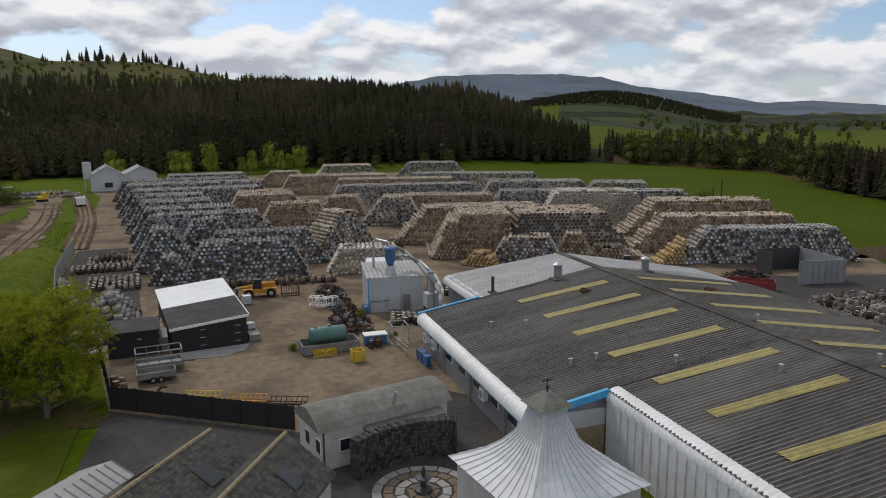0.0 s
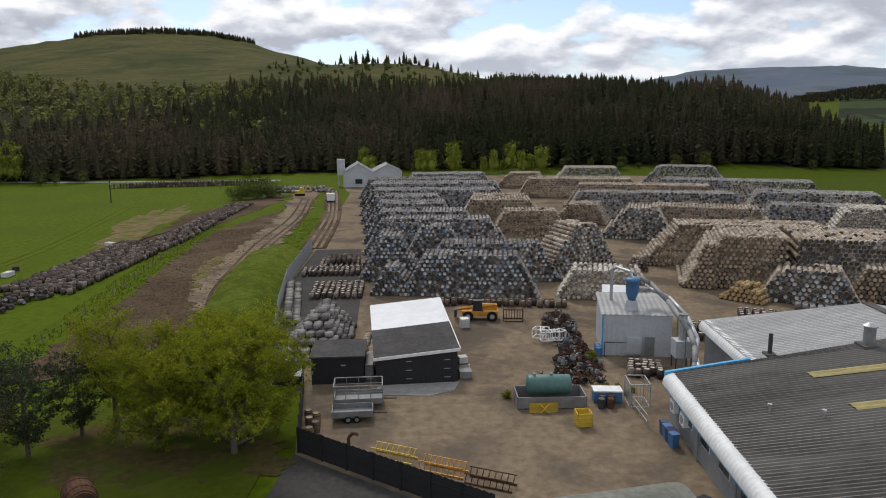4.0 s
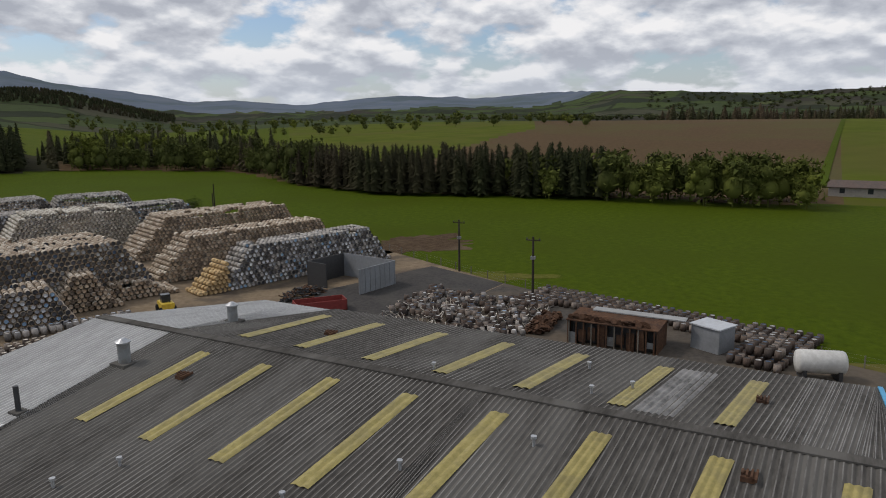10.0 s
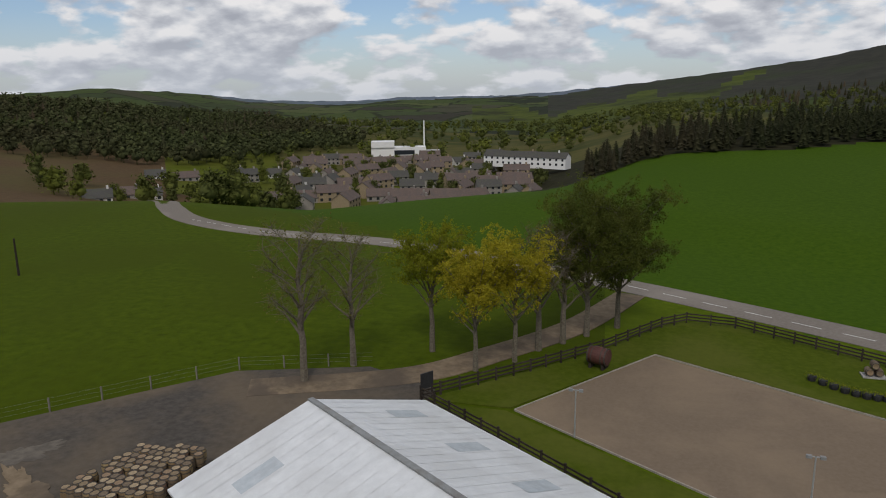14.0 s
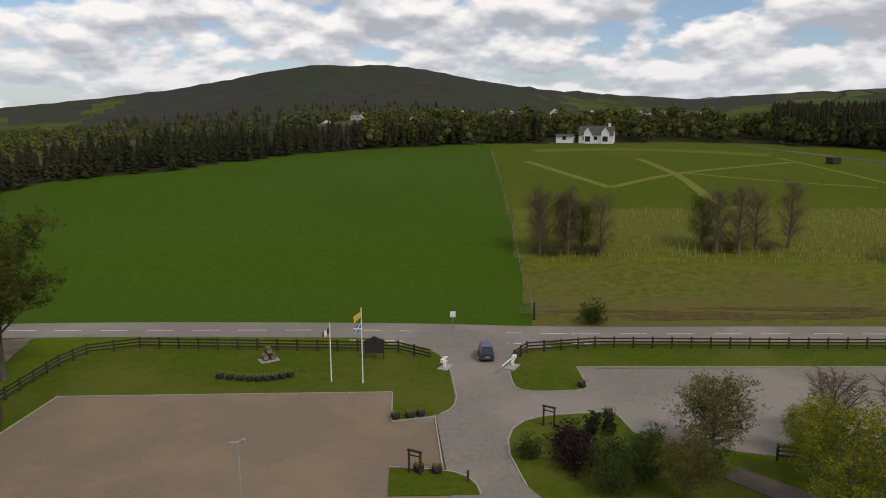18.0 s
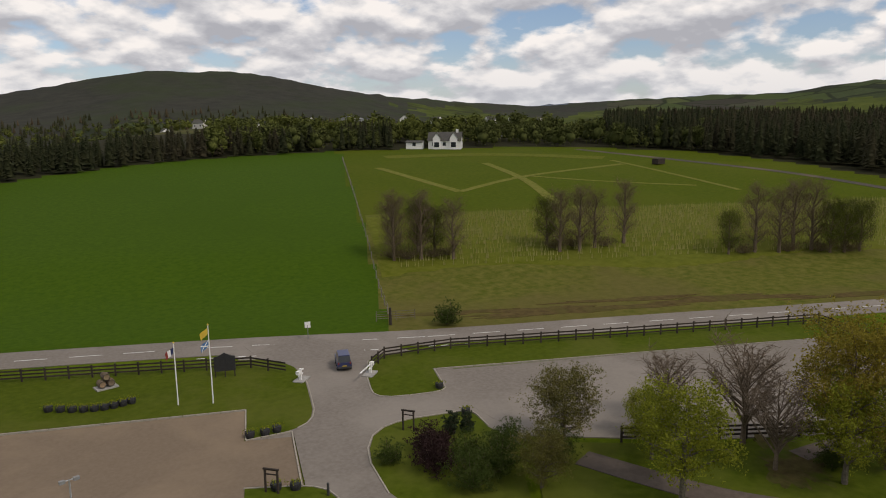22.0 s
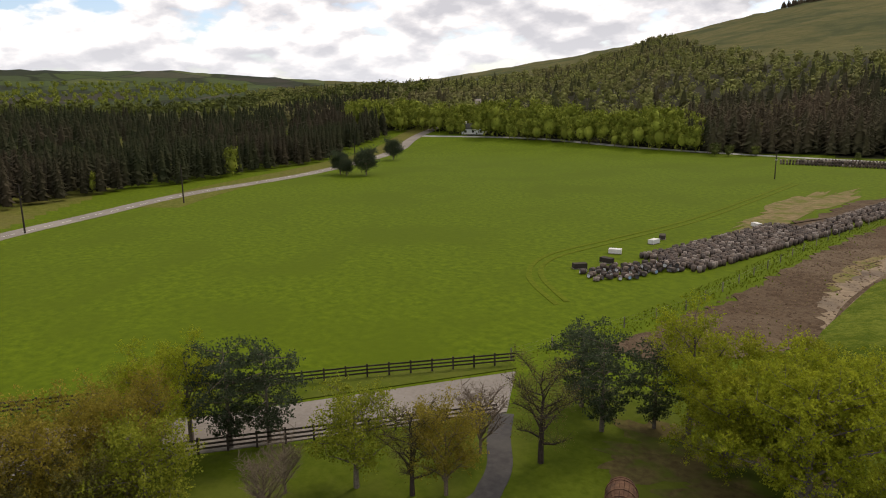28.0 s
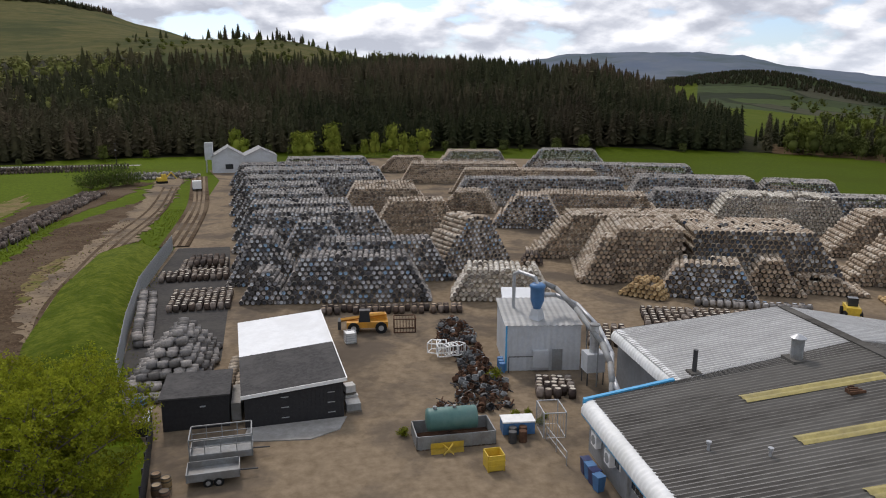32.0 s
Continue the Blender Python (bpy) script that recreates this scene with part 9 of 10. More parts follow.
# ---- field bits beside the soil track ----
for i, (x, y) in enumerate(((-63.3, 81.5), (-65.8, 86.8), (-62.8, 75.4), (-65, 97.2), (-65.9, 101.9), (-60.5, 123.8))):
    bl = thing("crate_load", "stack of pale crates standing in the field" if i % 2 else "dark timber crate standing in the field", "crate", pose(x, y, 0, 0, 0, 30 * i), "field crates")
    part("crate", Shape().box(0, 1.9, 0, 1.0, 0.1, 0.75), "render" if i % 2 else "timber", bl)
    part("pallet", Shape().box(-0.05, 1.95, -0.05, 1.05, 0, 0.1), "oldtimber", bl)
ex = thing("excavator", "small yellow excavator on the lane", "excavator", pose(-41.7, 209.3, 0, 0, 0, 30))
part("track_base", Shape().box(-1.3, 1.3, -1.0, 1.0, 0, 0.7), "rubber", ex)
part("body", Shape().box(-1.3, 1.2, -1.0, 1.0, 0.8, 1.7), "yellow", ex)
part("cab", Shape().box(-0.2, 1.0, -0.95, 0.1, 1.7, 2.7), "yellow", ex)
part("boom", Shape().path([(1.2, 0.4, 1.4), (2.8, 0.4, 3.0), (4.2, 0.4, 1.2)], 0.18, 6), "yellow", ex)
tr = thing("dump_truck", "white-cabbed tipper on the lane", "truck", pose(-29.5, 190.1, 0.1, 0, 0, 100))
part("cab", Shape().box(0, 1.8, -1.1, 1.1, 0.6, 2.6), "white", tr)
part("body", Shape().box(2, 5.8, -1.15, 1.15, 0.9, 2.1), "red", tr)
for x in (0.9, 3.6, 4.8):
    for y in (-1.0, 1.0):
        part("wheel", Shape().tube((x, y - 0.15, 0.5), (x, y + 0.15, 0.5), 0.5, n=12), "rubber", tr)


# ---- rough ground beside the field: clods, ruts and grass tufts ----
def within(poly, x, y):
    hit_ = np.zeros(len(x), bool)
    for (x0, y0), (x1, y1) in zip(poly, poly[1:] + poly[:1]):
        hit_ ^= ((y0 > y) != (y1 > y)) & (x < (x1 - x0) * (y - y0) / (y1 - y0 + 1e-9) + x0)
    return hit_


def strew(name, label, category, poly, count, template, low, high, flat_, top, material, seed):
    r = np.random.default_rng(seed)
    a = np.array(poly)
    x, y = r.uniform(a[:, 0].min(), a[:, 0].max(), count), r.uniform(a[:, 1].min(), a[:, 1].max(), count)
    k = within(poly, x, y)
    x, y = x[k], y[k]
    w = low + (high - low) * r.uniform(0, 1, len(x)) ** 2.5
    me = scatter(name, template, np.column_stack([x, y, ground(x, y) + top]), np.column_stack([w, w * flat_]), r.uniform(0, 6.28, len(x)), [material])
    return tagged(new(name, me), label, category, kind="stuff")


tr_ = random.Random(8)
TUFT = [[], []]
for k in range(7):
    q = 2 * math.pi * k / 7
    lean = tr_.uniform(0.3, 0.7)
    TUFT[0] += [(0.18 * math.cos(q + 1.2), 0.18 * math.sin(q + 1.2), 0), (0.18 * math.cos(q - 1.2), 0.18 * math.sin(q - 1.2), 0), (lean * math.cos(q), lean * math.sin(q), tr_.uniform(0.7, 1.1))]
    TUFT[1].append((3 * k, 3 * k + 1, 3 * k + 2))
TUFT = (np.array(TUFT[0]), np.array(TUFT[1]), np.zeros(7, int))
CLOD = (np.array([(0.5, 0, 0), (-0.3, 0.45, 0), (-0.4, -0.4, 0), (0.1, 0.1, 0.6), (-0.2, -0.15, 0.45)]), np.array([(0, 1, 3), (1, 4, 3), (1, 2, 4), (2, 0, 4), (0, 3, 4)]), np.zeros(5, int))
SOIL = [(-40, 53), (-41, 68), (-41.5, 82), (-43.5, 100), (-45.5, 120), (-46.5, 140), (-36, 150), (-32, 125), (-30, 105), (-27, 88), (-25.5, 73.5), (-30, 62), (-36, 54)]
BANK = [(-17, 54), (-25.5, 74), (-28, 98), (-30, 125), (-31, 160), (-27, 160), (-24.5, 120), (-20, 90), (-16.5, 70), (-13.5, 54)]
EDGE = [(-40.5, 53), (-42, 70), (-42, 84), (-44, 100), (-46, 120), (-47, 150), (-50.5, 150), (-49.5, 110), (-45, 70), (-44, 46)]
strew("earth_clods", "loose clods strewn over turned earth", "soil", SOIL, 9000, CLOD, 0.1, 0.55, 0.5, 0.1, "clod", 1)
strew("grass_tufts", "rough grass tufts beside the dirt track", "grass", BANK, 6000, TUFT, 0.1, 0.3, 1.0, 0.0, "tuft", 2)
strew("grass_tufts", "rough grass tufts along the soil's edge", "grass", EDGE, 6000, TUFT, 0.1, 0.28, 1.0, 0.0, "tuft", 3)
strew("grass_tufts", "stray grass tufts over turned earth", "grass", SOIL, 500, TUFT, 0.1, 0.35, 0.8, 0.1, "tuft", 4)
for off in (-1.1, 0.9, 2.2):
    ribbon("wheel_rut", [(-27.6 + off, 76), (-30 + off, 86), (-31.8 + off * 0.8, 100), (-33.4 + off, 125), (-34 + off, 160), (-38.3 + off, 200)], 0.55, 0.15, "soil", "dark wheel rut pressed into the dirt track", "track", 0.05)


# ---- gate lawns, fences, flags ----
def rail_fence(pts, label, step=1.9, h=1.15):
    f = thing("rail_fence", label, "fence", group="post and rail fences")
    post_me = Shape().box(-0.07, 0.07, -0.06, 0.06, 0, h + 0.08).mesh("post")
    rail_me = Shape().box(0, 1, -0.02, 0.02, -0.07, 0.07).mesh("rail")
    for (x0, y0), (x1, y1) in zip(pts, pts[1:]):
        L = math.hypot(x1 - x0, y1 - y0)
        n = max(1, round(L / step))
        ang = math.atan2(y1 - y0, x1 - x0)
        for i in range(n):
            p = part("post", post_me, "timber", f)
            p.matrix_basis = Matrix.LocRotScale((x0 + (x1 - x0) * i / n, y0 + (y1 - y0) * i / n, 0.04), Euler((0, 0, ang)), None)
            for z in (0.4, 0.72, 1.04):
                q = part("rail", rail_me, "timber", f)
                q.matrix_basis = Matrix.LocRotScale((x0 + (x1 - x0) * i / n, y0 + (y1 - y0) * i / n, 0.04 + z), Euler((0, 0, ang)), (L / n, 1, 1))
    return f


rail_fence([(17.4, -48.5), (10, -56.5), (4.3, -63.2), (-1.0, -71.5), (-3.5, -73.8), (-8.2, -73.2), (-18, -66.4), (-29.5, -58.4), (-31.0, -54.7)], "dark post and rail fence along the road")
rail_fence([(-37.4, -50.2), (-40.0, -51.6), (-46.6, -49.2), (-64, -37.8), (-81.6, -26.6)], "dark post and rail fence along the road")
rail_fence([(-81.6, -26.6), (-72, -12), (-64.6, 0.3), (-49.3, 32.2), (-43.0, 44)], "dark post and rail fence beside the field")
rail_fence([(-40.5, -25.5), (-44.2, -22.1), (-57.7, -10.8), (-52.2, -1.2), (-45.5, 15.9), (-39.6, 28.3), (-36.2, 35.3)], "dark rail fence between car park and garden")
rail_fence([(17.4, -48.5), (10, -43.2), (1.6, -37), (-5.5, -31)], "dark rail fence behind the gravel car park")


def kerb(pts, label="pale stone edging of the car park"):
    s = Shape()
    for (x0, y0), (x1, y1) in zip(pts, pts[1:]):
        L = math.hypot(x1 - x0, y1 - y0)
        at = pose(x0, y0, 0, 0, 0, math.degrees(math.atan2(y1 - y0, x1 - x0)))
        n = max(1, int(L / 0.92))
        for i in range(n):
            s.box(L * i / n, L * (i + 0.96) / n, -0.05, 0.05, 0.0, 0.14, at=at)
    return solid("kerb", s, "kerb", label, "kerb", kind="structure")


kerb([(-9.0, -36.6), (9.9, -48.6), (-0.4, -63.4), (-24.3, -49.6), (-21.6, -44.5), (-24.8, -43.5), (-20.9, -35.9)])
kerb([(-25.4, -43.7), (-26.5, -44.0), (-27.4, -44.7), (-28.3, -45.9), (-30.4, -49.9), (-31.8, -52.8)])
kerb([(-38.4, -52.1), (-36.2, -49.5), (-34.3, -46.4), (-33.7, -45.2), (-33.7, -44.3), (-34.3, -43.5), (-35.6, -42.7), (-37.4, -41.8), (-38.2, -41.6), (-38.9, -41.8), (-41.4, -46.0), (-75.6, -24.6)])
kerb([(-24.3, -31.5), (-25.9, -35.4), (-27.1, -37.3), (-28.6, -38.7), (-30.1, -39.3), (-31.4, -39.3), (-32.6, -39.0), (-36.3, -37.3), (-36.8, -36.7), (-36.7, -36.0), (-35.8, -33.9)])
kerb([(-18.2, -38.3), (-20.8, -36.2), (-21.5, -35.4), (-21.9, -34.4), (-21.8, -33.3), (-21.4, -32.3)])

# road paint
def dashes(line, off, dash, gap, w=0.12):
    s = Shape()
    pos = 0.0
    for (x0, y0), (x1, y1) in zip(line, line[1:]):
        L = math.hypot(x1 - x0, y1 - y0)
        dx, dy = (x1 - x0) / L, (y1 - y0) / L
        u = 0.0
        while u + dash < L:
            x, y = x0 + dx * u - dy * off, y0 + dy * u + dx * off
            z = float(ground(x, y)) + 0.068
            s.add([(x - dy * w / 2, y + dx * w / 2, z), (x + dy * w / 2, y - dx * w / 2, z), (x + dx * dash + dy * w / 2, y + dy * dash - dx * w / 2, z), (x + dx * dash - dy * w / 2, y + dy * dash + dx * w / 2, z)], [(0, 1, 2, 3)])
            u += dash + gap
    return s


solid("road_marking", dashes(ROAD[4:20], 0, 3.0, 2.0), "paint", "white dashed centre line on the road", "road marking", kind="structure")
for a, b in (((-27, -64.6), (-42, -53.8)), ((-44.5, -52.2), (-52, -47.2))):
    solid("road_marking", dashes([a, b], 0, 0.8, 0.5, 0.16), "paint", "broken white give-way line", "road marking", kind="structure")


def flagpole(x, y, h, flags):
    f = thing("flagpole", "white flagpole with flag on the lawn", "flagpole", pose(x, y, 0.08), "flagpoles")
    part("pole", Shape().tube((0, 0, 0), (0, 0, h), 0.06, 0.04, 8), "white", f)
    part("finial", Shape().lathe([(0.02, h), (0.08, h + 0.06), (0.02, h + 0.14)], 8), "yellow", f)
    for z, kind in flags:
        cols = {"tri": ("navy", "white", "red"), "gold": ("yellow", "yellow", "yellow"), "cross": ("bluep", "bluep", "bluep")}[kind]
        s = Shape()
        rows = []
        for i in range(10):
            u = i / 9
            yy = 0.09 * math.sin(u * 7) * u
            rows += [(0.06 + 0.7 * u, yy, z - 0.4 * u), (0.06 + 0.62 * u, yy, z - 0.5 - 0.5 * u)]
        for i in range(9):
            s.add([rows[2 * i], rows[2 * i + 1], rows[2 * i + 3], rows[2 * i + 2]], [(0, 1, 2, 3)], min(2, i // 3))
        fl = part("flag", s, list(cols), f, {"tri": "flag of blue, white and red bands", "gold": "plain yellow flag", "cross": "blue flag with white diagonal cross"}[kind])
        if kind == "cross":
            for k in (0, 1):
                c = Shape()
                for i in range(9):
                    pa, pb = rows[2 * i], rows[2 * i + 1]
                    qa, qb = rows[2 * i + 2], rows[2 * i + 3]
                    t0, t1 = (i / 9, (i + 1) / 9) if k else (1 - i / 9, 1 - (i + 1) / 9)
                    mid = lambda a, b, t: tuple(a[j] + (b[j] - a[j]) * t for j in range(3))
                    for e in (-0.012, 0.012):
                        quad = [mid(pa, pb, max(0, t0 - 0.09)), mid(pa, pb, min(1, t0 + 0.09)), mid(qa, qb, min(1, t1 + 0.09)), mid(qa, qb, max(0, t1 - 0.09))]
                        c.add([(q[0], q[1] + e, q[2]) for q in quad], [(0, 1, 2, 3)])
                part("cross_band", c, "white", fl)


flagpole(-20.9, -54.5, 5.2, [(4.9, "tri")])
flagpole(-23.1, -52.8, 6.6, [(6.4, "gold"), (5.4, "cross")])
sb = thing("sign_board", "large black name board on posts", "sign", pose(-25.9, -58.4, 0.08, 0, 0, 150) @ Matrix.Diagonal((0.62, 1, 1, 1)))
part("board", Shape().add([(x, y, z) for y in (-0.05, 0.05) for x, z in ((0, 0.55), (3.0, 0.55), (3.0, 1.9), (2.4, 1.95), (1.5, 2.25), (0.6, 1.95), (0, 1.9))], [(0, 1, 2, 3, 4, 5, 6), (13, 12, 11, 10, 9, 8, 7)] + [(i, 7 + i, 7 + (i + 1) % 7, (i + 1) % 7) for i in range(7)]), "blackboard", sb)
for x in (0.15, 1.5, 2.85):
    part("post", Shape().box(x - 0.07, x + 0.07, -0.06, 0.06, 0, 0.7), "timber", sb)


def tub(x, y, label="half-cask tub planted with yellow flowers", flower="leafgold"):
    t = thing("flower_tub", label, "planter", pose(x, y, 0.09), "flower tubs")
    part("tub", Shape().lathe([(0.3, 0), (0.36, 0.25), (0.34, 0.45), (0.3, 0.42)], 12), "blackboard", t)
    tagged(part("flower_clump", leaves("flowers", [Vector((0.2 * math.cos(k), 0.2 * math.sin(k), 0.55)) for k in range(7)], 14, 0.06, 0.12, flower, 3), flower, t), kind="stuff")


for i in range(9):
    u = i / 8
    tub(-12.9 - 5.4 * u, -60.6 + 3.0 * u + 1.0 * math.sin(u * math.pi), "black tub of yellow flowers in a crescent row")
for x, y in ((-22.1, -44.8), (-23.1, -44.4), (-24.0, -44.3), (-38.5, -42.2), (-36.2, -36.7), (-19.6, -36.8), (-20.5, -36.0)):
    tub(x, y)
mo = thing("cask_monument", "small pyramid of casks on a plinth", "monument", pose(-18.0, -62.8, 0.08))
part("plinth", Shape().box(-0.9, 0.9, -0.6, 0.6, 0, 0.12), "concrete", mo)
for x, z in ((-0.36, 0.46), (0.36, 0.46), (0, 1.06)):
    part("cask", near_lying.copy(), "stave_brown", mo).matrix_basis = pose(x, 0, z)
for name, m in (("gate_barrier", pose(-31.0, -52.2, 0.08, 0, 0, 32)), ("gate_barrier", pose(-36.5, -49.2, 0.08, 0, 0, 212))):
    gt = thing(name, "white counterweight barrier at the gate", "barrier", m, "gate barriers")
    part("plinth", Shape().box(-1.0, 0.6, -0.5, 0.5, 0, 0.1), "concrete", gt)
    part("post", Shape().box(-0.1, 0.1, -0.1, 0.1, 0.1, 1.1), "white", gt)
    part("counterweight", Shape().box(0.2, 0.6, -0.14, 0.14, 0.7, 1.0), "white", gt)
    part("boom", Shape().box(-2.6 if m.translation.x < -35 else -0.6, 0.6, -0.04, 0.04, 0.86, 0.96), "white", gt)
    part("strut", Shape().box(-0.45, 0.45, -0.05, 0.05, 0.5, 0.6), "white", gt)
for x, y, a in ((-19.2, -36.6, 122), (-31.0, -37.5, 118)):
    pg = thing("timber_frame", "dark timber portal frame by the drive", "frame", pose(x, y, 0.08, 0, 0, a) @ Matrix.Diagonal((0.7, 0.9, 0.76, 1)), "timber portals")
    for u in (-0.6, 0.6):
        part("post", Shape().box(u - 0.07, u + 0.07, -0.07, 0.07, 0, 2.0), "timber", pg)
    part("lintel", Shape().box(-0.75, 0.75, -0.07, 0.07, 2.0, 2.14), "timber", pg)
    part("cross_bar", Shape().box(-0.55, 0.55, -0.04, 0.04, 1.6, 1.68), "timber", pg)
va = thing("van", "small navy van waiting at the gate", "van", pose(-35.3, -51.6, 0.09, 0, 0, 240) @ Matrix.Translation((-0.3, 0, 0)) @ Matrix.Diagonal((0.8, 0.82, 0.82, 1)))
part("body", Shape().add([(0, -0.8, 0.35), (3.8, -0.8, 0.35), (3.8, 0.8, 0.35), (0, 0.8, 0.35), (0, -0.8, 1.0), (3.8, -0.8, 0.95), (3.8, 0.8, 0.95), (0, 0.8, 1.0)], [(3, 2, 1, 0), (4, 5, 6, 7), (0, 1, 5, 4), (1, 2, 6, 5), (2, 3, 7, 6), (3, 0, 4, 7)]), "navy", va)
part("cabin", Shape().add([(0.05, -0.75, 1.0), (3.1, -0.75, 0.97), (3.1, 0.75, 0.97), (0.05, 0.75, 1.0), (0.25, -0.62, 1.7), (2.4, -0.62, 1.75), (2.4, 0.62, 1.75), (0.25, 0.62, 1.7)], [(0, 1, 5, 4), (1, 2, 6, 5), (2, 3, 7, 6), (3, 0, 4, 7)]), "glass", va, "dark windows all round")
part("roof", Shape().box(0.25, 2.4, -0.63, 0.63, 1.7, 1.79), "navy", va)
for x in (0.75, 3.05):
    for y in (-0.75, 0.75):
        w = part("wheel", Shape().tube((x, y - 0.1, 0.31), (x, y + 0.1, 0.31), 0.31, n=14), "rubber", va)
        part("rim", Shape().tube((x, y - 0.12, 0.31), (x, y + 0.12, 0.31), 0.17, n=10), "steel", w)
for y in (-0.65, 0.65):
    part("tail_light", Shape().box(-0.03, 0.02, y - 0.08, y + 0.08, 0.8, 1.05), "red", va)
part("bumper", Shape().box(-0.08, 0.05, -0.8, 0.8, 0.35, 0.55), "darkmetal", va)
part("number_plate", Shape().box(-0.1, -0.07, -0.25, 0.25, 0.6, 0.7), "yellow", va)
bc = thing("giant_cask", "huge red-brown show cask lying on a cradle", "cask", pose(4.4, -59.0, 0.08, 0, 0, 70) @ Matrix.Diagonal((0.72, 0.72, 0.72, 1)))
part("barrel", Shape().lathe([(0.95, -1.25), (1.08, -0.6), (1.12, 0), (1.08, 0.6), (0.95, 1.25)], 22, at=pose(0, 0, 1.5, 90, 0, 0)), "redbrown", bc)
for z in (-1.1, -0.6, 0.6, 1.1):
    part("hoop", Shape().lathe([(1.06, -0.07), (1.1, -0.06), (1.1, 0.06), (1.06, 0.07)], 22, at=pose(0, -z, 1.5, 90, 0, 0)), "hoop", bc)
for y in (-0.8, 0.8):
    part("cradle", Shape().box(-0.8, 0.8, y - 0.15, y + 0.15, 0, 0.6), "timber", bc)
gc = thing("giant_cask", "huge dark weathered cask lying on the lawn", "cask", pose(-22.3, 31.9, 0.08, 0, 0, 35))
for k in range(22):
    q = 2 * math.pi * k / 22
    st_ = Shape()
    prof_ = [(0.72, -1.2), (0.9, -0.6), (0.96, 0), (0.9, 0.6), (0.72, 1.2)]
    q1 = q + 2 * math.pi / 22 * 0.94
    st_.add([(rr * math.cos(w_), zz_, 1.05 + rr * math.sin(w_)) for rr, zz_ in prof_ for w_ in (q, q1)], [(2 * i, 2 * i + 1, 2 * i + 3, 2 * i + 2) for i in range(4)])
    part("stave", st_, "rust", gc)
for y_, r_h in ((-1.0, 0.8), (-0.5, 0.93), (0.5, 0.93), (1.0, 0.8)):
    part("hoop", Shape().lathe([(r_h, -0.06), (r_h + 0.03, -0.05), (r_h + 0.03, 0.05), (r_h, 0.06)], 22, at=pose(0, y_, 1.05, 90, 0, 0)), "rust", gc)
for y_ in (-1.12, 1.12):
    part("head", Shape().tube((0, y_, 1.05), (0, y_ * 1.02, 1.05), 0.72, n=22), "rust", gc)
for y_ in (-0.7, 0.7):
    part("cradle", Shape().box(-0.7, 0.7, y_ - 0.12, y_ + 0.12, 0, 0.35), "timber", gc)
blotch("leaf_litter", -23, 41.6, 6.8, 4.2, 35, "litter", "bare leaf litter beneath the maples", 0.09, 21)
blotch("leaf_litter", -17.0, 39.4, 5.0, 4.4, 10, "litter", "bare leaf litter beneath the maples", 0.094, 22)
blotch("leaf_litter", -45.5, -16, 3.4, 1.8, 40, "litter", "dark mulch bed beneath trees", 0.091, 23)
blotch("leaf_litter", -38.5, 4.5, 5.5, 3.0, 60, "litter", "dark mulch bed beneath trees", 0.095, 24)
nb = thing("notice_board", "black notice board on the fence corner", "notice board", pose(17.0, -48.9, 0.05, 0, 0, 55))
part("board", Shape().box(-0.6, 0.6, -0.05, 0.05, 0.9, 2.2), "blackboard", nb)
for u in (-0.5, 0.5):
    part("post", Shape().box(u - 0.06, u + 0.06, -0.05, 0.05, 0, 0.95), "timber", nb)
for x, y, h in ((-8.6, -38.4, 4.2), (5.0, -45.3, 3.6)):
    lp = thing("street_lamp", "slim grey lamp post with twin heads", "lamp", pose(x, y, 0.08), "lamp posts")
    part("pole", Shape().tube((0, 0, 0), (0, 0, h), 0.06, 0.045, 8), "steel", lp)
    part("arm", Shape().box(-0.35, 0.35, -0.03, 0.03, h - 0.05, h), "steel", lp)
    for u in (-0.35, 0.35):
        part("lamp_head", Shape().box(u - 0.14, u + 0.14, -0.1, 0.1, h - 0.12, h + 0.05), "greysteel", lp)
for x, y in ((-38.3, -62.4), (-132, 3)):
    rsn = thing("road_sign", "small white road sign on a post", "sign", pose(x, y, float(ground(x, y)), 0, 0, 150), "road signs")
    part("post", Shape().tube((0, 0, 0), (0, 0, 1.6), 0.04, n=6), "greysteel", rsn)
    part("panel", Shape().box(-0.3, 0.3, -0.02, 0.02, 1.3, 1.95), "white", rsn)
fg = thing("field_gate", "grey weathered field gate by the road", "gate", pose(-51.5, -60.3, float(ground(-51.5, -60.3)), 0, 0, 147))
for z in (0.3, 0.55, 0.8, 1.1):
    part("bar", Shape().tube((0, 0, z), (-4.5, 0, z), 0.03, n=6), "oldtimber", fg)
for x in (0, -2.2, -4.5):
    part("upright", Shape().tube((x, 0, 0), (x, 0, 1.2), 0.04, n=6), "oldtimber", fg)

# garden court
cn = thing("stone_hut", "small round dark stone hut with pale cap", "hut", pose(-48.0, -6.3, 0.12) @ Matrix.Diagonal((0.8, 0.8, 0.8, 1)))
for k in range(6):
    for i in range(16):
        a = 2 * math.pi * (i + 0.5 * (k % 2)) / 16
        rr = 1.35 - 0.16 * max(0, k - 2)
        part("stone", stone_meshes[(i + k) % 5], "stone", cn).matrix_basis = Matrix.LocRotScale((rr * math.cos(a), rr * math.sin(a), 0.17 + 0.34 * k), Euler((0, 0, a + math.pi / 2)), (0.52, 0.4, 0.34))
part("core", Shape().lathe([(1.2, 0), (1.2, 1.2), (0.75, 2.1)], 16), "stone", cn)
part("cap", Shape().lathe([(0.55, 2.05), (0.42, 2.2), (0.12, 2.55)], 12), "kerb", cn, "pale stone cap")
bl = thing("bollard", "black bollard with white top in the court", "bollard", pose(-43.3, -8.0, 0.12))
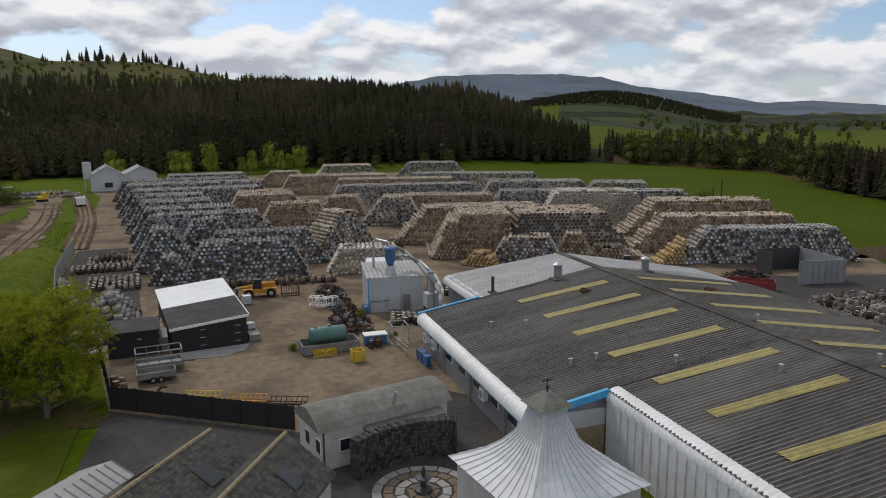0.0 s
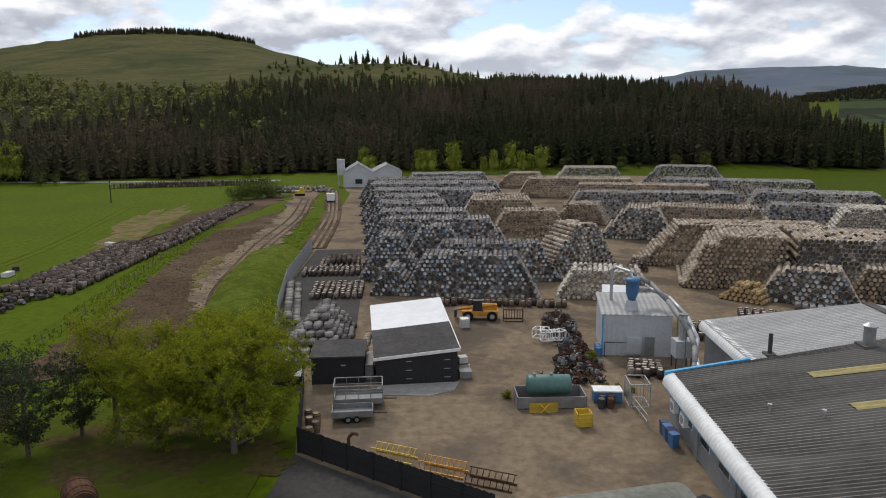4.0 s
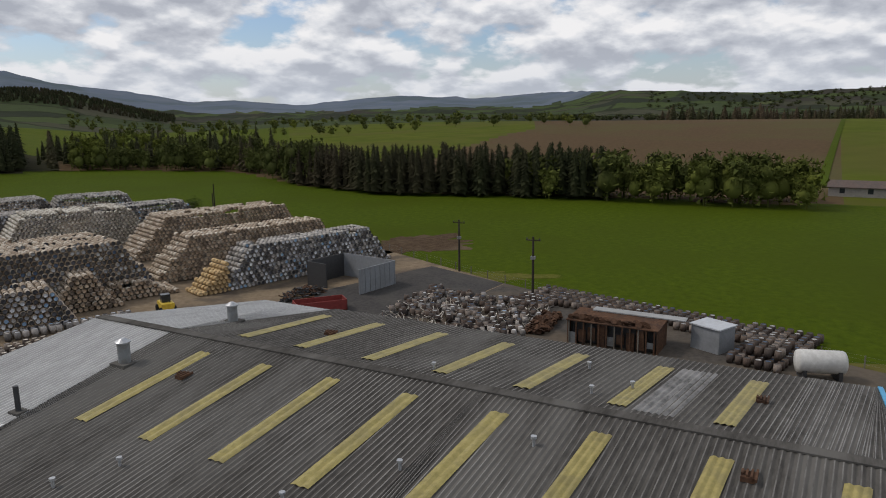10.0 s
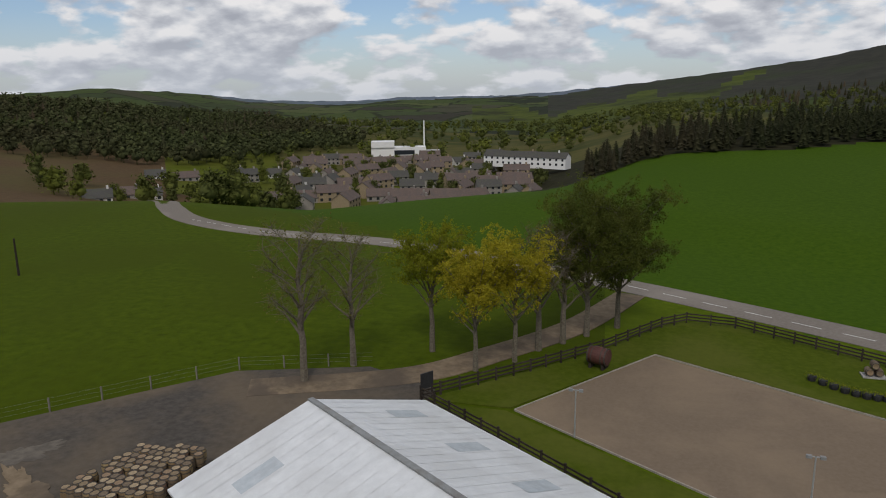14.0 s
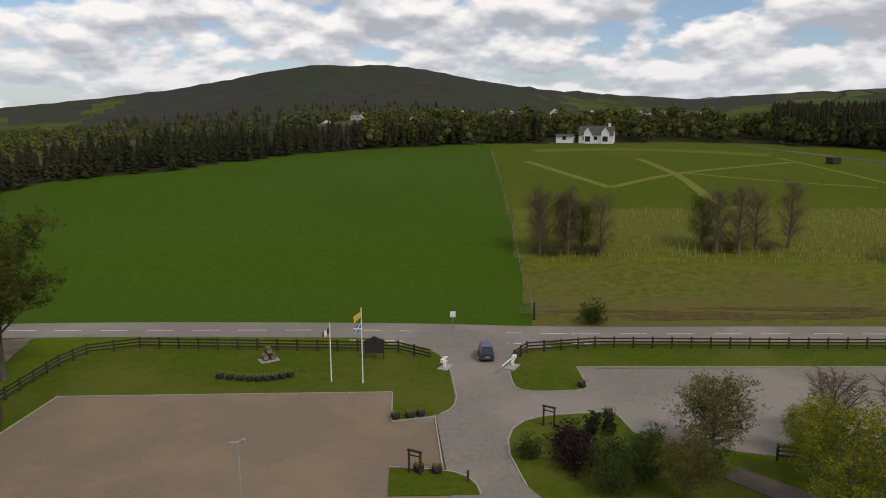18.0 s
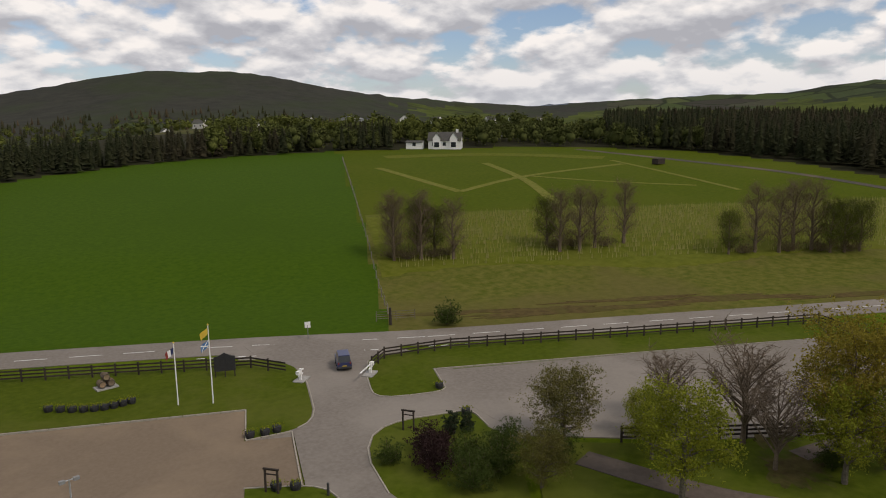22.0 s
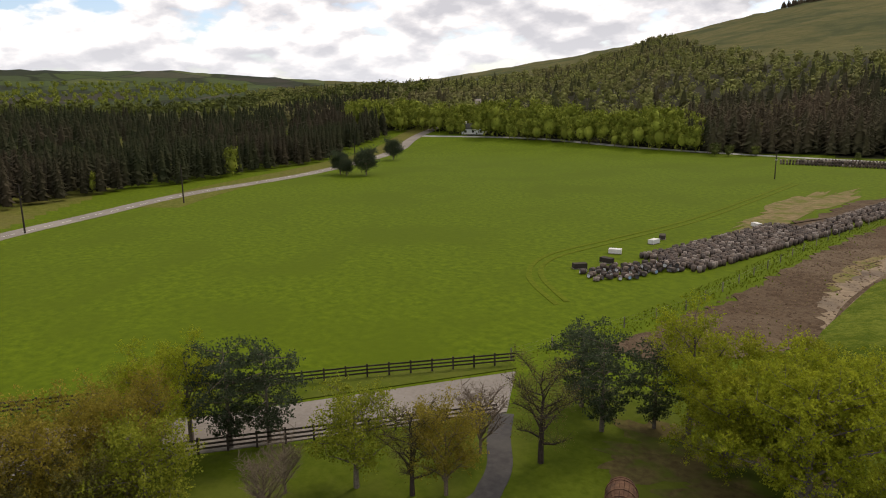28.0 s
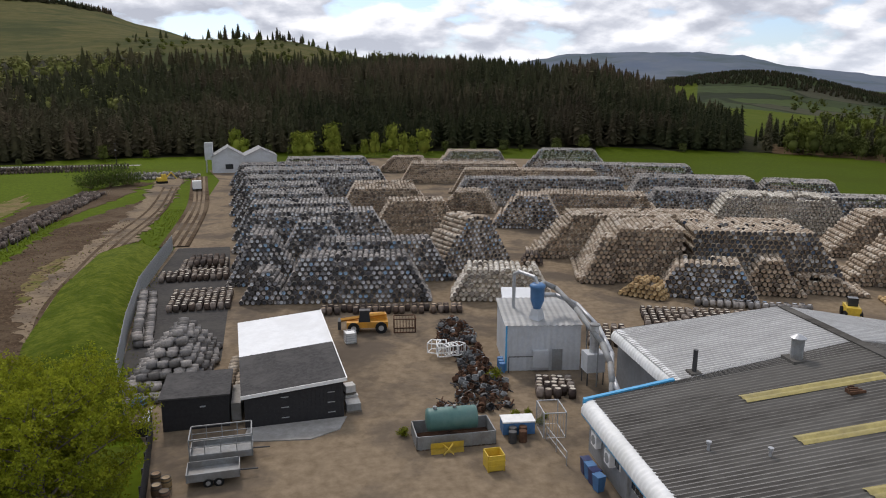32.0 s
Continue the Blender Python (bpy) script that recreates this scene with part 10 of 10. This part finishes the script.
part("post", Shape().tube((0, 0, 0), (0, 0, 0.75), 0.09, n=10), "darkmetal", bl)
part("top", Shape().lathe([(0.12, 0.75), (0.12, 0.92), (0.04, 0.97)], 10), "white", bl)
solid("bollard", Shape().lathe([(0.08, 0), (0.08, 0.8), (0.03, 0.85)], 10), "darkmetal", "short black bollard by the drive", "bollard", pose(-21.5, -33.9, 0.1))
fb = thing("flower_bed", "round bed of red flowers in the court", "flower bed", pose(-40.0, -6.0, 0.1))
part("soil", Shape().lathe([(1.2, 0), (1.2, 0.12), (0.3, 0.2)], 18), "soil", fb)
tagged(part("flower_clump", leaves("flowers", [Vector((0.9 * math.cos(k * 2.4) * (k / 20) ** 0.5, 0.9 * math.sin(k * 2.4) * (k / 20) ** 0.5, 0.3)) for k in range(20)], 12, 0.07, 0.12, "red", 5), "red", fb), kind="stuff")
for i in range(7):
    u = i / 6
    solid("traffic_cone", Shape().lathe([(0.2, 0), (0.2, 0.03), (0.14, 0.04), (0.1, 0.3), (0.04, 0.62)], 10), "red" if i % 2 else "white", "orange and white traffic cone by the casks", "cone", pose(27.9 - 0.6 * u * 2, -26.4 - 1.6 * u, 0.05), "traffic cones")

# ---- south fields: mown paths, tree guards, white house ----
def polar_line(*p):
    return [lay(az, r) for az, r in p]


for width, spots in ((2.4, ((-142.1, 203), (-139, 180), (-135.5, 161))), (2.4, ((-133.4, 214), (-130.3, 181), (-127.7, 149))), (2.0, ((-135.5, 161), (-130, 187), (-122.5, 218))),
                     (1.5, ((-129.9, 187), (-124, 181), (-117, 181))), (1.5, ((-123.4, 227), (-118.5, 198), (-113.9, 178))), (1.6, ((-126.5, 146), (-120, 148), (-112, 162))), (9.0, ((-141.5, 232), (-133, 240), (-124, 234)))):
    ribbon("mown_path", polar_line(*spots), width, 0.06, "straw" if width < 5 else "sward", "pale path mown through grass", "path", 0.05)
ribbon("house_track", polar_line((-126, 262), (-118, 232), (-110, 212), (-100, 186)), 3.4, 0.06, "greyyard", "grey track along the plantation", "road", 0.05)
gr = random.Random(4)
lots = Shape()
rows = []
for i in range(120):
    a_ = -2.6 + i * 1.2
    near, far = 30 + 2.2 * math.sin(a_ / 9) + gr.uniform(-0.5, 0.5), 66.5 + gr.uniform(-0.3, 0.3)
    for j in range(17):
        s_ = near + (far - near) * min(max((j - 1) / 14, -0.008), 1.008)
        x, y = ROAD_MARK[0] - .55 * s_ - .83 * a_, ROAD_MARK[1] - .83 * s_ + .55 * a_
        rows.append((x, y, float(ground(x, y)) + (0.08 if 0 < j < 16 else -0.3)))
lots.add(rows, [(17 * i + j, 17 * i + j + 1, 17 * i + j + 18, 17 * i + j + 17) for i in range(119) for j in range(16)])
solid("planted_field", lots, "sward", "lime-green grass of the young tree planting", "grass", kind="structure", smooth=True)
tg = Shape()
for i in range(5600):
    s_, a_ = gr.uniform(33, 64), gr.uniform(0, 138)
    s_ = round(s_ / 2.2) * 2.2
    x = ROAD_MARK[0] - .55 * s_ - .83 * a_
    y = ROAD_MARK[1] - .83 * s_ + .55 * a_
    if (x + 47.8) * -128 + (y + 60.2) * 84 < 300:
        continue
    z = float(ground(x, y))
    tg.add([(x - 0.065, y - 0.045, z), (x + 0.065, y - 0.045, z), (x, y + 0.07, z), (x, y, z + 1.1)], [(0, 1, 3), (1, 2, 3), (2, 0, 3)])
solid("tree_guards", tg, "guard", "rows of pale tree guards over saplings", "tree guards", kind="stuff")


def house(m, w, d, eave, ridge_z, wall, roof, label, group="", name="house", wins=3, chimney=True):
    h = thing(name, label, "house", m, group)
    part("wall", Shape().add([(0, 0, -1), (w, 0, -1), (w, d, -1), (0, d, -1), (0, 0, eave), (w, 0, eave), (w, d, eave), (0, d, eave), (0, d / 2, ridge_z - 0.1), (w, d / 2, ridge_z - 0.1)],
                             [(0, 1, 5, 4), (1, 2, 6, 9, 5), (2, 3, 7, 6), (3, 0, 4, 8, 7)]), wall, h)
    sl = (ridge_z - eave) / (d / 2)
    rf = Shape()
    for y0, y1 in ((-0.35, d / 2), (d + 0.35, d / 2)):
        z0 = eave - 0.35 * sl
        rf.add([(-0.3, y0, z0), (w + 0.3, y0, z0), (w + 0.3, y1, ridge_z), (-0.3, y1, ridge_z), (-0.3, y0, z0 - 0.15), (w + 0.3, y0, z0 - 0.15), (w + 0.3, y1, ridge_z - 0.15), (-0.3, y1, ridge_z - 0.15)], [(0, 1, 2, 3), (7, 6, 5, 4), (0, 4, 5, 1), (1, 5, 6, 2), (3, 7, 4, 0)])
    part("roof", rf, roof, h)
    if chimney:
        part("chimney", Shape().box(w * 0.1, w * 0.1 + 0.8, d / 2 - 0.4, d / 2 + 0.4, ridge_z - 0.4, ridge_z + 1.0), wall, h)
    for k in range(wins):
        x = w * (k + 0.5) / wins
        for z in ((0.9, 3.4) if eave > 4.2 else (0.9,)):
            for y in (-0.05, d):
                part("window", Shape().box(x - 0.6, x + 0.6, y, y + 0.05, z, z + 1.25), "glass", h)
    return h


hx, hy = lay(-136.4, 268)
hz = float(ground(hx, hy))
wh = house(pose(hx - 4, hy + 4, hz, 0, 0, -50), 12, 8, 3.0, 5.9, "white", "slate", "white modern house with grey roof on the rise", "", "white_house", 3)
for x in (1.2, 7.4):
    g_ = part("gable", Shape().add([(x, 8.6, -0.5), (x + 2.8, 8.6, -0.5), (x + 2.8, 8.6, 3.6), (x + 1.4, 8.6, 5.6), (x, 8.6, 3.6), (x, 6, -0.5), (x + 2.8, 6, -0.5), (x + 2.8, 6, 3.6), (x + 1.4, 4.6, 5.6), (x, 6, 3.6)], [(0, 4, 3, 2, 1), (0, 5, 9, 4), (1, 2, 7, 6)]), "white", wh)
    part("gable_roof", Shape().add([(x - 0.2, 8.8, 3.5), (x + 1.4, 8.8, 5.75), (x + 1.4, 4.4, 5.75), (x - 0.2, 5.8, 3.5), (x + 3.0, 8.8, 3.5), (x + 3.0, 5.8, 3.5)], [(0, 1, 2, 3), (1, 4, 5, 2)]), "slate", g_)
    part("window", Shape().box(x + 0.5, x + 2.3, 8.6, 8.66, 0.4, 2.2), "glass", g_)
house(pose(*lay(-138.3, 266), hz, 0, 0, -50), 6, 5, 2.4, 2.9, "white", "slate", "low white garage beside the house", "", "garage", 1, False)
solid("field_hut", Shape().box(0, 4, 0, 2, 0, 1.6), "timber", "small dark hut beside the plantation", "hut", pose(*lay(-119.8, 222), float(ground(*lay(-119.8, 222)))))
hx, hy = lay(-144.2, 560)
house(pose(hx, hy, float(ground(hx, hy)) + 2, 0, 0, 36), 24, 12, 4, 6, "greywall", "greywall", "long grey farm shed on the hillside", "", "farm_shed", 4, False)
hx, hy = lay(-49.2, 366)
house(pose(hx, hy, float(ground(hx, hy)), 0, 0, 35), 12, 6, 3, 5.5, "white", "slate", "white roadside cottage at the wood", "", "cottage", 3)
hx, hy = lay(97.2, 214)
house(pose(hx, hy, float(ground(hx, hy)), 0, 0, 85), 19, 7, 2.6, 4.0, "harl", "brownroof", "low grey steading at the field edge", "", "steading", 3, False)
for i in range(7):
    az = 103.2 + 1.2 * i + (0.6 if i > 2 else 0)
    hx, hy = lay(az, 2250 + 24 * (i % 2))
    house(pose(hx, hy, float(ground(hx, hy)), 0, 0, 90 - az), 52, 40, 10, 17, "farred", "brownroof", "distant long red-brown warehouse", "far warehouses", "warehouse", 1, False)
for i in range(16):
    hx, hy = lay(-163 + 2.3 * i, 700 + 60 * math.sin(i * 1.7))
    house(pose(hx, hy, float(ground(hx, hy)) + 2, 0, 0, 40 * i), 11, 8, 4, 7, "white" if i % 3 else "render", "slate", "small white house among hillside trees", "hillside houses", "house", 2, False)

# ---- village in the valley: x, y, kind of house, turn from facing the works ----
VILLAGE = [
    (130, -284, 1, 8), (109, -290, 3, 0), (100, -292, 3, 5), (91, -293, 3, 0), (80, -296, 3, 5), (87, -314, 1, 70), (73, -300, 3, 30), (60, -296, 0, 80),
    (54, -302, 1, 80), (141, -326, 3, 10), (138, -356, 1, 60), (121, -360, 2, 80), (104, -335, 0, 0), (154, -374, 1, 30), (161, -351, 1, 70), (172, -338, 2, 20),
    (156, -292, 2, 40), (177, -322, 2, 70), (203, -356, 2, 0), (194, -397, 1, 0), (201, -430, 0, 0), (170, -402, 1, 0), (160, -418, 1, 20), (155, -435, 3, 0),
    (130, -405, 3, 60), (112, -378, 3, 85), (97, -381, 2, 0), (88, -389, 0, 0), (152, -451, 3, 0), (143, -469, 1, 0), (121, -449, 2, 30), (112, -460, 0, 0),
    (103, -487, 0, 0), (146, -388, 1, 80), (88, -338, 1, 20), (78, -345, 3, 0), (219, -333, 0, 85), (233, -320, 3, 10), (244, -309, 2, 0), (193, -213, 2, 0),
    (198, -247, 2, 0), (201, -238, 3, 0), (207, -334, 0, 20), (141, -277, 3, 0), (130, -329, 1, 40), (123, -342, 0, 10), (187, -434, 1, 0), (176, -437, 3, 40),
]
protos = []
for wall, roof, w, eave, lab in (("harl", "slate", 11, 4.8, "pale rendered village house with slate roof"), ("sandstone", "brownroof", 14, 4.8, "buff stone semi-detached village house"), ("render", "slate", 10, 2.8, "white village bungalow with dark roof"), ("harl", "brownroof", 13, 2.8, "pale village bungalow with brown roof")):
    protos.append(house(pose(0, 0, -60), w, 7.5, eave, eave + 2.8, wall, roof, lab, "village houses", "village_house", 4))
used = set()
vr = random.Random(12)
for i in range(900):
    az_, r_ = vr.uniform(150.5, 171), vr.uniform(275, 480)
    hx, hy = lay(az_, r_)
    if len(VILLAGE) < 106 and all(math.hypot(hx - q[0], hy - q[1]) > 15.5 for q in VILLAGE):
        VILLAGE.append((hx, hy, (1, 3, 1, 3, 0, 1)[len(VILLAGE) % 6], vr.choice((0, 12, 70, 85))))
for x, y, kind, turn in VILLAGE:
    m = pose(x, y, float(ground(x, y)) - 0.3, 0, 0, 180 - math.degrees(math.atan2(x, y)) + turn)
    if kind in used:
        copy_thing(protos[kind], m)
    else:
        protos[kind].matrix_basis = m
    used.add(kind)
x, y = 44, -390
house(pose(x, y, float(ground(x, y)) + 1, 0, 0, -15), 50, 8, 5.2, 8, "white", "slate", "long white terrace in the village", "", "terrace", 14)
x, y = lay(159.6, 500)
zb = float(ground(x, y))
ds = thing("factory", "white industrial plant block with tall chimney", "factory", pose(x, y, zb, 0, 0, 20))
part("block", Shape().box(-20, 18, -8, 8, 0, 9), "white", ds)
part("block", Shape().box(2, 18, -7, 9, 9, 13), "white", ds)
part("block", Shape().box(-30, -18, -8, 8, 0, 6), "palewall", ds)
part("window_band", Shape().box(-12, 2, -8.1, -8, 4, 7).box(-12, 2, 8, 8.1, 4, 7), "glass", ds)
part("chimney", Shape().tube((-19, 0, 0), (-19, 0, 27), 0.6, 0.45, 10), "white", ds)
